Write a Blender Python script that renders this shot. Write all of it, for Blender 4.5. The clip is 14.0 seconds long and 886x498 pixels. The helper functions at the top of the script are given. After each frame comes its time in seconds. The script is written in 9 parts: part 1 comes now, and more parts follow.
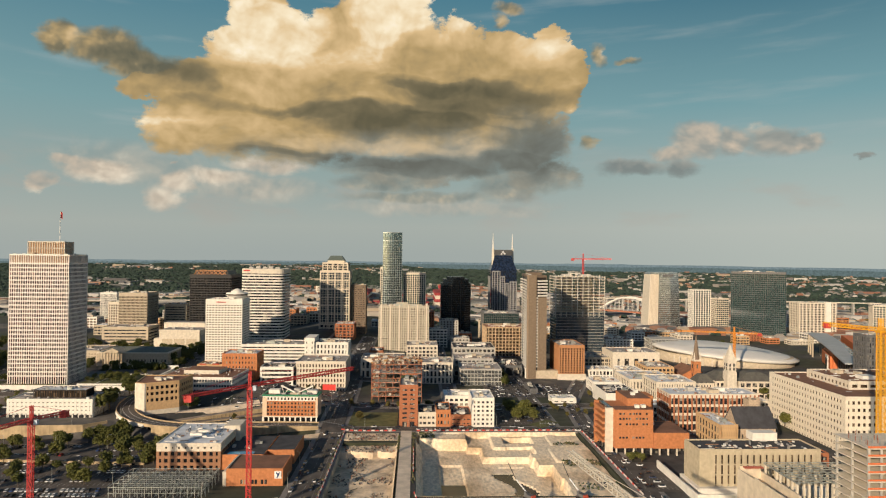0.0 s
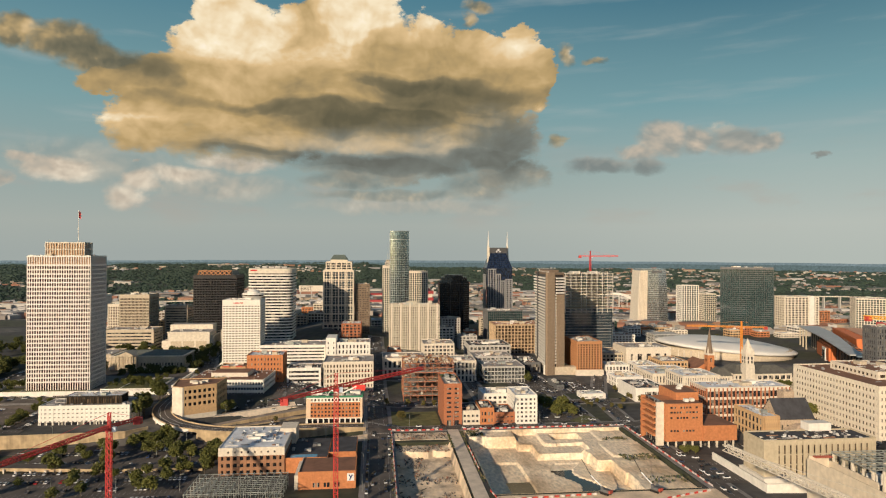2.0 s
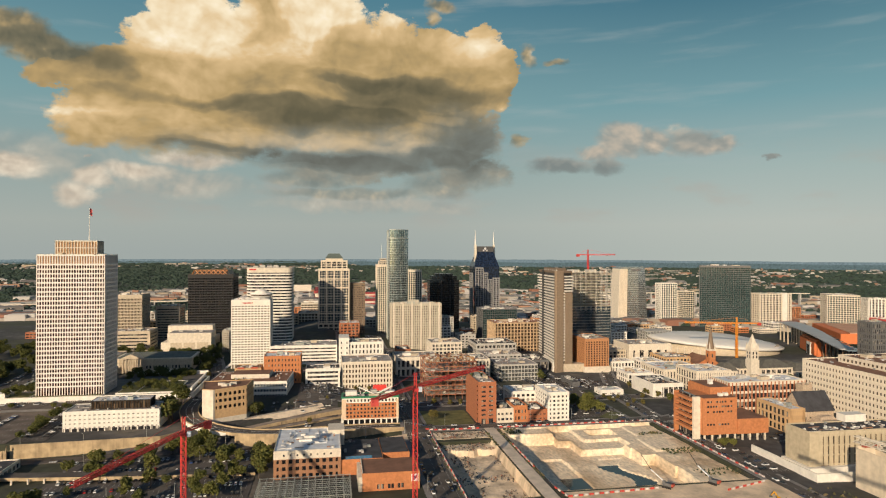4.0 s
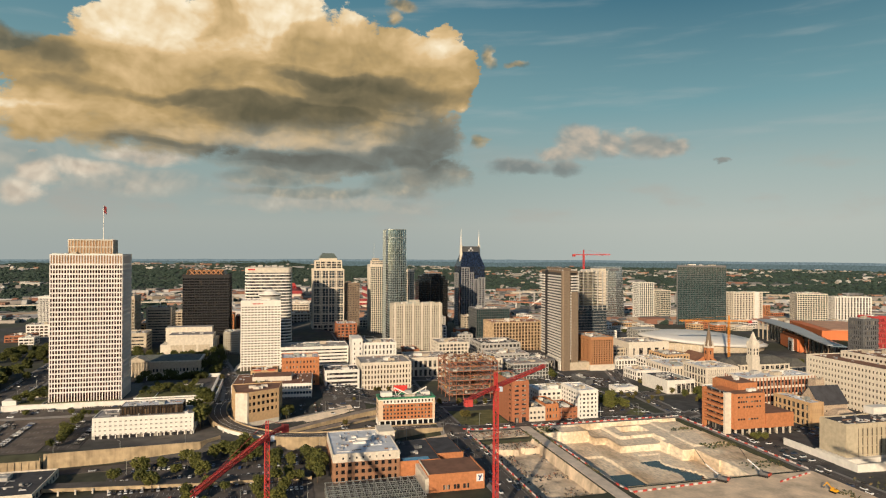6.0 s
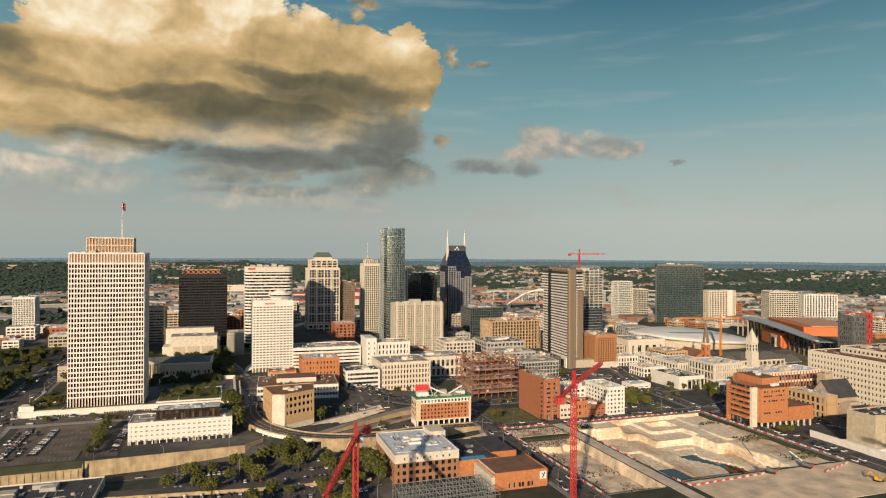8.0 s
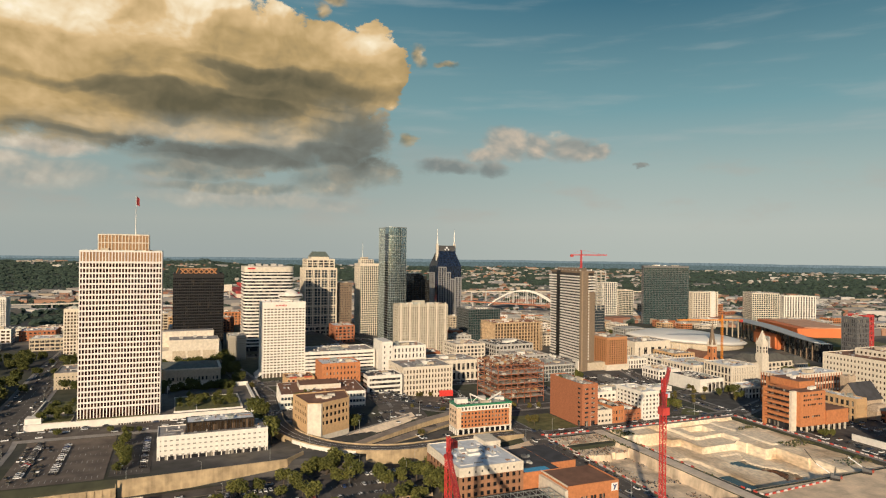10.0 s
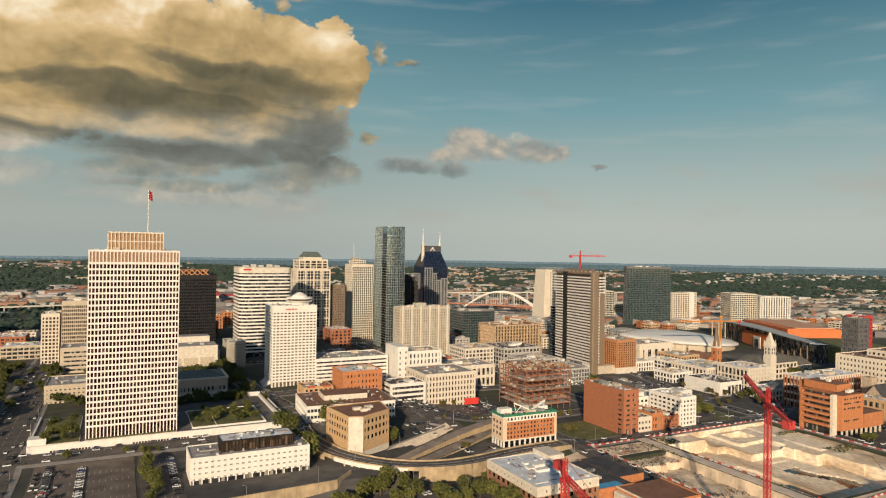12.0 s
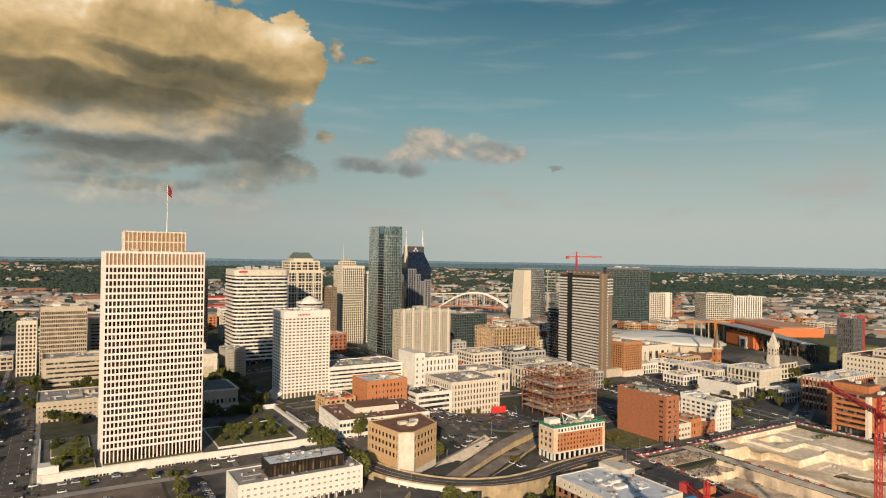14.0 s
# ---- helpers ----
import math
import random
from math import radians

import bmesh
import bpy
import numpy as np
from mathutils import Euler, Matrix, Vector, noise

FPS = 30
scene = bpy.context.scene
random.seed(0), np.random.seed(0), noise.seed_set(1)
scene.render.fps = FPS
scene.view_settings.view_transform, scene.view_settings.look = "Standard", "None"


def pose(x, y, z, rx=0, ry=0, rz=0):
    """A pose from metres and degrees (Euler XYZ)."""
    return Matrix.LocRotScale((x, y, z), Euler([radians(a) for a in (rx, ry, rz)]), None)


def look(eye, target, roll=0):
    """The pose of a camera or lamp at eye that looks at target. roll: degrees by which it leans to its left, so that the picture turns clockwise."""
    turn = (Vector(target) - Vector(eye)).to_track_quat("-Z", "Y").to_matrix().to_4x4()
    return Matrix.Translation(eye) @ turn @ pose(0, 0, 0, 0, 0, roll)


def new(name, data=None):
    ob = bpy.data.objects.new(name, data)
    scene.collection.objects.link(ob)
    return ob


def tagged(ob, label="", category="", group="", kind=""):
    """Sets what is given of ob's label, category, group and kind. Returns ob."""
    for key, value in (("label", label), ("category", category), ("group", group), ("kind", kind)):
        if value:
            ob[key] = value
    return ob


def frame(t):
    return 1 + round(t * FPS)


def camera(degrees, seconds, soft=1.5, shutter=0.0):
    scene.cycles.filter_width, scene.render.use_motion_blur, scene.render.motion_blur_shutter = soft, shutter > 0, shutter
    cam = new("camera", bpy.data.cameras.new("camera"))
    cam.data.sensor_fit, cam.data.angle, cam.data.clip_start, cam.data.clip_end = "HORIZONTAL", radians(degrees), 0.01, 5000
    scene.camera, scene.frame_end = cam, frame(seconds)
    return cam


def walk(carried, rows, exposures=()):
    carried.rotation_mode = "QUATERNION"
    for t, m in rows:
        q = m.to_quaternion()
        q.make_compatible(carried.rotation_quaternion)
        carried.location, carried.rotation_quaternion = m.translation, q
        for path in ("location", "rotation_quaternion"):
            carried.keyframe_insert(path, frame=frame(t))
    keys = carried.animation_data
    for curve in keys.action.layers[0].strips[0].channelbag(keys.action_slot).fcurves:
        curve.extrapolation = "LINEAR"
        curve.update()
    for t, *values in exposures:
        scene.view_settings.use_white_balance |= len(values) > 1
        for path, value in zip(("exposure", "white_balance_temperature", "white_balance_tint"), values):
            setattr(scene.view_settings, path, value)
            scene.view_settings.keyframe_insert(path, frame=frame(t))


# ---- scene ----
cam = camera(69.0, 14.0, 1.15)
METRES, EYE, TILT, LEAN, TURN = 480.0, 144.0, 0.0, 0.0, -2.4
ROWS = [
    (0.0, 0.0, 0.0, 0.0, -0.01, 0.56, -0.65),
    (0.5, -0.0348, 0.0003, 0.0001, -0.79, 0.52, -0.48),
    (1.0, -0.0706, 0.0013, -0.0001, -1.63, 0.48, -0.37),
    (1.5, -0.105, 0.0028, -0.0002, -2.49, 0.44, -0.28),
    (2.0, -0.1397, 0.0047, -0.0003, -3.45, 0.41, -0.22),
    (2.5, -0.1749, 0.0073, -0.0004, -4.45, 0.38, -0.19),
    (3.0, -0.2088, 0.0107, -0.0006, -5.46, 0.35, -0.17),
    (5.5, -0.3814, 0.0375, -0.0019, -10.85, 0.33, -0.26),
    (6.0, -0.4159, 0.0444, -0.0019, -11.9, 0.33, -0.26),
    (6.5, -0.4496, 0.0519, -0.0019, -12.91, 0.33, -0.25),
    (7.0, -0.4838, 0.0602, -0.0022, -13.97, 0.32, -0.26),
    (7.5, -0.5172, 0.0687, -0.0026, -15.03, 0.32, -0.26),
    (8.0, -0.5496, 0.0786, -0.0031, -16.09, 0.29, -0.33),
    (10.5, -0.6883, 0.1922, -0.0043, -20.9, 0.36, -0.76),
    (11.0, -0.7151, 0.2193, -0.0048, -21.99, 0.39, -0.79),
    (11.5, -0.7408, 0.2467, -0.0051, -23.08, 0.4, -0.82),
    (12.0, -0.7661, 0.2748, -0.0055, -24.2, 0.42, -0.84),
    (12.5, -0.7903, 0.3027, -0.0055, -25.32, 0.46, -0.85),
    (13.0, -0.815, 0.3323, -0.0054, -26.48, 0.48, -0.86),
    (13.5, -0.8384, 0.3611, -0.0052, -27.63, 0.5, -0.84),
    (14.0, -0.862, 0.3894, -0.0052, -28.76, 0.5, -0.84),
]
walk(cam, [(t, pose(0, 0, EYE, TILT, LEAN, TURN) @ pose(METRES * x, METRES * y, METRES * z, 90 + pitch, roll, yaw)) for t, x, y, z, yaw, pitch, roll in ROWS])

# ---- world, sun, exposure ----
scene.view_settings.exposure = 0.35
SUN_AZ, SUN_EL = 214.0, 17.5          # degrees clockwise from +y, and above the horizon
world = bpy.data.worlds.new("sky")
scene.world = world
world.use_nodes = True
wn = world.node_tree
sky = wn.nodes.new("ShaderNodeTexSky")
sky.sky_type, sky.sun_disc = "NISHITA", False
sky.sun_elevation, sky.sun_rotation = radians(SUN_EL), radians(SUN_AZ)
sky.dust_density, sky.ozone_density = 0.6, 3.0
wn.links.new(sky.outputs[0], wn.nodes["Background"].inputs[0])
wn.nodes["Background"].inputs[1].default_value = 0.062
sun = new("sun", bpy.data.lights.new("sun", "SUN"))
sun.data.energy, sun.data.angle, sun.data.color = 4.0, radians(0.6), (1.0, 0.80, 0.575)
sun_dir = Vector((math.sin(radians(SUN_AZ)) * math.cos(radians(SUN_EL)), math.cos(radians(SUN_AZ)) * math.cos(radians(SUN_EL)), math.sin(radians(SUN_EL))))
sun.matrix_world = look(sun_dir * 900, (0, 0, 0))

# ---- materials ----
MATS = {}


def nodes_of(name):
    m = bpy.data.materials.new(name)
    m.use_nodes = True
    nt = m.node_tree
    return m, nt, nt.nodes["Principled BSDF"], nt.links.new


def mat(name, rgb, rough=0.8, var=0.18, scale=0.5, rnd=0.0, metal=0.0, bump=0.0, streak=0.25, spec=0.4):
    """Painted, cast or laid surface: colour with grain, blotches, rain streaks and piece-to-piece change."""
    if name in MATS:
        return MATS[name]
    m, nt, b, link = nodes_of(name)
    tc = nt.nodes.new("ShaderNodeTexCoord")
    n1 = nt.nodes.new("ShaderNodeTexNoise")
    n1.inputs["Scale"].default_value, n1.inputs["Detail"].default_value = scale, 6
    link(tc.outputs["Object"], n1.inputs["Vector"])
    mp = nt.nodes.new("ShaderNodeMapping")
    mp.inputs["Scale"].default_value = (0.9, 0.9, 0.06)
    link(tc.outputs["Object"], mp.inputs[0])
    n2 = nt.nodes.new("ShaderNodeTexNoise")
    n2.inputs["Scale"].default_value, n2.inputs["Detail"].default_value = 0.6, 4
    link(mp.outputs[0], n2.inputs["Vector"])
    add = nt.nodes.new("ShaderNodeMath")
    add.operation = "MULTIPLY_ADD"
    link(n2.outputs[0], add.inputs[0])
    add.inputs[1].default_value = streak
    link(n1.outputs[0], add.inputs[2])
    mr = nt.nodes.new("ShaderNodeMapRange")
    mr.inputs[1].default_value, mr.inputs[2].default_value = 0.3 + streak / 2, 0.7 + streak / 2
    mr.inputs[3].default_value, mr.inputs[4].default_value = 1 - var, 1 + var
    link(add.outputs[0], mr.inputs[0])
    val = mr.outputs[0]
    if rnd:
        oi = nt.nodes.new("ShaderNodeObjectInfo")
        r2 = nt.nodes.new("ShaderNodeMapRange")
        r2.inputs[3].default_value, r2.inputs[4].default_value = 1 - rnd, 1 + rnd
        link(oi.outputs["Random"], r2.inputs[0])
        mu = nt.nodes.new("ShaderNodeMath")
        mu.operation = "MULTIPLY"
        link(val, mu.inputs[0]), link(r2.outputs[0], mu.inputs[1])
        val = mu.outputs[0]
    vm = nt.nodes.new("ShaderNodeVectorMath")
    vm.operation = "SCALE"
    vm.inputs[0].default_value = rgb
    link(val, vm.inputs["Scale"])
    link(vm.outputs[0], b.inputs["Base Color"])
    b.inputs["Roughness"].default_value, b.inputs["Metallic"].default_value = rough, metal
    b.inputs["Specular IOR Level"].default_value = spec
    if bump:
        bp = nt.nodes.new("ShaderNodeBump")
        bp.inputs["Strength"].default_value, bp.inputs["Distance"].default_value = bump, 0.3
        link(n1.outputs[0], bp.inputs["Height"])
        link(bp.outputs[0], b.inputs["Normal"])
    MATS[name] = m
    return m


def island(name, ramp, rough=0.85):
    """Colour that changes from loose piece to loose piece of one mesh."""
    if name in MATS:
        return MATS[name]
    m, nt, b, link = nodes_of(name)
    g = nt.nodes.new("ShaderNodeNewGeometry")
    cr = nt.nodes.new("ShaderNodeValToRGB")
    cr.color_ramp.interpolation = "CONSTANT"
    els = cr.color_ramp.elements
    while len(els) < len(ramp):
        els.new(0.5)
    for i, c in enumerate(ramp):
        els[i].position, els[i].color = i / len(ramp), (*c, 1)
    link(g.outputs["Random Per Island"], cr.inputs[0])
    link(cr.outputs[0], b.inputs["Base Color"])
    b.inputs["Roughness"].default_value = rough
    MATS[name] = m
    return m


def glass(name, rgb, blind=(0.30, 0.27, 0.22), share=0.25, cell=(1.7, 1.7, 3.9), rough=0.08, spec=0.6, metal=0.0):
    """Window glass of a far facade: dark, glossy, with blinds drawn behind some panes."""
    if name in MATS:
        return MATS[name]
    m, nt, b, link = nodes_of(name)
    tc = nt.nodes.new("ShaderNodeTexCoord")
    sn = nt.nodes.new("ShaderNodeVectorMath")
    sn.operation = "SNAP"
    sn.inputs[1].default_value = cell
    link(tc.outputs["Object"], sn.inputs[0])
    oi = nt.nodes.new("ShaderNodeObjectInfo")
    ad = nt.nodes.new("ShaderNodeVectorMath")
    link(sn.outputs[0], ad.inputs[0]), link(oi.outputs["Random"], ad.inputs[1])
    wno = nt.nodes.new("ShaderNodeTexWhiteNoise")
    link(ad.outputs[0], wno.inputs["Vector"])
    cr = nt.nodes.new("ShaderNodeValToRGB")
    cr.color_ramp.interpolation = "CONSTANT"
    e = cr.color_ramp.elements
    e[0].color, e[1].color = (*rgb, 1), (*blind, 1)
    e[1].position = 1 - share * 0.5
    k = e.new(1 - share)
    k.color = (*[(a + c) / 2 for a, c in zip(rgb, blind)], 1)
    k = e.new((1 - share) * 0.55)
    k.color = (*[a * 1.7 for a in rgb], 1)
    link(wno.outputs["Value"], cr.inputs[0])
    link(cr.outputs[0], b.inputs["Base Color"])
    bp = nt.nodes.new("ShaderNodeBump")
    no = nt.nodes.new("ShaderNodeTexNoise")
    no.inputs["Scale"].default_value = 0.35
    link(tc.outputs["Object"], no.inputs["Vector"]), link(no.outputs[0], bp.inputs["Height"])
    bp.inputs["Strength"].default_value, bp.inputs["Distance"].default_value = 0.08, 0.3
    link(bp.outputs[0], b.inputs["Normal"])
    b.inputs["Roughness"].default_value, b.inputs["Metallic"].default_value = rough, metal
    b.inputs["Specular IOR Level"].default_value = spec
    MATS[name] = m
    return m


WHITE = mat("white_precast", (0.74, 0.70, 0.62), 0.75, 0.10, 0.3)
CREAM = mat("cream_stone", (0.64, 0.57, 0.46), 0.85, 0.14, 0.4)
SAND = mat("sand_concrete", (0.50, 0.42, 0.31), 0.9, 0.15, 0.4)
TAN = mat("tan_brick", (0.54, 0.355, 0.185), 0.9, 0.15, 0.5)
GREY = mat("grey_concrete", (0.42, 0.40, 0.36), 0.9, 0.16, 0.5)
DARKGREY = mat("dark_grey_panel", (0.12, 0.12, 0.12), 0.7, 0.2, 0.5)
BROWN = mat("brown_precast", (0.20, 0.145, 0.10), 0.8, 0.14, 0.5)
BRICK = mat("red_brick", (0.36, 0.135, 0.065), 0.9, 0.2, 0.8)
ORANGE = mat("orange_brick", (0.47, 0.185, 0.075), 0.9, 0.16, 0.6)
RUST = mat("rust_steel", (0.30, 0.12, 0.065), 0.7, 0.3, 1.0)
BLACK = mat("black_metal", (0.018, 0.016, 0.015), 0.45, 0.2, 0.5)
STEEL = mat("galvanised_steel", (0.42, 0.44, 0.40), 0.45, 0.2, 1.0, metal=0.6)
REDSTEEL = mat("red_crane_paint", (0.52, 0.045, 0.04), 0.5, 0.15, 1.0)
YELLOW = mat("yellow_crane_paint", (0.72, 0.36, 0.02), 0.5, 0.15, 1.0)
ORNG_STEEL = mat("orange_crane_paint", (0.68, 0.26, 0.03), 0.5, 0.15, 1.0)
ROOF_W = mat("white_roof_membrane", (0.62, 0.64, 0.66), 0.8, 0.22, 0.12)
ROOF_G = mat("grey_roof_gravel", (0.30, 0.28, 0.26), 0.95, 0.25, 0.15)
ROOF_D = mat("dark_roof_felt", (0.055, 0.055, 0.06), 0.95, 0.3, 0.15)
ROOF_B = mat("brown_roof_gravel", (0.21, 0.105, 0.065), 0.95, 0.2, 0.15)
ASPHALT = mat("asphalt", (0.092, 0.080, 0.070), 0.92, 0.3, 0.12)
PAVING = mat("concrete_paving", (0.22, 0.205, 0.19), 0.92, 0.2, 0.15)
DIRT = mat("bare_dirt", (0.70, 0.545, 0.375), 0.95, 0.3, 0.08, bump=0.4)
PITROCK = mat("pale_cut_rock", (0.47, 0.39, 0.30), 0.95, 0.22, 0.15, bump=0.5)
GRASS = mat("dry_grass", (0.12, 0.12, 0.045), 0.95, 0.35, 0.2)
WALLCONC = mat("stained_retaining_concrete", (0.41, 0.31, 0.185), 0.9, 0.28, 0.2, streak=0.6)
PAINT_W = mat("road_paint_white", (0.75, 0.74, 0.70), 0.7, 0.1, 1.0)
G_DARK = glass("dark_glass", (0.022, 0.022, 0.024))
G_BROWN = glass("bronze_glass", (0.035, 0.024, 0.016), share=0.3, blind=(0.16, 0.11, 0.07))
G_BLUE = glass("blue_glass", (0.02, 0.032, 0.042), share=0.08, blind=(0.08, 0.09, 0.10), rough=0.05, spec=0.9)
G_BLACK = glass("black_glass", (0.008, 0.009, 0.011), share=0.05, blind=(0.05, 0.04, 0.03))
G_TEAL = glass("teal_glass", (0.016, 0.034, 0.034), share=0.06, blind=(0.06, 0.08, 0.075), rough=0.06, spec=0.8)
G_SILVER = glass("silver_glass", (0.30, 0.31, 0.30), share=0.15, blind=(0.38, 0.38, 0.36), rough=0.12, spec=0.9, metal=0.75)
G_MIRROR = glass("mirror_glass", (0.17, 0.22, 0.235), share=0.10, blind=(0.26, 0.31, 0.31), rough=0.10, spec=0.9, metal=0.85, cell=(2.4, 2.4, 3.3))
G_NAVY = glass("navy_glass", (0.009, 0.015, 0.030), share=0.0, blind=(0.02, 0.03, 0.05), rough=0.12, spec=0.8)

G_INK = glass("ink_glass", (0.006, 0.009, 0.012), share=0.0, blind=(0.02, 0.02, 0.03), rough=0.22, spec=0.35)

# ---- building blocks ----
CACHE = {}


def mesh_of(name, bm, material):
    me = bpy.data.meshes.new(name)
    bm.to_mesh(me)
    bm.free()
    me.materials.append(material)
    return me


def link_part(name, me, parent, loc=(0, 0, 0), rz=0.0, label=""):
    ob = new(name, me)
    ob.parent = parent
    ob.matrix_basis = pose(*loc, 0, 0, rz)
    if label:
        tagged(ob, label)
    return ob


def part(name, bm, material, parent, label="", loc=(0, 0, 0)):
    return link_part(name, mesh_of(name, bm, material), parent, loc, 0, label)


def add_box(bm, x0, x1, y0, y1, z0, z1, taper=1.0):
    cx, cy = (x0 + x1) / 2, (y0 + y1) / 2
    vs = [bm.verts.new((cx + (x - cx) * k, cy + (y - cy) * k, z)) for z, k in ((z0, 1), (z1, taper)) for x, y in ((x0, y0), (x1, y0), (x1, y1), (x0, y1))]
    for f in ((0, 3, 2, 1), (4, 5, 6, 7), (0, 1, 5, 4), (1, 2, 6, 5), (2, 3, 7, 6), (3, 0, 4, 7)):
        bm.faces.new([vs[i] for i in f])


def add_prism(bm, poly, z0, z1, top=1.0, ctr=(0, 0)):
    lo = [bm.verts.new((x, y, z0)) for x, y in poly]
    hi = [bm.verts.new((ctr[0] + (x - ctr[0]) * top, ctr[1] + (y - ctr[1]) * top, z1)) for x, y in poly]
    n = len(poly)
    bm.faces.new(lo[::-1]), bm.faces.new(hi)
    for i in range(n):
        bm.faces.new((lo[i], lo[(i + 1) % n], hi[(i + 1) % n], hi[i]))


def add_beam(bm, p, q, w=0.2, h=None):
    """A square bar from p to q."""
    p, q = Vector(p), Vector(q)
    d = (q - p).normalized()
    s = d.cross(Vector((0, 0, 1)))
    s = s.normalized() if s.length > 1e-3 else Vector((1, 0, 0))
    u = s.cross(d)
    s, u = s * w / 2, u * (h or w) / 2
    vs = [bm.verts.new(c + a * s + b * u) for c in (p, q) for a, b in ((-1, -1), (1, -1), (1, 1), (-1, 1))]
    for f in ((0, 3, 2, 1), (4, 5, 6, 7), (0, 1, 5, 4), (1, 2, 6, 5), (2, 3, 7, 6), (3, 0, 4, 7)):
        bm.faces.new([vs[i] for i in f])


def box_mesh(name, sx, sy, sz, material):
    """A shared box, centred in x and y, standing on z = 0."""
    key = (round(sx, 2), round(sy, 2), round(sz, 2), material.name)
    if key not in CACHE:
        bm = bmesh.new()
        add_box(bm, -sx / 2, sx / 2, -sy / 2, sy / 2, 0, sz)
        CACHE[key] = mesh_of(name, bm, material)
    return CACHE[key]


def sm(v):
    v = min(1.0, max(0.0, v))
    return v * v * (3 - 2 * v)


def hills(x, y):
    return 22 * noise.noise((x * 0.0011, y * 0.0011, 3.1)) + 9 * noise.noise((x * 0.004, y * 0.004, 7.7))


def ground(x, y):
    """Height of the natural ground."""
    left = sm((-140 - x) / 100)
    rise = max(left, sm((-100 - x) / 40) * sm((y - 562) / 18))
    shelf = 4.4 * sm((-45 - x) / 35) * sm((y - 505) / 15) * (1 - rise) * (1 - 0.5 * sm((y - 600) / 60))
    z = 3 + shelf + rise * (7.6 * sm((y - 495) / 8) + 4.4 * sm((y - 580) / 30)) + 13 * sm((y - 660) / 180) * sm((80 - x) / 160) * (1 - 0.6 * left)
    z -= 5 * sm((x - 120) / 200)
    z -= 18 * sm((y - 1150) / 450)
    # the sunken ramp lanes
    u, v = (x + 205) * 0.883 + (y - 528) * 0.469, (y - 528) * 0.883 - (x + 205) * 0.469
    w = (1 - sm((abs(v + 3) - 11) / 5)) * sm((u + 12) / 8) * (1 - sm((u - 108) / 14))
    z += w * (min(z, 5.2 + 0.012 * max(u, 0)) - z)
    d = math.hypot(x + 200, y - 100)
    z += (74 + hills(x, y) * 0.35) * sm((d - 2300) / 2900) ** 1.0
    return z


def thing(name, label, category, loc, rz=0.0, group="", kind=""):
    ob = new(name)
    ob.matrix_basis = pose(*loc, 0, 0, rz)
    return tagged(ob, label, category, group, kind)


def unit_on_roof(root, x, y, z, sx, sy, sz, material=None):
    link_part("rooftop_unit", box_mesh("rooftop_unit", sx, sy, sz, material or GREY), root, (x, y, z))


PANES = [0]


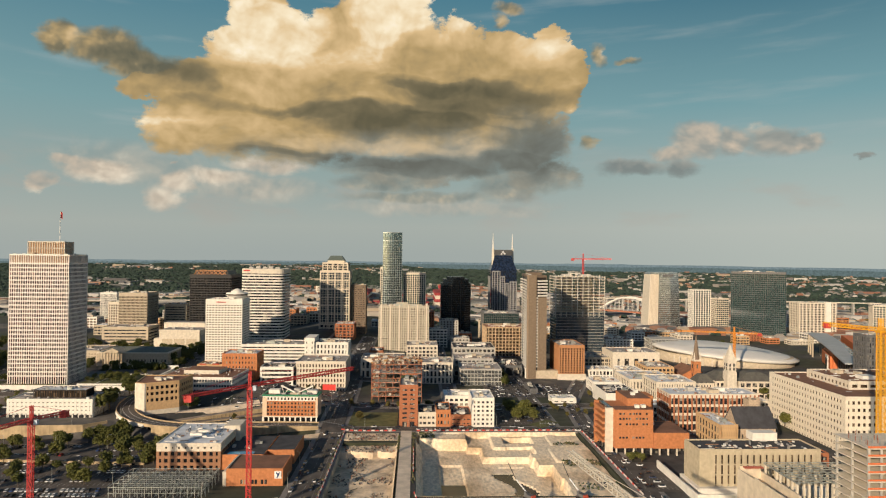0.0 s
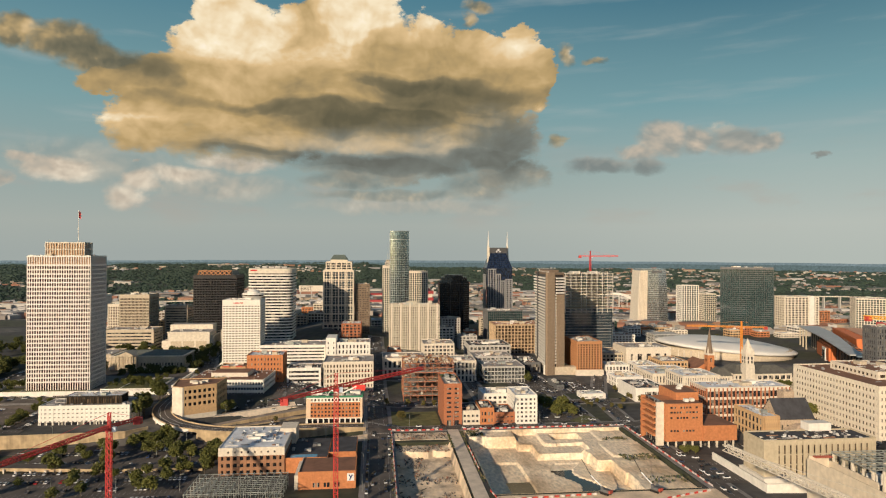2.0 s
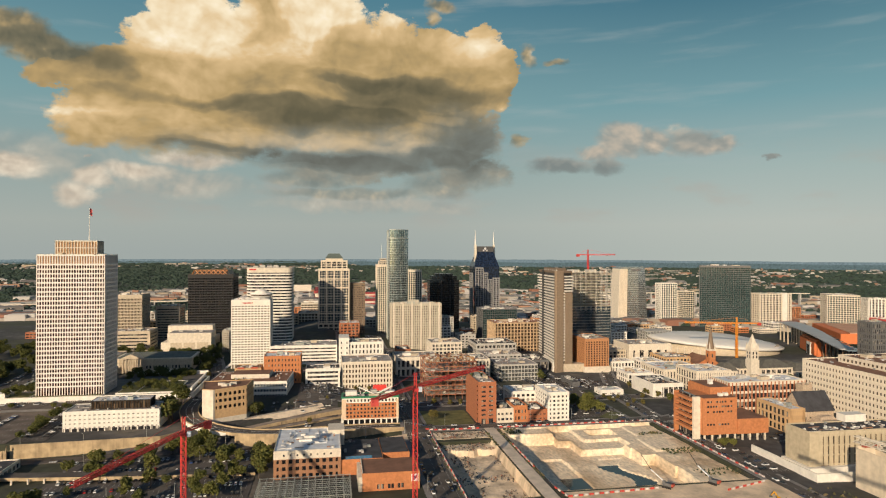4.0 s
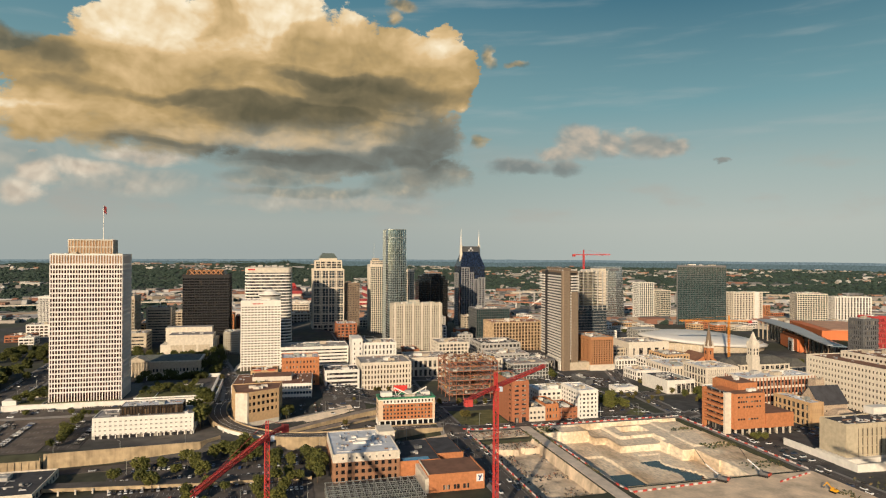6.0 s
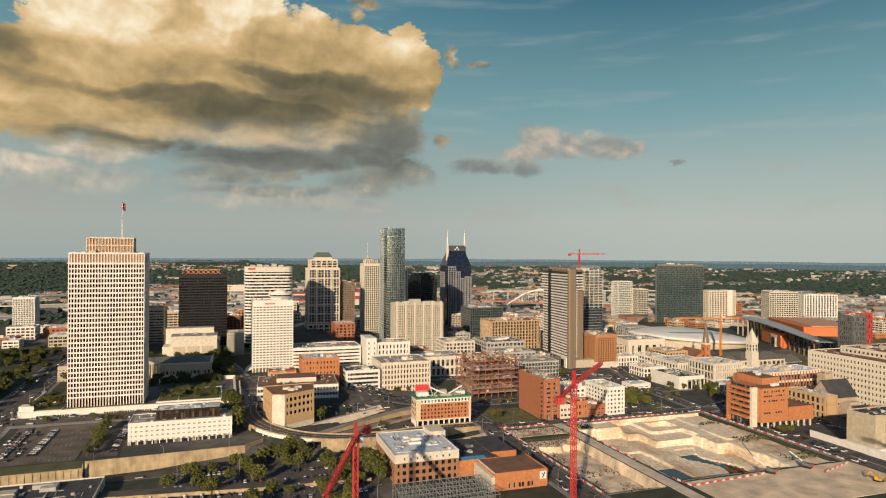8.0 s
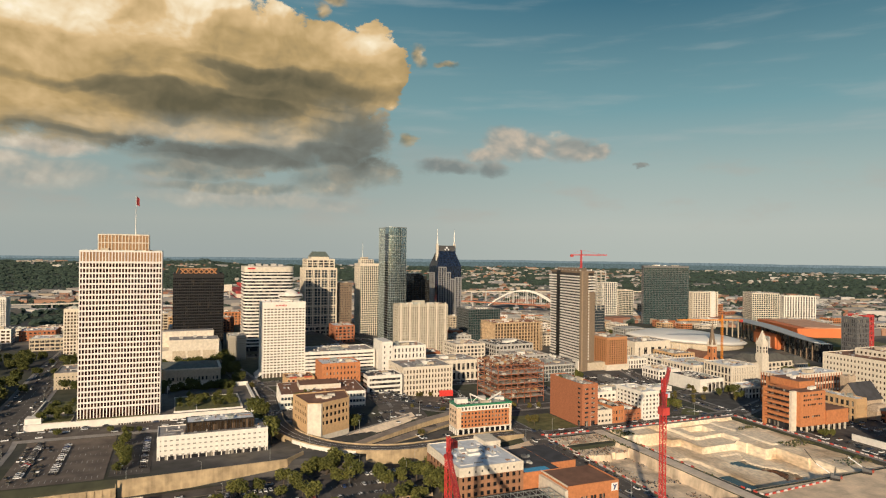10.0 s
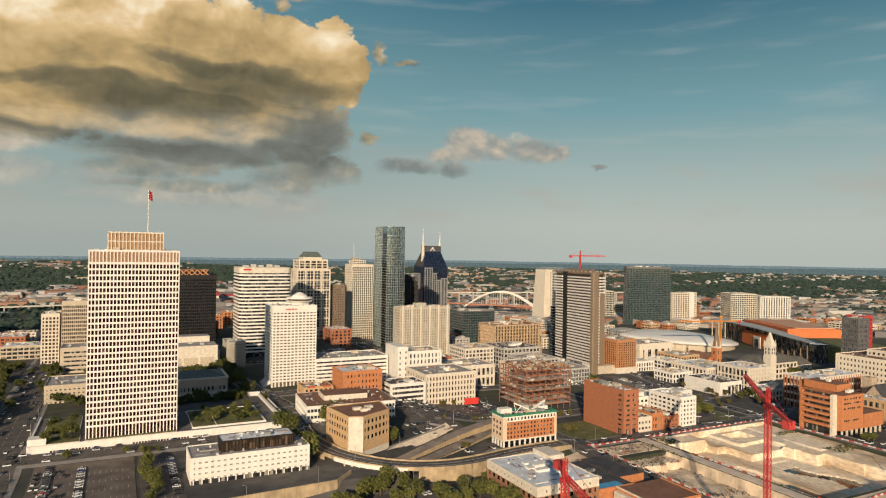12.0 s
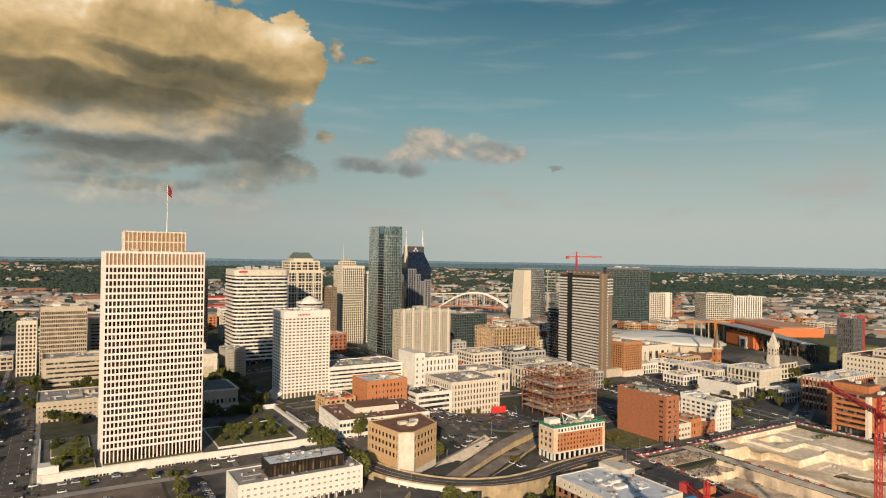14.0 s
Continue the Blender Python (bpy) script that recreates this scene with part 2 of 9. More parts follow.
def facade(root, a, b, z0, z1, wall, glz, floors, nx, ny, bh=0.4, pw=0.5, dep=0.5, first=0.0, top=None, ctr=(0, 0), proud=0.06,
           pier=None, panes=False, joined=False, names=("floor_band", "pier")):
    """A storey stack: glazed core, one slab edge a floor, piers on the three faces that show."""
    cx, cy = ctr
    h = z1 - z0
    link_part("glazing", box_mesh("glazing", 2 * (a - dep), 2 * (b - dep), h - 0.2, glz), root, (cx, cy, z0))
    top = bh if top is None else top
    fh = (h - first - top) / floors
    band = box_mesh(names[0], 2 * a, 2 * b, bh, wall)
    for i in range(0 if joined else floors):
        link_part(names[0], band, root, (cx, cy, z0 + first + i * fh))
    link_part(names[0], box_mesh(names[0], 2 * a, 2 * b, top, wall), root, (cx, cy, z1 - top))
    pier = pier or wall
    if joined:
        bm = bmesh.new()
        for i in range(floors):
            add_box(bm, cx - a, cx + a, cy - b, cy + b, z0 + first + i * fh, z0 + first + i * fh + bh)
        tagged(part("slab_edging", bm, wall, root), kind="stuff")
    if pw and joined:
        bm = bmesh.new()
        for sx in (-1, 1):
            for sy in (-1, 1):
                x, y = cx + sx * (a + proud - pw / 2), cy + sy * (b + proud - pw / 2)
                add_box(bm, x - pw / 2, x + pw / 2, y - pw / 2, y + pw / 2, z0, z1 + 0.03)
        for i in range(1, nx):
            x = cx - a + 2 * a * i / nx
            add_box(bm, x - pw / 2, x + pw / 2, cy - b - proud, cy - b - proud + dep, z0, z1 + 0.03)
        for i in range(1, ny):
            y = cy - b + 2 * b * i / ny
            for s in (-1, 1):
                x = cx + s * (a + proud - dep / 2)
                add_box(bm, x - dep / 2, x + dep / 2, y - pw / 2, y + pw / 2, z0, z1 + 0.03)
        tagged(part("wall_grid", bm, pier, root), kind="stuff")
    elif pw:
        post = box_mesh("corner_pier", pw, pw, h + 0.03, pier)
        for sx in (-1, 1):
            for sy in (-1, 1):
                link_part("corner_pier", post, root, (cx + sx * (a + proud - pw / 2), cy + sy * (b + proud - pw / 2), z0))
        pf, ps = box_mesh(names[1], pw, dep, h + 0.03, pier), box_mesh(names[1], dep, pw, h + 0.03, pier)
        for i in range(1, nx):
            link_part(names[1], pf, root, (cx - a + 2 * a * i / nx, cy - b - proud + dep / 2, z0))
        for i in range(1, ny):
            for s in (-1, 1):
                link_part(names[1], ps, root, (cx + s * (a + proud - dep / 2), cy - b + 2 * b * i / ny, z0))
    if panes and PANES[0] < 2000:
        hgt = fh - bh - 0.02
        wx, wy = 2 * a / nx - pw - 0.02, 2 * b / ny - pw - 0.02
        mx, my = box_mesh("window", wx, 0.12, hgt, glz), box_mesh("window", 0.12, wy, hgt, glz)
        lo = 0
        for k in range(floors):
            z = z0 + first + k * fh + bh + 0.01
            for i in range(nx):
                link_part("window", mx, root, (cx - a + 2 * a * (i + 0.5) / nx, cy - b + dep - 0.07, z))
                lo += 1
            for i in range(ny):
                link_part("window", my, root, (cx - a + dep - 0.07, cy - b + 2 * b * (i + 0.5) / ny, z))
                lo += 1
        PANES[0] += lo


def roof_top(root, a, b, z, roofm, wall, par=1.0, units=3, seed=1, ctr=(0, 0), unit_m=None):
    rnd = random.Random(seed)
    cx, cy = ctr
    link_part("roof", box_mesh("roof", 2 * a - 0.9, 2 * b - 0.9, 0.15, roofm), root, (cx, cy, z + 0.01))
    if par:
        bm = bmesh.new()
        add_box(bm, -a, a, -b, -b + 0.45, 0, par), add_box(bm, -a, a, b - 0.45, b, 0, par)
        add_box(bm, -a, -a + 0.45, -b + 0.46, b - 0.46, 0, par - 0.01), add_box(bm, a - 0.45, a, -b + 0.46, b - 0.46, 0, par - 0.01)
        part("parapet", bm, wall, root, loc=(cx, cy, z + 0.005))
    n = int(min(46, 4 * a * b / 26)) if min(a, b) > 5 else 0
    if n:
        bm = bmesh.new()
        for i in range(n):
            x, y = cx + rnd.uniform(-0.9, 0.9) * (a - 1.5), cy + rnd.uniform(-0.9, 0.9) * (b - 1.5)
            k = rnd.random()
            wx, wy, wz = (rnd.uniform(2, min(9, a)), 0.3, 0.5) if k < 0.16 else (0.3, rnd.uniform(2, min(9, b)), 0.45) if k < 0.32 else (rnd.uniform(0.5, 2.2), rnd.uniform(0.5, 2.2), rnd.uniform(0.4, 1.5))
            x, y = min(max(x, cx - a + wx / 2 + 0.6), cx + a - wx / 2 - 0.6), min(max(y, cy - b + wy / 2 + 0.6), cy + b - wy / 2 - 0.6)
            add_box(bm, x - wx / 2, x + wx / 2, y - wy / 2, y + wy / 2, z + 0.1, z + 0.16 + wz)
        tagged(part("roof_plant", bm, island("roof_fitting_paint", ((0.55, 0.53, 0.48), (0.25, 0.25, 0.25), (0.62, 0.62, 0.60), (0.10, 0.10, 0.10), (0.35, 0.32, 0.28), (0.28, 0.16, 0.10)), 0.7), root), kind="stuff")
    for i in range(units):
        sx, sy, sz = rnd.uniform(2, 0.3 * a + 2), rnd.uniform(2, 0.3 * b + 2), rnd.uniform(1.2, 3.2)
        unit_on_roof(root, cx + rnd.uniform(-0.6, 0.6) * (a - sx / 2), cy + rnd.uniform(-0.6, 0.6) * (b - sy / 2), z + 0.16, sx, sy, sz, unit_m or rnd.choice((GREY, WHITE, STEEL, SAND)))


def block(name, label, category, x0, x1, y0, y1, z1, wall, glz, floors, nx, ny, bh=0.4, pw=0.5, dep=0.5, first=0.0, top=None, roofm=None, par=1.0,
          units=3, rz=0.0, pier=None, panes=False, zb=None, group="", joined=False):
    """A building of one stack with a roof; returns its root, half sizes and height."""
    cx, cy, a, b = (x0 + x1) / 2, (y0 + y1) / 2, (x1 - x0) / 2, (y1 - y0) / 2
    if zb is None:
        zb = min(ground(x, y) for x in (x0, cx, x1) for y in (y0, cy, y1)) - 0.5
    root = thing(name, label, category, (cx, cy, zb), rz, group)
    joined = joined or y0 > 880
    h = z1 - zb
    facade(root, a, b, 0, h - (par or 0), wall, glz, floors, nx, ny, bh, pw, dep, first, top, pier=pier, panes=panes, joined=joined)
    roof_top(root, a, b, h - (par or 0), roofm or ROOF_G, wall, par, units, int(abs(x0) * 7 + y0))
    return root, a, b, h


# ---- ground ----
PIT = (1.5, 131.0, 378.0, 515.0)
LOWLOT = (-55.0, -11.0, 372.0, 512.0)


def surface(x, y):
    """Height of the ground sheet, with the dug-out site and the sunken ramp lanes."""
    z = ground(x, y)
    if PIT[0] < x < PIT[1] and PIT[2] < y < PIT[3]:
        return -8.0
    if LOWLOT[0] < x < LOWLOT[1] and LOWLOT[2] < y < 486:
        return -4.0
    return z


def axis(fine, lo, hi, extra):
    vals = {round(v, 2) for v in fine}
    v, step = max(fine), 8.0
    while v < hi:
        step *= 1.16
        v += step
        vals.add(round(v, 2))
    v, step = min(fine), 8.0
    while v > lo:
        step *= 1.16
        v -= step
        vals.add(round(v, 2))
    for e in extra:
        vals |= {round(e - 0.25, 2), round(e + 0.25, 2)}
    return sorted(vals)


def ground_material():
    m, nt, b, link = nodes_of("city_ground")
    geo = nt.nodes.new("ShaderNodeNewGeometry")
    big = nt.nodes.new("ShaderNodeTexNoise")
    big.inputs["Scale"].default_value, big.inputs["Detail"].default_value = 0.006, 8
    link(geo.outputs["Position"], big.inputs["Vector"])
    cr = nt.nodes.new("ShaderNodeValToRGB")
    e = cr.color_ramp.elements
    e[0].position, e[0].color = 0.36, (0.03, 0.038, 0.018, 1)
    e[1].position, e[1].color = 0.64, (0.17, 0.145, 0.11, 1)
    for p, c in ((0.46, (0.05, 0.052, 0.03)), (0.52, (0.04, 0.04, 0.04)), (0.58, (0.085, 0.08, 0.075))):
        k = e.new(p)
        k.color = (*c, 1)
    link(big.outputs[0], cr.inputs[0])
    fine = nt.nodes.new("ShaderNodeTexNoise")
    fine.inputs["Scale"].default_value, fine.inputs["Detail"].default_value = 0.12, 6
    link(geo.outputs["Position"], fine.inputs["Vector"])
    mr = nt.nodes.new("ShaderNodeMapRange")
    mr.inputs[1].default_value, mr.inputs[2].default_value, mr.inputs[3].default_value, mr.inputs[4].default_value = 0.3, 0.7, 0.65, 1.3
    link(fine.outputs[0], mr.inputs[0])
    # woods further out, with a bluish haze tint in their colour
    ln = nt.nodes.new("ShaderNodeVectorMath")
    ln.operation = "LENGTH"
    link(geo.outputs["Position"], ln.inputs[0])
    far = nt.nodes.new("ShaderNodeMapRange")
    far.inputs[1].default_value, far.inputs[2].default_value = 1700, 3000
    link(ln.outputs["Value"], far.inputs[0])
    mx = nt.nodes.new("ShaderNodeMix")
    mx.data_type = "RGBA"
    link(far.outputs[0], mx.inputs["Factor"]), link(cr.outputs[0], mx.inputs[6])
    mx.inputs[7].default_value = (0.030, 0.045, 0.034, 1)
    vm = nt.nodes.new("ShaderNodeVectorMath")
    vm.operation = "SCALE"
    link(mx.outputs[2], vm.inputs[0]), link(mr.outputs[0], vm.inputs["Scale"])
    link(vm.outputs[0], b.inputs["Base Color"])
    b.inputs["Roughness"].default_value = 0.95
    return m


xs = axis(np.r_[np.arange(-560, 561, 8), np.arange(-232, -52, 4)], -5200, 5200, (PIT[0], PIT[1], LOWLOT[0], LOWLOT[1]))
ys = axis(np.r_[np.arange(200, 1301, 8), np.arange(500, 628, 4)], -2500, 5200, (PIT[2], PIT[3], LOWLOT[2], 486, 494, 499, 504))
gv = [(x, y, surface(x, y)) for y in ys for x in xs]
nxg = len(xs)
gf = [(j * nxg + i, j * nxg + i + 1, (j + 1) * nxg + i + 1, (j + 1) * nxg + i) for j in range(len(ys) - 1) for i in range(nxg - 1)]
gme = bpy.data.meshes.new("ground")
gme.from_pydata(gv, [], gf)
gme.materials.append(ground_material())
tagged(new("ground", gme), "city ground of worn asphalt, dirt and grass rising to wooded hills", "ground", kind="structure")


# ---- sky backdrop, far behind everything ----
def cloud_material():
    m = bpy.data.materials.new("evening_sky_with_clouds")
    m.use_nodes = True
    nt = m.node_tree
    nt.nodes.clear()
    N, link = nt.nodes.new, nt.links.new

    def math_node(op, a, b=None, c=None, clamp=False):
        n = N("ShaderNodeMath")
        n.operation, n.use_clamp = op, clamp
        for i, v in enumerate((a, b, c)):
            if v is None:
                continue
            if isinstance(v, (int, float)):
                n.inputs[i].default_value = v
            else:
                link(v, n.inputs[i])
        return n.outputs[0]

    uv = N("ShaderNodeUVMap")          # u: degrees of bearing / 100, v: degrees of height / 100
    sep = N("ShaderNodeSeparateXYZ")
    link(uv.outputs[0], sep.inputs[0])
    u, v = sep.outputs[0], sep.outputs[1]

    def fbm(du, dv, scale, detail, squash, rough=0.55, distort=0.0):
        mp = N("ShaderNodeMapping")
        mp.inputs["Location"].default_value = (du, dv * squash, 0)
        mp.inputs["Scale"].default_value = (1, squash, 1)
        link(uv.outputs[0], mp.inputs[0])
        n = N("ShaderNodeTexNoise")
        n.inputs["Scale"].default_value, n.inputs["Detail"].default_value = scale, detail
        n.inputs["Roughness"].default_value, n.inputs["Distortion"].default_value = rough, distort
        link(mp.outputs[0], n.inputs["Vector"])
        return n.outputs[0]

    # the outlines of all masses are frayed by turbulence
    wn = N("ShaderNodeTexNoise")
    wn.inputs["Scale"].default_value, wn.inputs["Detail"].default_value, wn.inputs["Roughness"].default_value = 16.0, 10.0, 0.63
    wm = N("ShaderNodeMapping")
    wm.inputs["Scale"].default_value = (1, 1.5, 1)
    link(uv.outputs[0], wm.inputs[0])
    link(wm.outputs[0], wn.inputs["Vector"])
    ws = N("ShaderNodeSeparateXYZ")
    link(wn.outputs["Color"], ws.inputs[0])
    u2 = math_node("ADD", u, math_node("MULTIPLY_ADD", ws.outputs[0], 0.095, -0.0475))
    v2 = math_node("ADD", v, math_node("MULTIPLY_ADD", ws.outputs[1], 0.062, -0.031))
    cn2 = N("ShaderNodeTexNoise")
    cn2.inputs["Scale"].default_value, cn2.inputs["Detail"].default_value, cn2.inputs["Roughness"].default_value = 11.0, 4.0, 0.5
    link(wm.outputs[0], cn2.inputs["Vector"])
    cs = N("ShaderNodeSeparateXYZ")
    link(cn2.outputs["Color"], cs.inputs[0])
    u4, v4 = math_node("ADD", u, math_node("MULTIPLY_ADD", cs.outputs[0], 0.10, -0.05)), math_node("ADD", v, math_node("MULTIPLY_ADD", cs.outputs[1], 0.05, -0.025))
    u3, v3 = math_node("ADD", u, math_node("MULTIPLY_ADD", ws.outputs[0], 0.050, -0.025)), math_node("ADD", v, math_node("MULTIPLY_ADD", ws.outputs[1], 0.026, -0.013))

    def blob(cu, cv, ru, rv, calm=False):
        """1 at the middle, 0 at the rim of an ellipse."""
        a = math_node("DIVIDE", math_node("SUBTRACT", {0: u2, 1: u3, 2: u4}[int(calm)], cu), ru)
        b = math_node("DIVIDE", math_node("SUBTRACT", {0: v2, 1: v3, 2: v4}[int(calm)], cv), rv)
        r = math_node("ADD", math_node("MULTIPLY", a, a), math_node("MULTIPLY", b, b))
        return math_node("SUBTRACT", 1.0, r)

    def union(shapes):
        out = shapes[0]
        for s in shapes[1:]:
            out = math_node("SMOOTH_MAX", out, s, 0.25)
        return out

    D = 0.01
    def soft(val, lo, hi, kind="SMOOTHSTEP"):
        n = N("ShaderNodeMapRange")
        n.interpolation_type = kind
        n.inputs[1].default_value, n.inputs[2].default_value = lo, hi
        link(val, n.inputs[0])
        return n.outputs[0]

    def mass(rows, calm=True):
        return union([blob(b * D, e * D, p * D, q * D, calm) for b, e, p, q in rows])

    def billow(du, dv, scale, detail, squash):
        """Rounded heaps: high in the middle of each lobe."""
        mp = N("ShaderNodeMapping")
        mp.inputs["Location"].default_value = (du, dv * squash, 0)
        mp.inputs["Scale"].default_value = (1, squash, 1)
        link(uv.outputs[0], mp.inputs[0])
        ns = N("ShaderNodeTexNoise")
        ns.inputs["Scale"].default_value, ns.inputs["Detail"].default_value = 14.0, 4
        link(mp.outputs[0], ns.inputs["Vector"])
        wv = N("ShaderNodeVectorMath")
        wv.operation = "MULTIPLY_ADD"
        link(ns.outputs["Color"], wv.inputs[0])
        wv.inputs[1].default_value = (0.05, 0.05, 0)
        link(mp.outputs[0], wv.inputs[2])
        vo = N("ShaderNodeTexVoronoi")
        vo.feature, vo.voronoi_dimensions = "SMOOTH_F1", "2D"
        vo.inputs["Scale"].default_value, vo.inputs["Smoothness"].default_value = scale, 0.6
        vo.inputs["Detail"].default_value, vo.inputs["Roughness"].default_value = detail, 0.55
        link(wv.outputs[0], vo.inputs["Vector"])
        return math_node("MULTIPLY_ADD", vo.outputs["Distance"], -1.6, 0.75)

    soft_n = fbm(0.3, 0.8, 10.0, 6.0, 2.0, 0.5)
    b0, b1 = billow(0, 0, 26.0, 3.0, 1.25), billow(0.003, -0.008, 26.0, 3.0, 1.25)
    d0 = math_node("ADD", math_node("MULTIPLY_ADD", soft_n, 1.5, -0.75), math_node("MULTIPLY", b0, 0.55))
    rel = math_node("SUBTRACT", b0, b1)
    wide = math_node("MULTIPLY_ADD", fbm(2.2, 1.3, 9.0, 7.0, 3.4, 0.5), 0.9, -0.45)

    def tones_at(rows, strength):
        out = None
        for b, e, p, q, w in rows:
            t = math_node("MAXIMUM", blob(b * D, e * D, p * D * 1.5, q * D * 1.5, 2), 0.0)
            t = math_node("MULTIPLY", t, w * strength)
            out = t if out is None else math_node("ADD", out, t)
        return out

    def ramp(fac, stops):
        n = N("ShaderNodeValToRGB")
        el = n.color_ramp.elements
        while len(el) < len(stops):
            el.new(0.5)
        for i, (p, c) in enumerate(stops):
            el[i].position, el[i].color = p, (*c, 1)
        link(fac, n.inputs[0])
        return n.outputs[0]

    def mix(fac, a, b):
        n = N("ShaderNodeMix")
        n.data_type = "RGBA"
        link(fac, n.inputs["Factor"]), link(a, n.inputs[6]), link(b, n.inputs[7])
        return n.outputs[2]

    gold = ((0.0, (0.125, 0.11, 0.066)), (0.25, (0.22, 0.178, 0.10)), (0.5, (0.485, 0.34, 0.155)), (0.70, (0.73, 0.515, 0.265)), (0.86, (0.96, 0.82, 0.58)), (1.0, (1.08, 1.0, 0.90)))
    cool = ((0.0, (0.14, 0.145, 0.125)), (0.25, (0.195, 0.21, 0.185)), (0.5, (0.31, 0.30, 0.245)), (0.75, (0.60, 0.48, 0.32)), (0.95, (0.90, 0.76, 0.56)))
    pink = ((0.0, (0.20, 0.22, 0.21)), (0.35, (0.34, 0.33, 0.29)), (0.65, (0.62, 0.50, 0.38)), (0.95, (0.92, 0.78, 0.60)))
    # cloud masses and tones: bearing, height, half width, half height in degrees (and lighter or darker by how much)
    heap = ((-5.6, 18.6, 4.6, 2.6), (-0.1, 17.8, 4.6, 2.9), (-12.0, 17.6, 5.0, 2.0), (-11.0, 20.1, 3.9, 2.2), (-6.6, 17.7, 6.0, 2.8), (-0.0, 20.7, 4.6, 2.5), (5.1, 18.5, 4.6, 2.3), (10.7, 17.2, 5.6, 2.4), (15.0, 17.5, 2.5, 2.3), (15.7, 15.8, 1.7, 1.9), (-18.9, 13.3, 4.2, 1.6), (-12.0, 13.6, 9.0, 3.3), (-2.1, 14.1, 13.0, 3.9), (8.2, 14.2, 8.6, 3.6), (12.2, 15.0, 4.5, 3.3), (-17.5, 10.4, 4.3, 2.1), (-6.6, 10.0, 12.7, 2.5), (5.6, 10.0, 9.6, 2.7), (12.2, 9.7, 4.3, 3.4), (3.1, 7.8, 10.2, 1.5), (13.7, 7.2, 3.0, 1.7))
    lit = ((-12.0, 18.0, 4.8, 1.4, 0.42), (-12.5, 20.2, 3.3, 1.5, 0.45), (-8.6, 20.1, 2.0, 1.8, 0.4), (-0.0, 21.2, 3.1, 1.6, 0.45), (3.6, 20.5, 3.6, 1.4, 0.35), (-2.6, 19.3, 3.0, 1.4, 0.25), (-6.6, 16.8, 6.0, 1.4, 0.16), (-11.0, 14.6, 2.9, 0.9, 0.14), (10.7, 18.6, 4.6, 1.6, 0.12), (14.7, 19.1, 2.5, 1.6, 0.16), (15.7, 16.8, 1.5, 2.3, 0.12), (-18.9, 11.4, 2.4, 0.8, 0.2), (-18.4, 10.1, 2.7, 1.0, 0.2), (-9.6, 11.1, 5.8, 0.8, 0.12), (-3.6, 9.8, 7.5, 0.5, 0.14), (3.6, 9.6, 4.1, 0.4, 0.08), (10.7, 12.1, 1.5, 0.4, 0.2), (7.2, 9.9, 1.0, 0.5, 0.14))
    dark = ((-17.6, 15.0, 2.2, 1.1, -0.3), (-21.5, 16.1, 2.5, 1.1, -0.2), (-0.5, 11.9, 6.6, 1.0, -0.42), (5.6, 12.7, 4.1, 0.9, -0.25), (8.7, 14.4, 7.1, 1.0, -0.34), (2.5, 15.2, 3.1, 0.6, -0.22), (-13.4, 13.0, 4.7, 0.4, -0.14), (-6.6, 12.7, 4.0, 0.5, -0.2), (-4.6, 8.4, 7.5, 0.5, -0.25), (4.6, 8.0, 8.7, 0.9, -0.36), (12.2, 9.2, 3.5, 2.5, -0.25), (13.2, 11.2, 3.0, 1.9, -0.16), (-10.5, 8.8, 3.9, 0.4, -0.16))
    arm = ((-26.9, 16.8, 2.0, 1.4), (-23.9, 16.5, 3.3, 1.7), (-19.4, 14.5, 3.8, 2.0), (-21.7, 15.4, 2.8, 1.7),)
    veils = ((-21.0, 7.4, 9.0, 2.4), (-12.0, 5.6, 8.0, 1.6), (4.0, 4.2, 12.0, 1.0))
    foot = ((2.5, 5.2, 8.6, 0.8), (10.7, 6.1, 4.6, 1.5), (-0.6, 6.5, 6.0, 1.0), (14.7, 6.7, 2.5, 1.5),)
    puffs = ((-19.4, 4.8, 1.8, 1.4), (-17.9, 6.0, 1.7, 1.2), (-14.8, 6.5, 3.4, 1.0), (-26.5, 7.1, 1.6, 0.6), (-28.1, 5.4, 1.1, 0.9), (-24.2, 6.6, 3.9, 1.2), (-10.4, 7.8, 4.3, 1.1), (-18.3, 7.6, 0.5, 0.2),)
    scraps = ((18.7, 17.2, 1.0, 1.1), (21.3, 16.3, 1.7, 0.4), (10.7, 21.4, 1.8, 0.6), (9.7, 20.3, 0.9, 0.8), (17.7, 9.7, 1.1, 0.9), (15.8, 12.9, 0.7, 0.7),)
    bank = ((24.8, 8.7, 2.1, 1.0), (26.4, 10.0, 2.9, 1.7), (29.1, 9.6, 2.2, 1.2), (21.5, 7.6, 4.0, 0.9), (25.5, 7.6, 2.2, 1.0), (32.4, 9.4, 3.1, 1.4), (34.8, 9.2, 2.0, 0.8), (38.1, 7.9, 0.8, 0.4))
    vv = math_node("MULTIPLY", v, 4.0)
    left_sky = ramp(vv, ((0.0, (0.355, 0.395, 0.375)), (0.10, (0.385, 0.42, 0.385)), (0.28, (0.295, 0.38, 0.365)), (0.5, (0.20, 0.345, 0.365)), (0.9, (0.075, 0.205, 0.275))))
    right_sky = ramp(vv, ((0.0, (0.45, 0.49, 0.45)), (0.10, (0.475, 0.51, 0.465)), (0.28, (0.36, 0.455, 0.435)), (0.5, (0.18, 0.34, 0.375)), (0.85, (0.055, 0.16, 0.225))))
    side = soft(u, 0.02, 0.42)
    base_sky = mix(side, left_sky, right_sky)
    # high thin streaks
    st = N("ShaderNodeMapping")
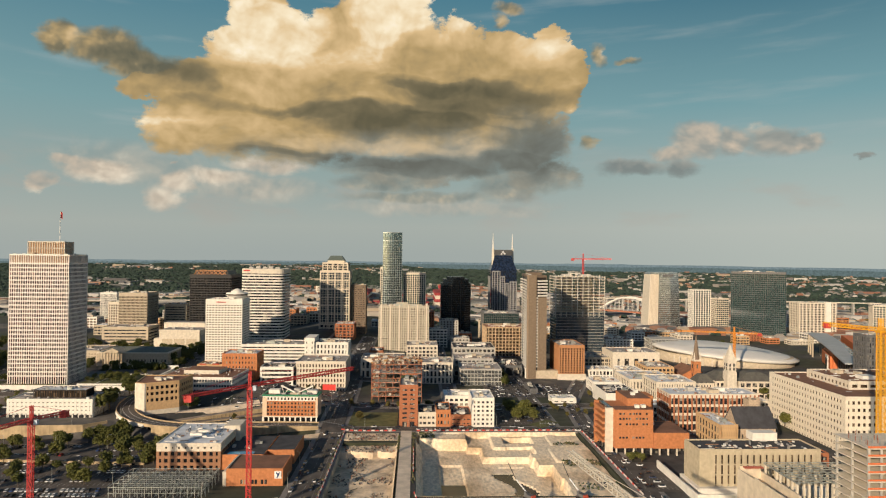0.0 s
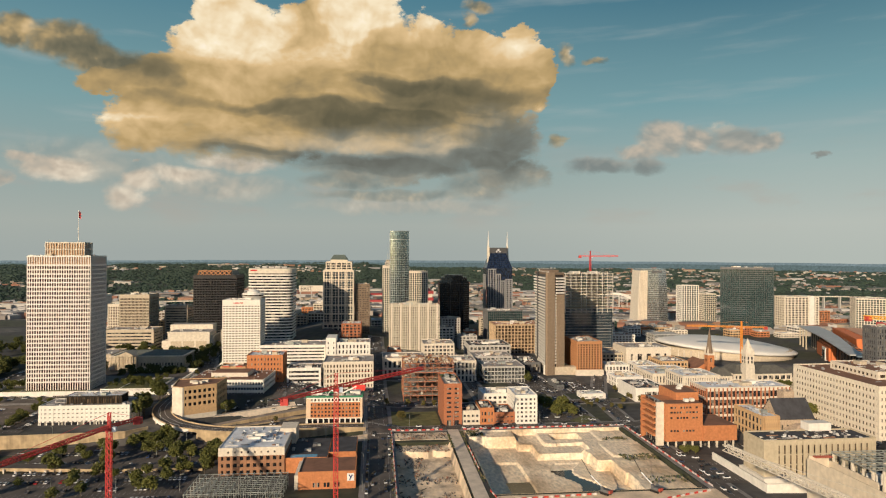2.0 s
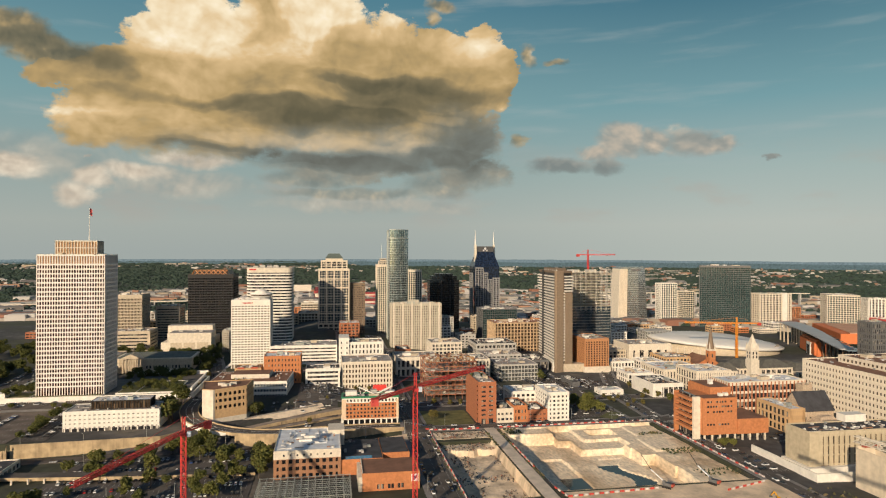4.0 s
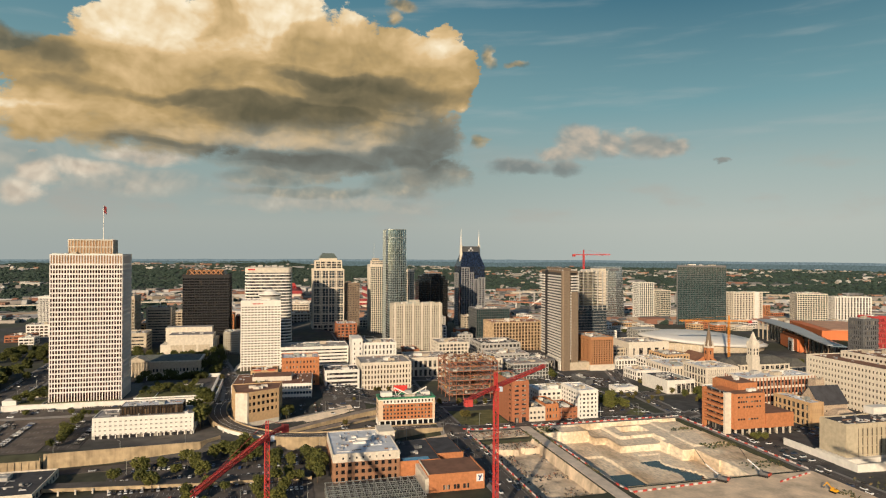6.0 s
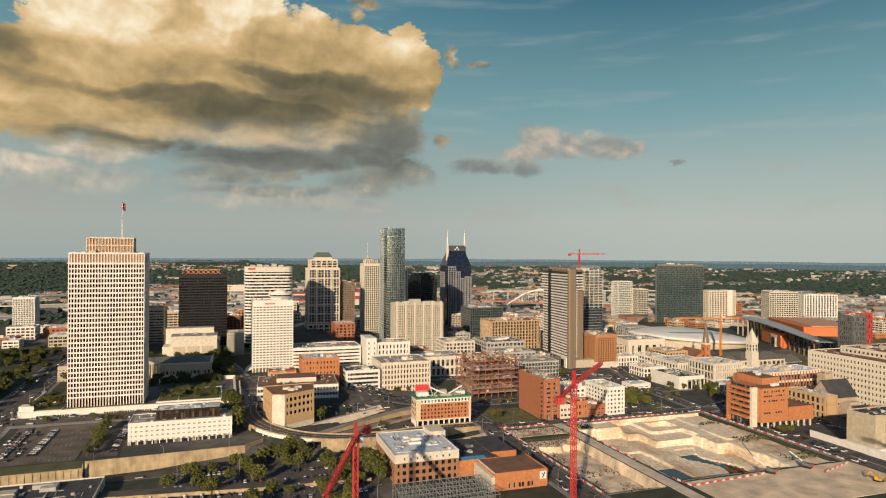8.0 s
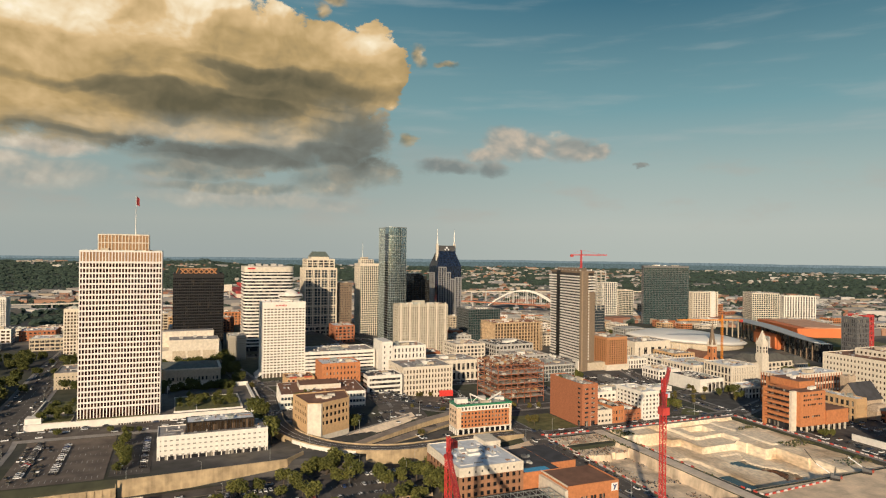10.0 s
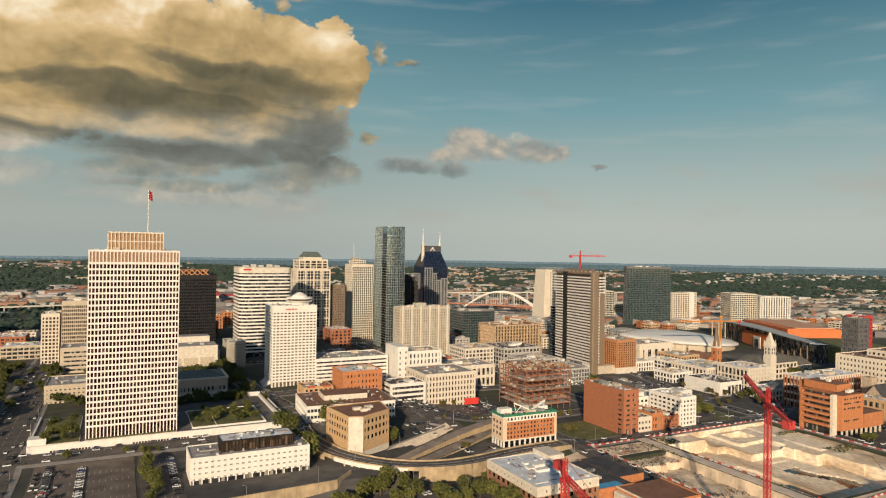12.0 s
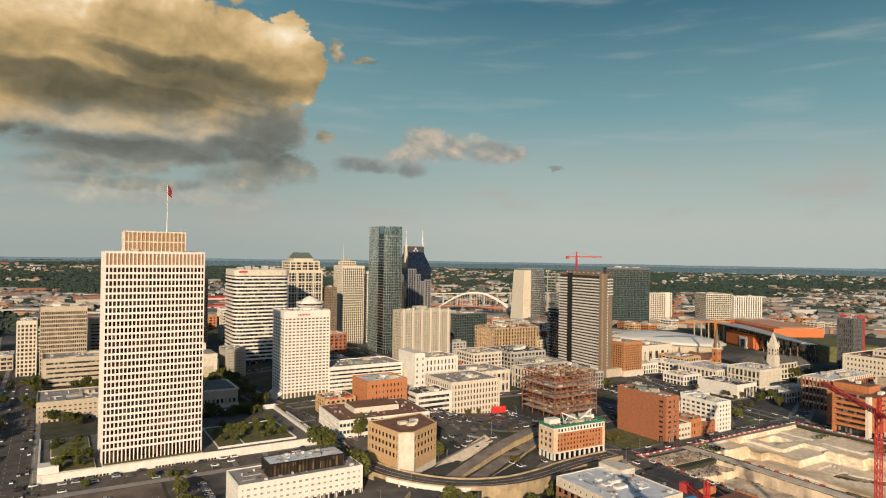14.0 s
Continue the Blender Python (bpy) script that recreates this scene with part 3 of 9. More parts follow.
    st.inputs["Scale"].default_value, st.inputs["Rotation"].default_value = (5, 38, 1), (0, 0, radians(-9))
    link(uv.outputs[0], st.inputs[0])
    cn = N("ShaderNodeTexNoise")
    cn.inputs["Scale"].default_value, cn.inputs["Detail"].default_value = 1.6, 7
    link(st.outputs[0], cn.inputs["Vector"])
    veil = math_node("MULTIPLY", soft(cn.outputs[0], 0.5, 0.78), math_node("MULTIPLY", soft(v, 0.04, 0.10), 0.38))
    rgb = N("ShaderNodeRGB")
    rgb.outputs[0].default_value = (0.42, 0.46, 0.45, 1)
    col = mix(veil, base_sky, rgb.outputs[0])
    low = math_node("MULTIPLY", soft(fbm(1.1, 0.4, 12.0, 6.0, 2.6), 0.5, 0.7), math_node("MULTIPLY", math_node("SUBTRACT", 1.0, soft(v, 0.05, 0.11)), math_node("MULTIPLY", soft(v, 0.015, 0.04), 0.30)))
    rgb2 = N("ShaderNodeRGB")
    rgb2.outputs[0].default_value = (0.46, 0.36, 0.30, 1)
    col = mix(low, col, rgb2.outputs[0])
    lights = math_node("MINIMUM", tones_at(lit, 0.9), 0.33)
    darks = math_node("MAXIMUM", tones_at(dark, 1.15), -0.42)
    tone_main = math_node("ADD", math_node("ADD", math_node("ADD", lights, darks), math_node("MULTIPLY_ADD", wide, 0.26, 0.485)), math_node("MULTIPLY", rel, 0.11))
    tone_small = math_node("ADD", math_node("MULTIPLY_ADD", wide, 0.4, 0.46), math_node("MULTIPLY", rel, 0.3))
    hue = soft(math_node("MULTIPLY_ADD", u2, -0.12, v2), 0.080, 0.125)
    fray = math_node("MULTIPLY", d0, 0.22)
    for rows, edge, solid, kind, lift in ((veils, 1.3, 0.55, "pink", 0.04), (foot, 0.9, 0.7, "cool", -0.06), (arm, 0.7, 0.92, "gold", -0.17), (puffs, 0.9, 0.75, "pink", 0.2), (heap, 0.26, 1.0, "both", 0.0), (scraps, 1.0, 0.8, "gold", -0.12), (bank, 0.8, 0.85, "bank", -0.13)):
        body = math_node("ADD", mass(rows, kind != "both"), fray)
        if kind == "both":
            body = math_node("DIVIDE", math_node("ADD", body, 0.04), math_node("MULTIPLY_ADD", soft(v3, 0.065, 0.13), -0.62, 0.90))
            alpha = soft(body, 0.0, 1.0)
        else:
            alpha = math_node("MULTIPLY", soft(body, -0.04, edge), solid)
        if kind == "both":
            c = mix(hue, ramp(tone_main, cool), ramp(tone_main, gold))
        elif kind == "gold":
            c = ramp(math_node("ADD", math_node("ADD", tone_main, tone_small), lift - 0.46), gold)
        elif kind == "bank":
            c = ramp(math_node("ADD", tone_small, math_node("MULTIPLY_ADD", soft(v, 0.07, 0.10), 0.36, lift - 0.26)), pink)
        else:
            c = ramp(math_node("ADD", tone_small, lift), cool if kind == "cool" else pink)
        col = mix(alpha, col, c)
    em = N("ShaderNodeEmission")
    link(col, em.inputs[0])
    em.inputs[1].default_value = 0.785
    out = N("ShaderNodeOutputMaterial")
    link(em.outputs[0], out.inputs[0])
    return m



SKY_C, SKY_R = (-200.0, 100.0, 142.0), 4740.0
bs, es = np.linspace(-60, 105, 84), np.linspace(-4, 38, 28)
bm = bmesh.new()
uvl = bm.loops.layers.uv.new("sky")
grid = [[bm.verts.new((SKY_C[0] + SKY_R * math.sin(radians(b)) * math.cos(radians(e)), SKY_C[1] + SKY_R * math.cos(radians(b)) * math.cos(radians(e)), SKY_C[2] + SKY_R * math.sin(radians(e)))) for b in bs] for e in es]
for j in range(len(es) - 1):
    for i in range(len(bs) - 1):
        f = bm.faces.new((grid[j][i], grid[j][i + 1], grid[j + 1][i + 1], grid[j + 1][i]))
        for loop, (p, q) in zip(f.loops, ((i, j), (i + 1, j), (i + 1, j + 1), (i, j + 1))):
            loop[uvl].uv = (bs[p] / 100, es[q] / 100)
tagged(new("backdrop", mesh_of("backdrop", bm, cloud_material())), "evening sky with a large tan cumulus cloud", "sky", kind="structure")


# far ridges as glowing strips, the haze put into their emission colour
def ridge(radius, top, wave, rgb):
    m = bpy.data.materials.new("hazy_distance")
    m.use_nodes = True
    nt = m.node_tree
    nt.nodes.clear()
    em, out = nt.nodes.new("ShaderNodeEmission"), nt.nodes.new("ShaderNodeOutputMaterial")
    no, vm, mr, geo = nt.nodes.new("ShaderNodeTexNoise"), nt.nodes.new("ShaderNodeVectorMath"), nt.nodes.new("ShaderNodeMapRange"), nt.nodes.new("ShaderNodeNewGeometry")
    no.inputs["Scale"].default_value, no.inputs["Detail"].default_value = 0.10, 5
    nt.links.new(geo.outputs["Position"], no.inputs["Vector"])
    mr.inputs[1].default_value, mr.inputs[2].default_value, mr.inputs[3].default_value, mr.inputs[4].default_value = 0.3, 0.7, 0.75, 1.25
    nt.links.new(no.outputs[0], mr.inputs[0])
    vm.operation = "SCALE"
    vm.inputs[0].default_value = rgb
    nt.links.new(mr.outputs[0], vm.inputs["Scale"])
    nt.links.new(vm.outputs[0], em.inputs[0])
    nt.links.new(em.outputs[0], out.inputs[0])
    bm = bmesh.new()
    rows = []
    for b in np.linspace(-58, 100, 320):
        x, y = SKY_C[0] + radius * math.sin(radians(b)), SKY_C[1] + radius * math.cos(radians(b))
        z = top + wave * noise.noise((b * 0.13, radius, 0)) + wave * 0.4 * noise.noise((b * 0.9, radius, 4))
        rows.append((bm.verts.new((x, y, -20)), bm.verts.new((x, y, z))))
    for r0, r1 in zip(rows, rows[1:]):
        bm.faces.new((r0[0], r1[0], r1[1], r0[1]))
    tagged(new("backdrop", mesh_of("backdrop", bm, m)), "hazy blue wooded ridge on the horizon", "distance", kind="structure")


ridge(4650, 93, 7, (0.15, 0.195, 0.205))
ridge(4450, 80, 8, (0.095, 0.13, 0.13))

# ---- towers ----
G_RED = glass("red_brown_glass", (0.022, 0.010, 0.007), share=0.12, blind=(0.10, 0.05, 0.03), cell=(2.1, 2.1, 3.95))
TOWER_WHITE = mat("white_quartz_precast", (0.74, 0.68, 0.62), 0.7, 0.06, 0.3)


def state_tower():
    root = thing("state_office_tower", "tall white gridded state office tower with a flagpole on its roof", "office tower", (-352.8, 637.5, 17.0))
    a, b = 27.3, 17.4
    facade(root, a, b, 0, 115.5, TOWER_WHITE, G_RED, 27, 26, 16, bh=1.2, pw=0.66, dep=0.4, first=9.0, top=1.2)
    GP = mat("bronze_screen_panel", (0.34, 0.20, 0.095), 0.6, 0.2, 0.6)
    facade(root, a - 0.01, b - 0.01, 115.5, 123.2, TOWER_WHITE, GP, 1, 26, 16, bh=0.3, pw=0.66, dep=0.7, top=0.7)
    roof_top(root, a, b, 123.2, ROOF_G, WHITE, 0.5, 5, 3)
    facade(root, 17.2, 8.5, 123.4, 136.0, CREAM, GP, 2, 15, 7, bh=0.7, pw=0.55, dep=0.6, top=0.9, ctr=(0.5, 1.0))
    for x in (-14, 14.5, 17):
        bm = bmesh.new()
        bmesh.ops.create_cone(bm, cap_ends=True, segments=6, radius1=0.12, radius2=0.05, depth=3.0)
        part("lightning_rod", bm, STEEL, root, loc=(x, -6, 137.5))
    bm = bmesh.new()
    bmesh.ops.create_cone(bm, cap_ends=True, segments=10, radius1=0.35, radius2=0.12, depth=30.0)
    pole = part("flagpole", bm, WHITE, root, "white flagpole", (8.0, 2.0, 150.9))
    bm = bmesh.new()
    vs = [[bm.verts.new((0.25 + 0.55 * i, 0.35 * math.sin(i * 1.1) , 165.5 - 6.2 * j - 0.45 * i)) for i in range(5)] for j in (0, 1)]
    for i in range(4):
        bm.faces.new((vs[0][i], vs[1][i], vs[1][i + 1], vs[0][i + 1]))
    bmesh.ops.solidify(bm, geom=bm.faces[:], thickness=0.05)
    part("flag", bm, mat("flag_cloth", (0.40, 0.07, 0.07), 0.9, 0.4, 0.8), pole, "limp red flag", (0, 0, -150.9))
    for x in np.linspace(-24, 24, 5):
        unit_on_roof(root, x, -b + 1.5, 123.3, 3.2, 1.2, 0.9, STEEL)


state_tower()

# office slabs near the state tower
r, a, b, h = block("office_block", "brown gridded office block with a plain dark flank", "office block", -415, -376, 922, 962, 86.5, SAND, G_BROWN, 14, 22, 14, bh=1.4, pw=0.5, first=6, top=4.0, units=4)
r, a, b, h = block("office_block", "white ribbed office tower behind downtown", "office block", -577, -547, 1207, 1235, 69, WHITE, G_DARK, 15, 14, 12, bh=0.6, pw=0.8, top=2.5)
block("office_block", "narrow cream office block beside a brown gridded one", "office block", -434, -417.5, 932, 965, 73, CREAM, G_BROWN, 13, 5, 9, bh=1.4, pw=1.2, top=3, units=2)
block("office_block", "grey-beige concrete office block beside a white hotel", "office block", -262, -243, 842, 872, 47, mat("grey_beige_concrete", (0.40, 0.36, 0.29), 0.9, 0.15, 0.4), G_BROWN, 8, 8, 10, bh=1.6, pw=1.3, first=3, top=2, units=3)
block("office_annex", "beige banded office annex with dark ribbon windows", "office block", -412, -352, 868, 905, 45, SAND, G_DARK, 5, 1, 1, bh=2.6, pw=3.0, units=5, top=3)
block("office_block", "tan banded office block with ribbon windows", "office block", -372, -340, 975, 1010, 67, SAND, G_DARK, 12, 1, 1, bh=2.2, pw=2.0, top=3)
r, a, b, h = block("bank_tower", "black glass office tower with a copper lattice crown", "office tower", -320, -262, 930, 985, 113, BLACK, G_BLACK, 24, 28, 26, bh=1.2, pw=0.35, dep=0.3, first=5, top=4.0, roofm=ROOF_D, units=0)
COPPER = mat("copper_lattice", (0.46, 0.22, 0.09), 0.5, 0.2, 0.5, metal=0.2)
bm = bmesh.new()
add_box(bm, -a * 0.8, a * 0.8, -b * 0.8, b * 0.8, 0, 6.0, 0.93)
part("crown_core", bm, BLACK, r, loc=(0, 0, h - 0.9))
for i in range(7):
    for s in (0, 1):
        x0, x1 = -a * 0.72 + i * a * 0.205, -a * 0.72 + (i + 1) * a * 0.205
        bm = bmesh.new()
        add_beam(bm, (x0 if s else x1, -b * 0.88, h - 0.6), (x1 if s else x0, -b * 0.80, h + 5.4), 0.95)
        part("crown_brace", bm, COPPER, r)
        bm = bmesh.new()
        add_beam(bm, (-a * 0.88, x0 if s else x1, h - 0.6), (-a * 0.80, x1 if s else x0, h + 5.4), 0.95)
        part("crown_brace", bm, COPPER, r)
for x0, x1, yy in ((-a * 0.74, a * 0.74, -b * 0.80),):
    bm = bmesh.new()
    add_beam(bm, (x0, yy, h + 5.6), (x1, yy, h + 5.6), 0.9), add_beam(bm, (-a * 0.80, -b * 0.74, h + 5.6), (-a * 0.80, b * 0.74, h + 5.6), 0.9)
    part("crown_rail", bm, COPPER, r)


def theatre_block():
    zb = ground(-300, 829) - 0.5
    root = thing("theatre_block", "plain cream stone theatre with stepped blank walls", "theatre", (-300.5, 854, zb))
    for nm, x0, x1, y0, y1, z1, m in (("main_hall", -22, 28, -25, 8, 26, CREAM), ("stage_house", -29, 24, 8.02, 26, 32, CREAM), ("side_wing", -30, -22.02, -22, 8, 15, CREAM), ("corner_wing", 28.02, 31, -18, 20, 20, CREAM), ("plinth", -30.5, 31.4, -26.2, -25.02, 4, SAND)):
        bm = bmesh.new()
        add_box(bm, x0, x1, y0, y1, 0, z1)
        part(nm, bm, m, root)
    for nm, x0, x1, y0, y1, z in (("roof", -21.2, 27.2, -24.2, 7.4, 26.01), ("roof", -28.2, 23.2, 8.8, 25.2, 32.01)):
        bm = bmesh.new()
        add_box(bm, x0, x1, y0, y1, z, z + 0.12)
        part(nm, bm, ROOF_G, root)
    for x in (-12, 3, 18):
        bm = bmesh.new()
        add_box(bm, x - 6.4, x + 6.4, -25.25, -25.02, 6, 15)
        part("wall_panel", bm, SAND, root)
    bm = bmesh.new()
    add_box(bm, -22.3, 28.3, -25.5, -25.03, 24.6, 26.6)
    part("cornice", bm, CREAM, root)
    for x, y in ((-10, -8), (4, -3), (14, -12)):
        unit_on_roof(root, x, y, 26.14, 4, 3, 1.8)


theatre_block()


def banded_tower():
    root = thing("banded_tower", "white banded office tower with rounded corners", "office tower", (-211, 925, 20))
    A, B, R = 30, 26, 9

    def outline(a, b, rr):
        pts = []
        for cx, cy, s in ((a - rr, -b + rr, -90), (a - rr, b - rr, 0), (-a + rr, b - rr, 90), (-a + rr, -b + rr, 180)):
            for k in range(6):
                g = radians(s + 18 * k)
                pts.append((cx + rr * math.cos(g), cy + rr * math.sin(g)))
        return pts
    bm = bmesh.new()
    add_prism(bm, outline(A - 0.9, B - 0.9, R), 0, 101)
    part("glazing", bm, G_DARK, root)
    bm = bmesh.new()
    add_prism(bm, outline(A, B, R), 0, 1.75)
    me = mesh_of("floor_band", bm, WHITE)
    for i in range(23):
        link_part("floor_band", me, root, (0, 0, 6 + i * 3.95))
    bm = bmesh.new()
    add_prism(bm, outline(A, B, R), 0, 6.5)
    part("crown_band", bm, CREAM, root, loc=(0, 0, 96))
    for k in range(5):
        unit_on_roof(root, -20 + 9 * k, -4 + 3 * (k % 3), 102.5, 6, 7, 2.2 + k % 2)
    bm = bmesh.new()
    add_box(bm, -26, -17, -B - 0.3, -B + 0.2, 99.2, 101.2)
    part("sign_panel", bm, mat("red_sign", (0.5, 0.05, 0.04), 0.6), root, "red sign panel")


banded_tower()


def hotel_with_rotunda():
    root, a, b, h = block("hotel_tower", "white hotel tower with a round rooftop lounge", "hotel", -237, -196, 741, 773, 91.5, WHITE, glass("beige_curtained_glass", (0.075, 0.06, 0.045), share=0.45, blind=(0.20, 0.165, 0.12), cell=(3.6, 3.6, 3.5)), 23, 12, 5, bh=1.55, pw=1.1, dep=0.35, first=5, top=5.5, roofm=ROOF_W, units=2)
    bm = bmesh.new()
    add_box(bm, -7.5, 7.5, -0.4, 0.4, 0, 1.7)
    for i in range(8):
        bm2 = bmesh.new()
        add_box(bm2, -0.42, 0.42, -0.15, 0.15, 0, 1.5)
        part("sign_letter_bar", bm2, mat("red_sign", (0.5, 0.05, 0.04), 0.6), root, loc=(-8 + i * 1.35, -b - 0.25, h - 4.2))
    bm.free()
    c = (9.0, 4.0)

    def ring(nm, r0, r1, z0, z1, m, seg=40):
        bm = bmesh.new()
        bmesh.ops.create_cone(bm, cap_ends=True, segments=seg, radius1=r0, radius2=r1, depth=z1 - z0)
        part(nm, bm, m, root, loc=(c[0], c[1], (z0 + z1) / 2))
    ring("drum_base", 9, 9, h - 1.2, h + 2.5, WHITE)
    ring("lounge_glazing", 11.2, 11.2, h + 2.5, h + 5.0, G_BROWN)
    ring("lounge_sill", 11.0, 12.5, h + 1.8, h + 3.4, WHITE)
    ring("lounge_eave", 12.6, 11.8, h + 5.0, h + 6.4, WHITE)
    ring("lounge_upper", 7.2, 6.8, h + 6.4, h + 8.0, WHITE)
    ring("lounge_dome", 6.9, 2.5, h + 8.0, h + 10.6, WHITE)
    ring("lounge_cap", 2.5, 0.5, h + 10.6, h + 11.2, WHITE)
    for k in range(6):
        bm = bmesh.new()
        add_beam(bm, (-a - 0.2, -b + 3 + k * 4.4, 5), (-a - 7.5, -b + 3 + k * 4.4, -0.5), 1.2, 1.6)
        part("buttress", bm, WHITE, root)


hotel_with_rotunda()


def postmodern_tower():
    root = thing("granite_tower", "cream granite tower with dark glass bays and a green hipped roof", "office tower", (-125.5, 1030, 18))
    GR = mat("cream_granite", (0.62, 0.54, 0.42), 0.7, 0.08, 0.5)
    facade(root, 23, 19, 0, 100, GR, G_BLUE, 25, 10, 8, bh=0.55, pw=0.7, dep=0.6, top=2.5, pier=GR, joined=True)
    for x in (-22.3, -11.2, 0, 11.2, 22.3):
        link_part("pier", box_mesh("pier", 1.9, 0.6, 100, GR), root, (x, -19.2, 0.02))
        link_part("pier", box_mesh("pier", 0.6, 1.9, 100, GR), root, (-23.2, x * 0.8, 0.02))
    for z in range(19, 98, 13):
        link_part("stone_band", box_mesh("stone_band", 46.08, 38.08, 1.4, GR), root, (0, 0, z))
    facade(root, 24, 20, -1, 18, GR, G_DARK, 3, 6, 5, bh=2, pw=2.2, top=2.5)
    facade(root, 20, 17, 100, 113, GR, G_DARK, 3, 5, 4, bh=1.0, pw=1.6, top=2.2)
    bm = bmesh.new()
    add_box(bm, -13, 13, -11, 11, 113, 116)
    part("attic", bm, GR, root)
    bm = bmesh.new()
    add_box(bm, -13.5, 13.5, -11.5, 11.5, 116.01, 123.5, 0.62)
    part("hipped_roof", bm, mat("grey_green_roof_metal", (0.10, 0.125, 0.11), 0.35, 0.15, 0.4), root, "dull grey-green metal hipped roof")


postmodern_tower()
block("office_tower", "dark brown brick office slab tower", "office tower", -101, -78, 1020, 1050, 96, BROWN, G_DARK, 22, 9, 10, bh=1.8, pw=1.2)


def glass_tower():
    root = thing("residential_tower", "very tall slender glass residential tower with a bowed front", "apartment tower", (-34, 962, 15))
    n = 9

    def outline(k):
        front = [(-13.5 - k + (27 + 2 * k) * i / n, -23 + 5.0 * (i / n) ** 2 - 5.0 * math.sin(math.pi * i / n) * 0.5 - k) for i in range(n + 1)]
        return front + [(13.5 + k, 23 + k), (-13.5 - k, 23 + k)]
    bm = bmesh.new()
    add_prism(bm, outline(0), 0, 161.4)
    part("glazing", bm, G_MIRROR, root)
    bm = bmesh.new()
    add_prism(bm, outline(0.14), 0, 0.34)
    me = mesh_of("floor_line", bm, STEEL)
    for k in range(41):
        link_part("floor_line", me, root, (0, 0, 6 + k * 3.45))
    bm = bmesh.new()
    add_prism(bm, outline(0.2), 148.5, 149.6), add_prism(bm, outline(0.2), 160.9, 161.6)
    part("crown_rail", bm, STEEL, root)
    for i in range(n + 1):
        x, y = outline(0.12)[i]
        link_part("mullion", box_mesh("mullion", 0.22, 0.3, 161, STEEL), root, (x, y, 0))
    for i in range(11):
        link_part("side_mullion", box_mesh("side_mullion", 0.3, 0.2, 161, STEEL), root, (-13.6, -4 + 2.7 * i, 0))
    # balconies are not set back; this black panel gives their shade
    bm = bmesh.new()
    add_box(bm, -13.75, -13.3, -20.5, -6.5, 4, 152)
    part("balcony_recess", bm, G_BLACK, root, "flat black panel for the shade of recessed balconies")
    slab = box_mesh("balcony_slab", 1.0, 14.4, 0.5, STEEL)
    for k in range(41):
        link_part("balcony_slab", slab, root, (-13.7, -13.5, 6.4 + k * 3.45))


glass_tower()
r, a, b, h = block("apartment_tower", "pale beige gridded apartment tower with crown and antenna", "apartment tower", -57.5, -24, 1052, 1085, 124, CREAM, G_TEAL, 30, 11, 9, bh=0.8, pw=1.0, first=6, top=3, units=2)
facade(r, 10, 9, h - 0.9, h + 6, CREAM, G_DARK, 2, 6, 5, bh=1, pw=0.8, ctr=(-3, 0))
facade(r, 5, 5, h + 6, h + 9.5, SAND, G_DARK, 1, 3, 3, bh=1, pw=0.8, ctr=(-6, 0))
bm = bmesh.new()
bmesh.ops.create_cone(bm, cap_ends=True, segments=8, radius1=0.4, radius2=0.1, depth=26)
part("antenna", bm, STEEL, r, "thin lattice antenna", (-8, 2, h + 22))
r, a, b, h = block("apartment_tower", "cream and teal glass apartment tower with a spiky parapet", "apartment tower", -20, 17, 1065, 1095, 114.5, CREAM, G_TEAL, 28, 10, 8, bh=0.7, pw=1.1, first=6, top=2, units=1)
for i in range(11):
    link_part("parapet_finial", box_mesh("parapet_finial", 0.9, 0.9, 3.2, CREAM), r, (-a + 0.5 + i * (2 * a - 1) / 10, -b + 0.5, h - 0.9))
block("apartment_slab", "weathered grey-beige concrete apartment slab", "apartment block", -50, 19, 886, 908, 74, mat("weathered_concrete", (0.47, 0.42, 0.33), 0.9, 0.16, 0.3), glass("flat_curtained_glass", (0.06, 0.05, 0.04), share=0.4, blind=(0.30, 0.27, 0.22), cell=(3.1, 3.1, 4.0)), 18, 22, 6, bh=1.3, pw=1.5, first=3, top=2.4, units=5)
SL = bpy.data.objects["apartment_slab"]
for x, w, z in ((-3, 15, 5.0), (22, 5, 2.2), (-26, 5, 2.0)):
    link_part("lift_house", box_mesh("lift_house", w, 9, z, mat("weathered_concrete", (0.5, 0.45, 0.36))), SL, (x, 1, 74.0 - SL.matrix_basis.translation.z - 0.8))
for x in np.arange(-31, 32, 12.4):
    link_part("balcony_line", box_mesh("balcony_line", 2.2, 0.7, 66, CREAM), SL, (x, -11.2, 3))


def octagon_tower():
    root = thing("dark_glass_tower", "black glass eight-sided office tower", "office tower", (73, 1180, 6))
    for k, (z0, z1, s) in enumerate(((0, 88, 1.0), (88, 95, 0.86), (95, 99, 0.6))):
        bm = bmesh.new()
        c, w = 12 * s, 27 * s
        add_prism(bm, [(-w + c, -w), (w - c, -w), (w, -w + c), (w, w - c), (w - c, w), (-w + c, w), (-w, w - c), (-w, -w + c)], z0, z1)
        part("glazing", bm, G_INK, root)
        bm = bmesh.new()
        w += 0.25
        add_prism(bm, [(-w + c, -w), (w - c, -w), (w, -w + c), (w, w - c), (w - c, w), (-w + c, w), (-w, w - c), (-w, -w + c)], 0, 0.35)
        me = mesh_of("floor_line", bm, BLACK)
        for z in np.arange(z0 + 4, z1 - 1, 4):
            link_part("floor_line", me, root, (0, 0, z))
    for x in (-8, 8):
        bm = bmesh.new()
        add_box(bm, x - 0.6, x + 0.6, -27.6, -26.9, 0, 88)
        part("pier", bm, BLACK, root)


octagon_tower()


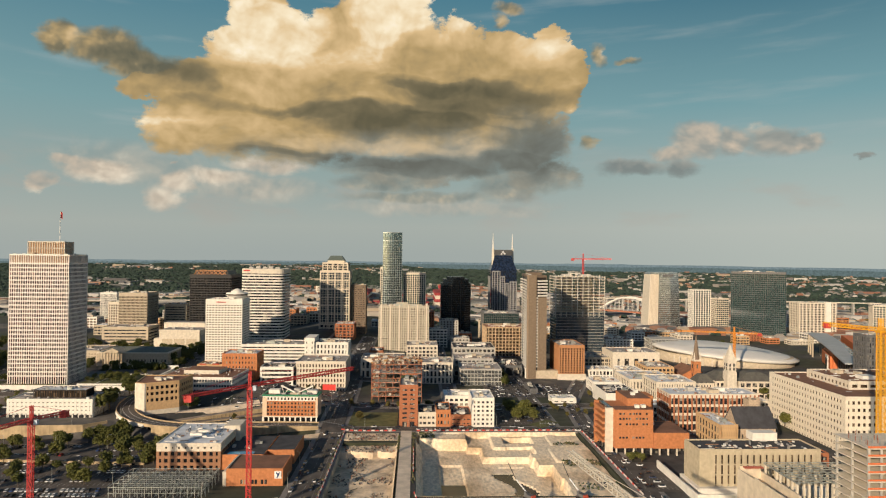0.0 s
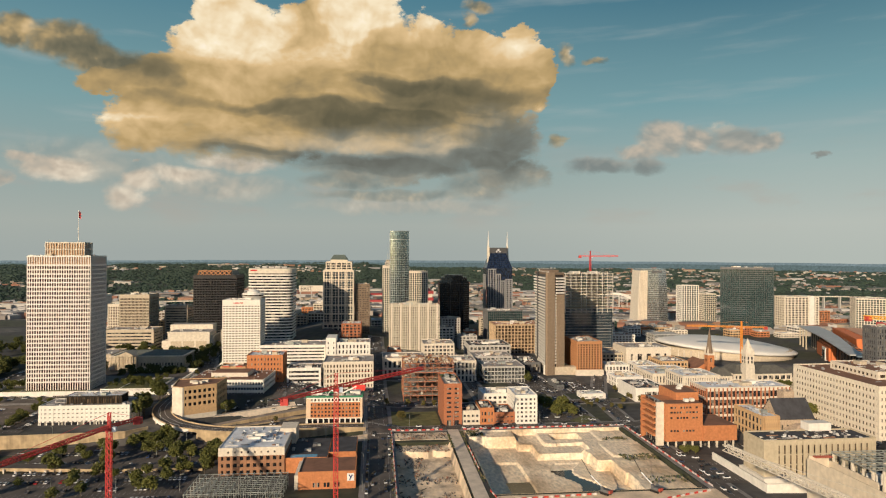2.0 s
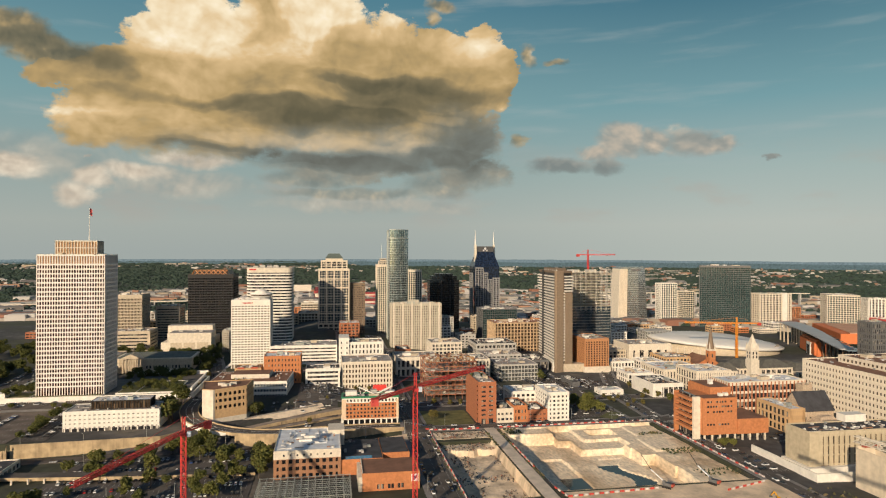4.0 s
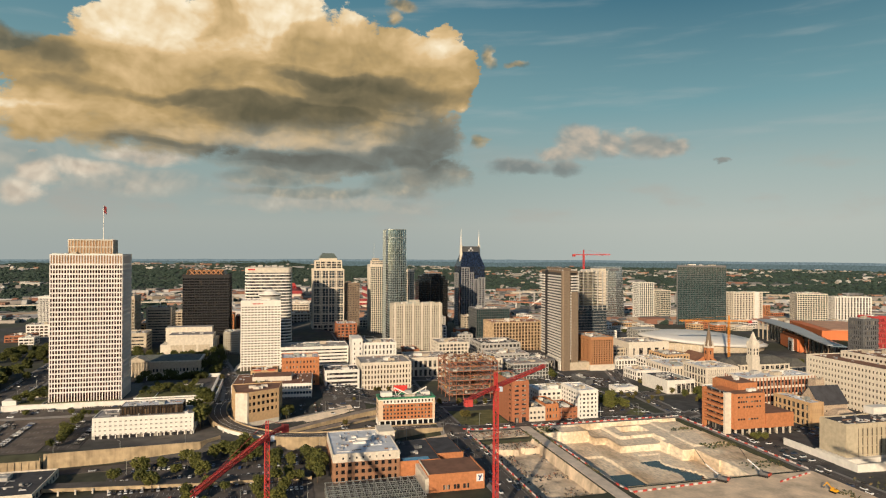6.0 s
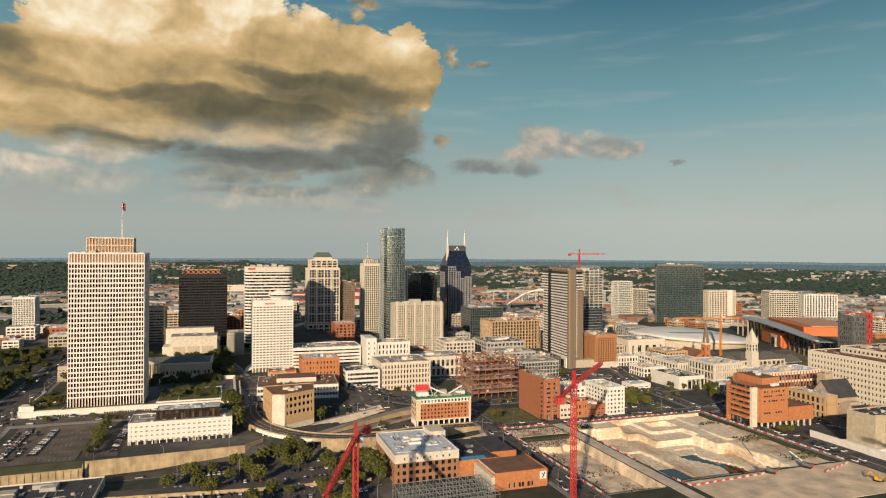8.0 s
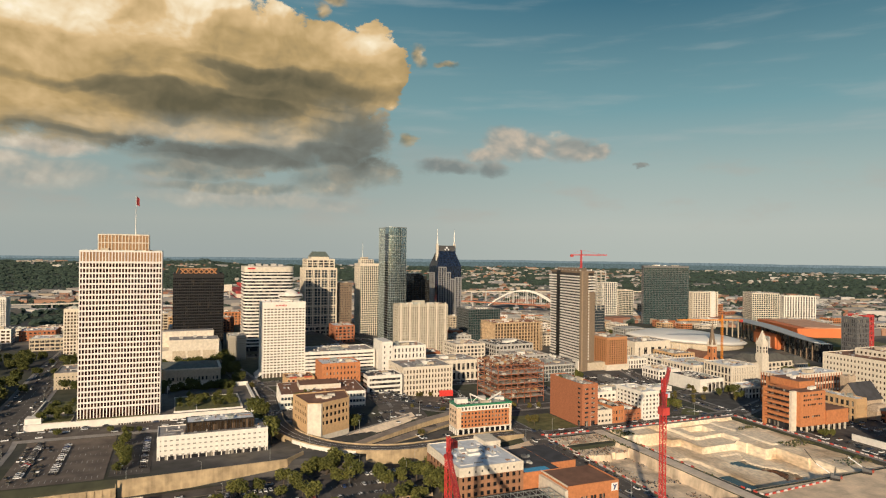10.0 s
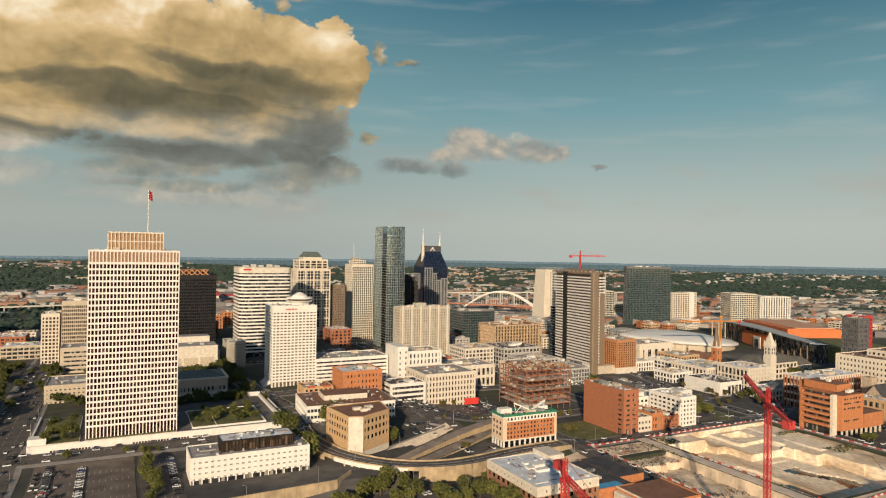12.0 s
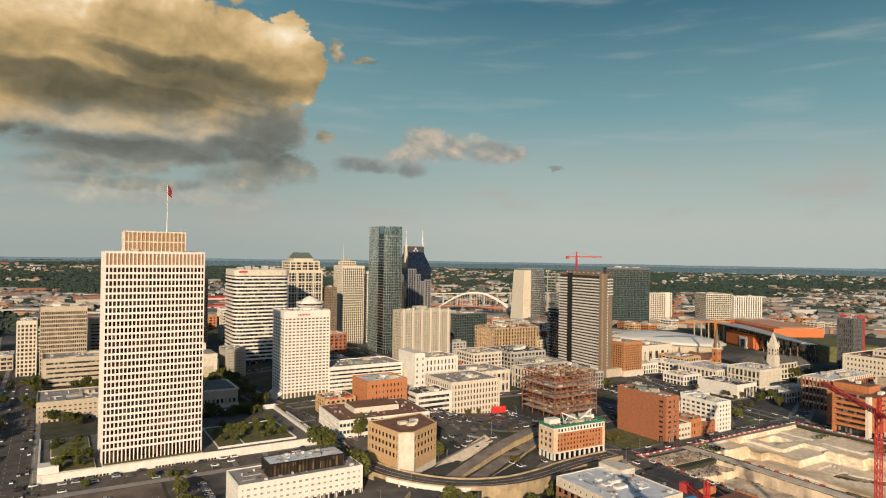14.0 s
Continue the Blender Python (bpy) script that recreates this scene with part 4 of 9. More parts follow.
def spired_tower():
    root = thing("spired_tower", "dark blue glass tower with grey stone bays and twin white spires", "office tower", (170.3, 1262, -2))
    ST = mat("grey_granite", (0.24, 0.235, 0.225), 0.7, 0.1, 0.5)
    bm = bmesh.new()
    add_box(bm, -25, 25, -21, 22, 0, 118)
    part("glazing", bm, G_NAVY, root)
    facade(root, 8, 8, 0, 117, ST, G_NAVY, 28, 3, 3, bh=0.9, pw=1.5, dep=0.6, top=2.4, ctr=(-15, -16), joined=True)
    facade(root, 4.5, 7, 0, 107, ST, G_NAVY, 26, 2, 3, bh=0.9, pw=1.3, dep=0.6, top=2.4, ctr=(-2.4, -16.5), joined=True)
    facade(root, 4, 6.5, 0, 94, ST, G_NAVY, 23, 2, 3, bh=0.9, pw=1.3, dep=0.6, top=2.4, ctr=(6.2, -17), joined=True)
    facade(root, 7, 20, 0, 97, ST, G_NAVY, 25, 2, 6, bh=1.6, pw=2.2, dep=0.5, top=2.4, ctr=(18.6, -2.5), joined=True)
    facade(root, 3, 14, 0, 106, ST, G_NAVY, 26, 1, 4, bh=1.6, pw=2.0, dep=0.5, top=2.4, ctr=(-22.8, 6), joined=True)
    bm = bmesh.new()
    add_box(bm, -25.1, 25.1, -20.8, 22.1, 118.02, 118.6)
    v = [bm.verts.new(q) for q in ((-25, -20.6, 118.6), (25, -20.6, 118.6), (25, 22, 118.6), (-25, 22, 118.6), (-16, -9, 147), (16, -9, 147), (16, 9, 147), (-16, 9, 147))]
    for f in ((0, 1, 5, 4), (1, 2, 6, 5), (2, 3, 7, 6), (3, 0, 4, 7), (4, 5, 6, 7), (0, 3, 2, 1)):
        bm.faces.new([v[i] for i in f])
    part("sloped_glass_roof", bm, G_NAVY, root, "sloped dark blue glass roof")
    for q in range(6):
        bm = bmesh.new()
        f = (q + 1) / 7
        add_beam(bm, (-25 + 9 * f, -20.7 + 11.6 * f, 118.7 + 28.4 * f), (25 - 9 * f, -20.7 + 11.6 * f, 118.7 + 28.4 * f), 0.3)
        part("roof_rail", bm, BLACK, root)
    bm = bmesh.new()
    add_box(bm, -17.5, 17.5, -7, 7, 146, 158)
    part("sign_wall", bm, mat("dull_dark_metal", (0.07, 0.07, 0.07), 0.6), root)
    for x in (-3.0, 0.5, 3.6):
        bm = bmesh.new()
        bmesh.ops.create_uvsphere(bm, u_segments=16, v_segments=8, radius=2.0 + 0.5 * (x == 0.5))
        part("round_emblem", bm, mat("pale_sign_white", (0.6, 0.6, 0.6), 0.6), root, loc=(x, -6.2, 150.0 + 3.4 * (x == 0.5)))
    for sx, zb in ((-1, 117), (1, 132)):
        bm = bmesh.new()
        add_box(bm, -2.6, 2.6, -2.6, 2.6, zb, 161, 0.72)
        part("ear", bm, CREAM, root, loc=(sx * 19.6, -6 if sx < 0 else 2, 0))
        bm = bmesh.new()
        bmesh.ops.create_cone(bm, cap_ends=True, segments=8, radius1=1.6, radius2=0.15, depth=30)
        part("spire", bm, WHITE, root, "white tapering spire", (sx * 19.6, -6 if sx < 0 else 2, 175.5))


spired_tower()


def striped_tower():
    root = thing("striped_hotel_tower", "dark brown tower with white ribbon balconies and brown flank", "hotel", (138, 765, 1))
    h = 121.0
    A, B, C, Dd = (-8.3, -27.8), (14.5, -19.3), (14.5, 50), (-2.4, 53.4)
    DK = mat("dark_brown_glazing_panel", (0.035, 0.028, 0.024), 0.35, 0.2, 0.5)

    def at(p, q, f, o=0.0):
        d = Vector(q) - Vector(p)
        s = Vector((d.y, -d.x)).normalized() * o
        return p[0] + d.x * f + s.x, p[1] + d.y * f + s.y
    poly = [A, B, C, Dd]
    m = [sum(v[i] for v in poly) / 4 for i in (0, 1)]
    for nm, k, z0, z1, mt in (("glazing", 0.95, 0, h - 2.5, DK), ("roof_slab", 1.0, h - 2.5, h, BROWN), ("roof_house", 0.66, h, h + 3.0, BROWN)):
        bm = bmesh.new()
        add_prism(bm, [(m[0] + (x - m[0]) * k, m[1] + (y - m[1]) * k) for x, y in poly], z0, z1)
        part(nm, bm, mt, root)
    fl = (h - 18) / 30
    bands = []
    for p, q, f0, f1, lo, o, w in ((A, Dd, 0.065, 0.655, 0, -0.2, 1.5), (A, Dd, 0.785, 0.985, 0, 0.3, 1.6), (A, Dd, 0.785, 1.0, 24, -0.6, 2.6), (A, B, 0.52, 1.03, 24, 0.5, 2.0)):
        bm = bmesh.new()
        a3, b3 = at(p, q, f0, o), at(p, q, f1, o)
        add_beam(bm, (*a3, 0.9), (*b3, 0.9), w, 1.6)
        bands.append((mesh_of("balcony_band", bm, WHITE), lo))
    for k in range(30):
        for me, lo in bands:
            if k >= lo:
                link_part("balcony_band", me, root, (0, 0, 14 + k * fl))
    # lighter copy of the brown precast: sunlight put into the colour
    LITB = mat("sunlit_brown_precast", (0.27, 0.20, 0.135), 0.8, 0.14, 0.5)
    # the recess is left flat; a black strip stands in for its shade
    for nm, p, q, f0, f1, z0, z1, mt, w in (("corner_pier", A, Dd, 0.0, 0.058, 0, h + 0.2, LITB, 2.0), ("recess_panel", A, Dd, 0.66, 0.78, 0, h - 0.2, BLACK, 0.8), ("front_panel", A, B, 0.0, 0.43, 0, h + 0.3, LITB, 2.0), ("flank_panel", A, B, 0.56, 1.0, 0, 14 + 24 * fl - 1, LITB, 2.0), ("right_flank", B, C, 0.02, 0.98, 0, h - 0.3, BROWN, 1.1)):
        bm = bmesh.new()
        a3, b3 = at(p, q, f0), at(p, q, f1)
        add_beam(bm, (*a3, (z0 + z1) / 2), (*b3, (z0 + z1) / 2), w, z1 - z0)
        part(nm, bm, mt, root)
    x, y = at(A, B, 0.5, 0.1)
    for k in range(24):
        link_part("stair_window_frame", box_mesh("stair_window_frame", 1.5, 1.5, 1.5, WHITE), root, (x, y, 15 + k * fl))
    for z0, z1, f0, f1 in ((11.5, 13.5, 0.065, 0.655), (0, 11.5, 0.065, 0.14), (0, 11.5, 0.58, 0.655)):
        bm = bmesh.new()
        p3, q3 = at(A, Dd, f0, -0.6), at(A, Dd, f1, -0.6)
        add_beam(bm, (*p3, (z0 + z1) / 2), (*q3, (z0 + z1) / 2), 3.0, z1 - z0)
        part("base_frame", bm, WHITE, root, "white concrete entrance frame")
    bm = bmesh.new()
    add_box(bm, 2, 30, -24, -14, -1, 11)
    part("low_annex", bm, SAND, root)
    for i in range(7):
        x, y = at(A, Dd, 0.1 + 0.13 * i, 3.0)
        unit_on_roof(root, x * 0.8, y * 0.8, h + 0.02, 1.6, 1.6, 1.4)


striped_tower()


def unfinished_tower():
    root = thing("unfinished_tower", "half-clad concrete tower under construction with open top floors", "tower under construction", (223, 884, -1))
    a, b = 34, 20
    bm = bmesh.new()
    add_box(bm, -a + 1, a - 1, -b + 1, b - 1, 0, 70)
    part("glazing", bm, G_BLUE, root)
    slab = box_mesh("floor_slab", 2 * a, 2 * b, 0.55, CREAM)
    low = box_mesh("floor_line", 2 * a - 1.5, 2 * b - 1.5, 0.35, GREY)
    for k in range(30):
        link_part("floor_slab" if k > 15 else "floor_line", slab if k > 15 else low, root, (0, 0, 3 + k * 3.95))
    col = box_mesh("column", 0.9, 0.9, 55, GREY)
    for i in range(10):
        for y in (-b + 0.6, -b + 13, b - 0.6):
            link_part("column", col, root, (-a + 0.6 + i * (2 * a - 1.2) / 9, y, 64))
    for x in (-14, 12):
        bm = bmesh.new()
        add_box(bm, x - 6, x + 6, -5, 9, 0, 121)
        part("core", bm, GREY, root)
    mull = box_mesh("mullion", 0.12, 0.3, 70, DARKGREY)
    for i in range(30):
        link_part("mullion", mull, root, (-a + 1.3 + i * (2 * a - 2.6) / 29, -b + 0.95, 0))
    for k in range(8):
        bm = bmesh.new()
        add_box(bm, -a + 4 + 8 * k, -a + 5.2 + 8 * k, -b + 2, -b + 3.2, 118, 119.8 + k % 3)
        part("formwork", bm, CREAM, root)


unfinished_tower()
r, a, b, h = block("brick_hotel", "orange-brown brick hotel with rows of small windows", "hotel", 166, 196, 738, 788, 42, mat("brown_orange_brick", (0.42, 0.20, 0.09), 0.9, 0.15, 0.6), G_BLACK, 12, 9, 14, bh=0.9, pw=1.5, dep=0.6, first=5, top=2.5, units=3)
bm = bmesh.new()
add_box(bm, -a - 1.5, a + 1.5, -b - 2, b, -2, 8)
part("stone_base", bm, CREAM, r, "pale stone base")


def slanted_tower():
    root = thing("slanted_glass_tower", "silver glass office tower with tapering sides and a dark sign", "office tower", (527, 1358, -14))
    H = 127
    body = [(-36, -18), (10, -24), (36, -12), (36, 26), (-36, 26)]
    bm = bmesh.new()
    add_prism(bm, body, 0, H, 0.84)
    part("glazing", bm, G_SILVER, root)
    bm = bmesh.new()
    add_prism(bm, [(-37.5, -19), (-17, -21.6), (-17, 27), (-37.5, 27)], 0, H - 4, 0.84)
    part("stone_side", bm, CREAM, root)
    for k in range(30):
        f = 1 - 0.16 * (4 + k * 4.1) / H
        bm = bmesh.new()
        add_prism(bm, [(x * f * 1.012, y * f * 1.015) for x, y in body], 4 + k * 4.1, 4.35 + k * 4.1, 1)
        part("floor_line", bm, GREY, root)
    for i in range(7):
        x = -35 + i * 2.9
        bm = bmesh.new()
        add_beam(bm, (x, -19.6 - i * 0.42, 0), (x * 0.84, (-19.6 - i * 0.42) * 0.84, H - 4), 0.7, 0.8)
        part("stone_rib", bm, SAND, root)
    bm = bmesh.new()
    add_box(bm, -6, 16, -20.4, -19.2, H - 9, H - 4)
    part("sign_panel", bm, DARKGREY, root)


slanted_tower()
block("glass_hotel", "broad dark glass hotel slab with a rooftop sign", "hotel", 592, 684, 1163, 1189, 120, DARKGREY, G_TEAL, 31, 30, 9, bh=0.5, pw=0.25, dep=0.3, rz=-29, top=3.0, units=4)
block("condominium_tower", "white condominium tower with balconies and blue glass", "apartment tower", 563, 600, 1286, 1312, 80, WHITE, G_TEAL, 22, 7, 6, bh=0.8, pw=1.4, units=2)
block("condominium_tower", "pale glass condominium tower", "apartment tower", 600, 625, 1262, 1290, 64, CREAM, G_TEAL, 17, 6, 6, bh=1.0, pw=0.5, units=2)
r, a, b, h = block("hotel_block", "beige stone hotel with a tall white blade wall", "hotel", 720, 792, 1182, 1215, 63, CREAM, G_DARK, 14, 10, 6, bh=1.6, pw=2.6, units=2)
bm = bmesh.new()
add_box(bm, 14, 24, -b - 3, -b + 4, 0, h + 1)
part("blade_wall", bm, WHITE, r, "plain white blade wall")
block("hotel_block", "tan and glass convention hotel", "hotel", 815, 870, 1085, 1142, 65, CREAM, G_TEAL, 16, 12, 12, bh=1.2, pw=1.0, units=3, rz=-29)
block("hotel_block", "white hotel block with tall window bays", "hotel", 890, 960, 1080, 1110, 58, WHITE, G_DARK, 12, 12, 6, bh=0.8, pw=2.2, units=2, rz=-20)
block("hotel_block", "dark grey hotel block with small square windows", "hotel", 452, 474, 628, 648, 69, DARKGREY, G_DARK, 12, 8, 8, bh=1.6, pw=1.2, units=2, zb=-4)
block("hotel_block", "hotel wing clad in bright red panels", "hotel", 474.5, 492, 634, 656, 71, mat("red_cladding", (0.45, 0.05, 0.045), 0.6), G_DARK, 12, 6, 8, bh=1.6, pw=1.2, units=2, zb=-4)

# ---- mid-rise blocks of the near streets ----
# pale window reflection is put into the glass colour
block("low_office_block", "long cream office block with rows of small windows", "office block", -325, -258, 530, 556, 25.5, WHITE, glass("pale_reflection_glass", (0.20, 0.185, 0.16), share=0.45, blind=(0.42, 0.40, 0.35), cell=(3.4, 3.4, 4.1)), 3, 20, 8, bh=2.1, pw=1.7, dep=0.35, first=4.2, top=1.9, units=0, par=0.7, panes=True, zb=9.6)
PH, pa, pb, ph = block("roof_pavilion", "dark glazed roof pavilion with a pale flat roof", "pavilion", -308, -266, 536, 551, 31.5, BLACK, G_BROWN, 1, 22, 8, bh=0.3, pw=0.25, roofm=ROOF_W, units=1, par=0.5, zb=24.9)

LB = bpy.data.objects["low_office_block"]
# recessed ground floor left flat: dark glass strip, set proud, gives its shade
link_part("ground_floor_glazing", box_mesh("ground_floor_glazing", 66.2, 25.9, 2.9, G_DARK), LB, (0, -0.35, 0.3))
for i in range(15):
    link_part("ground_floor_pier", box_mesh("ground_floor_pier", 0.6, 0.5, 3.2, WHITE), LB, (-32 + i * 4.57, -13.4, 0.2))


def podium():
    root = thing("tower_podium", "long white concrete podium terrace with gardens", "podium", (0, 0, 0), kind="structure")
    bm = bmesh.new()
    add_box(bm, -411, -250, 611, 690, 4, 18.6)
    part("terrace", bm, WHITE, root)
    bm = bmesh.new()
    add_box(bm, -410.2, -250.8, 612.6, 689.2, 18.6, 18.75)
    part("terrace_paving", bm, mat("dark_terrace_paving", (0.13, 0.12, 0.11), 0.92, 0.25, 0.2), root, "dark terrace paving")
    for x0, x1 in ((-411.1, -249.9),):
        bm = bmesh.new()
        add_box(bm, x0, x1, 610.9, 612.0, 18.6, 19.8), add_box(bm, x0, x0 + 1, 612.01, 690, 18.6, 19.8), add_box(bm, x1 - 1, x1, 612.01, 690, 18.6, 19.8)
        part("parapet", bm, WHITE, root)
    win = box_mesh("window", 1.25, 0.3, 2.6, G_BROWN)
    for x0, n in ((-398, 6), (-386, 6), (-352, 6), (-340.5, 6), (-328, 6), (-316, 6)):
        for i in range(n):
            link_part("window", win, root, (x0 + i * 1.75, 610.95, 13.6))
    link_part("garage_door", box_mesh("garage_door", 11, 0.3, 5, SAND), root, (-371, 610.9, 8.5))
    for x0, x1, y0, y1 in ((-405, -384, 645, 684), (-405, -383, 614, 632), (-380, -326, 613.5, 618), (-315.5, -267, 619.5, 667.5)):
        bm = bmesh.new()
        add_box(bm, x0, x1, y0, y1, 18.75, 19.6)
        part("planter", bm, CREAM, root)
        bm = bmesh.new()
        add_box(bm, x0 + 0.5, x1 - 0.5, y0 + 0.5, y1 - 0.5, 19.6, 19.75)
        part("lawn", bm, GRASS, root)
    bm = bmesh.new()
    add_box(bm, -411, -401, 613, 622, 18.7, 23.5)
    part("stair_house", bm, WHITE, root)
    bm = bmesh.new()
    add_box(bm, -321, -256, 672, 706, 10, 18.82)
    part("court_floor", bm, ASPHALT, root, "dark paved court")
    bm = bmesh.new()
    add_box(bm, -322, -254, 706.01, 707.6, 10, 22.2), add_box(bm, -255.9, -254, 626, 706, 10, 21.0)
    part("court_wall", bm, WHITE, root, "white concrete court wall")
    for x0, x1, y0, y1 in ((-316, -266, 618.6, 619.2), (-316, -266, 668.0, 668.6), (-266.5, -265.9, 619.3, 668), (-300, -299.4, 619.3, 667.9)):
        bm = bmesh.new()
        add_box(bm, x0, x1, y0, y1, 18.7, 20.0)
        part("planter_edge", bm, WHITE, root)


podium()


def memorial_hall():
    zb = ground(-314, 735) - 0.5
    root = thing("memorial_hall", "neoclassical sandstone hall with a low grey roof and a pedimented porch", "hall", (-314.5, 755, zb))
    h = 30.5 - zb
    for nm, x0, x1, y0, y1, z0, z1, m in (("stone_wall", -38.5, 38.5, -20, 20, 0, h, SAND), ("plinth", -39.2, 39.2, -20.8, 20.5, 0, 3.4, CREAM), ("cornice", -39.3, 39.3, -20.9, 20.6, h, h + 1.1, CREAM)):
        bm = bmesh.new()
        add_box(bm, x0, x1, y0, y1, z0, z1)
        part(nm, bm, m, root)
    bm = bmesh.new()
    v = [bm.verts.new(q) for q in ((-37, -19, h + 1.11), (37, -19, h + 1.11), (37, 19, h + 1.11), (-37, 19, h + 1.11), (-26, 0, h + 5), (26, 0, h + 5))]
    for f in ((0, 1, 5, 4), (1, 2, 5), (2, 3, 4, 5), (3, 0, 4), (0, 3, 2, 1)):
        bm.faces.new([v[i] for i in f])
    part("hipped_roof", bm, mat("grey_green_slate", (0.13, 0.14, 0.12), 0.8, 0.2, 0.3), root, "low grey hipped roof")
    for i in range(14):
        link_part("window", box_mesh("window", 1.6, 0.3, 3.0, G_DARK), root, (-6 + i * 3.2, -20.05, 4.4))
    for i in range(19):
        link_part("pilaster", box_mesh("pilaster", 0.9, 0.5, h - 4.2, SAND), root, (-37.5 + i * 4.16, -20.15, 3.6))
    bm = bmesh.new()
    v = [bm.verts.new(q) for q in ((-33, -24, h + 1), (-9, -24, h + 1), (-21, -24, h + 6), (-33, -4, h + 1), (-9, -4, h + 1), (-21, -4, h + 6))]
    for f in ((0, 1, 2), (5, 4, 3), (0, 2, 5, 3), (1, 4, 5, 2), (0, 3, 4, 1)):
        bm.faces.new([v[i] for i in f])
    part("pediment", bm, SAND, root)
    for i in range(8):
        bm = bmesh.new()
        bmesh.ops.create_cone(bm, cap_ends=True, segments=12, radius1=0.9, radius2=0.75, depth=h + 1)
        part("column", bm, SAND, root, loc=(-32 + i * 3.15, -23, (h + 1) / 2))


memorial_hall()
block("government_building", "sandstone government building with tall windows", "building", -414, -356, 745, 790, 32, SAND, G_DARK, 3, 18, 12, bh=2.2, pw=1.7, first=2, top=2.5, units=3)


def tan_office():
    root = thing("tan_office_block", "tan brick office block with a pale blank corner and brown roof", "office block", (-212, 556, 9))
    z = 26.6
    pts = [(-22.6, 19), (-17.5, -14), (-9, -16.5), (14.4, -3.4), (17, 22)]

    def grown(k):
        return [(x * k + (1 - k) * -3, y * k + (1 - k) * 2) for x, y in pts]
    for nm, k, z0, z1, m in (("core_wall", 0.975, -2, z - 0.1, TAN), ("stone_base", 1.0, -3, 4.6, CREAM), ("wall_band", 1.0, 4.62, 11.6, TAN), ("wall_band", 1.0, 14.2, 16.8, TAN), ("wall_band", 1.0, 19.4, 21.6, TAN), ("wall_band", 1.0, 24.2, z, TAN)):
        bm = bmesh.new()
        add_prism(bm, grown(k), z0, z1)
        part(nm, bm, m, root)
    for p, q, n in ((pts[0], pts[1], 9), (pts[2], pts[3], 7), (pts[3], pts[4], 7)):
        p, q = Vector(p), Vector(q)
        d = (q - p).normalized()
        g = math.degrees(math.atan2(d.y, d.x))
        s = Vector((d.y, -d.x))
        L = (q - p).length / n
        pier, win = box_mesh("pier", L * 0.42, 0.7, z - 4.9, TAN), box_mesh("window", L * 0.62, 0.3, 2.9, G_BLACK)
        for i in range(n + 1):
            c = p + d * L * min(max(i, 0.27), n - 0.27) - s * 0.32
            link_part("pier", pier, root, (c.x, c.y, 4.8), g)
        for i in range(n):
            c = p + d * L * (i + 0.5) - s * 0.45
            for k in (11.5, 16.7, 21.5):
                link_part("window", win, root, (c.x, c.y, k), g)
    bm = bmesh.new()
    add_prism(bm, [(-17.9, -13.0), (-17.7, -14.3), (-8.9, -16.9), (-8.0, -16.1), (-9.5, -14), (-16, -12)], -1, z + 0.3)
    part("corner_panel", bm, CREAM, root, "pale stone corner panel")
    bm = bmesh.new()
    add_prism(bm, grown(0.965), z + 0.01, z + 0.2)
    part("roof", bm, ROOF_B, root)
    bm = bmesh.new()
    for i in range(len(pts)):
        p, q = grown(0.985)[i], grown(0.985)[(i + 1) % len(pts)]
        add_beam(bm, (*p, z + 0.4), (*q, z + 0.4), 0.5, 0.8)
    part("parapet", bm, TAN, root)
    for x, y, w in ((-6, 4, 5.5), (0, 1, 4.0), (3, 6, 5.0), (-3, -1, 4.5)):
        unit_on_roof(root, x, y, z + 0.2, w, 3.2, 1.8, CREAM)


tan_office()
r, a, b, h = block("library_block", "white-banded low block with a brown gravel roof", "building", -236, -168, 612, 660, 27.8, WHITE, G_BLUE, 2, 26, 16, bh=2.4, pw=0.5, first=1.5, top=2.2, roofm=ROOF_B, units=0, par=0.25, rz=-4)
bm = bmesh.new()
add_box(bm, -18, 16, -9, 13, h - 0.5, h + 3.6)
part("attic", bm, CREAM, r)
bm = bmesh.new()
add_box(bm, -17.7, 15.7, -8.7, 12.7, h + 3.61, h + 3.75)
part("attic_roof", bm, ROOF_B, r)
block("brick_block", "red brick apartment house with a stone cornice", "apartment house", -195, -160, 663, 692, 42, ORANGE, G_DARK, 5, 11, 9, bh=2.6, pw=1.9, top=2.2, units=3, roofm=ROOF_W, panes=True)
block("apartment_house", "tan apartment house with red balconies", "apartment house", -224, -199, 676, 698, 29, TAN, G_DARK, 4, 6, 5, bh=1.3, pw=1.6, units=3, roofm=ROOF_B, panes=True)
AH = bpy.data.objects["apartment_house"]
for k in range(3):
    for x in (-6.5, 6.5):
        link_part("balcony", box_mesh("balcony", 6.5, 1.6, 1.3, mat("red_balcony_panel", (0.50, 0.11, 0.06), 0.7)), AH, (x, -11.6, 4.5 + k * 4.6), 0, "red balcony front")
block("parking_garage", "long white ribbon parking garage", "garage", -197, -124, 740, 778, 41, WHITE, G_DARK, 6, 1, 1, bh=2.1, pw=1.5, roofm=ROOF_G, units=3)
block("parking_garage", "white concrete parking garage with open decks", "garage", -155, -122, 656, 682, 30, WHITE, G_DARK, 4, 1, 1, bh=2.0, pw=2.0, roofm=ROOF_D, units=2)
r, a, b, h = block("white_office_block", "white stepped office block", "office block", -121, -74, 722, 752, 46, WHITE, G_DARK, 6, 12, 8, bh=2.0, pw=2.2, units=4)
bm = bmesh.new()
add_box(bm, -a - 1, -a + 10, -b - 2, b, 0, h + 5)
part("stair_tower", bm, WHITE, r, "taller plain white stair tower")
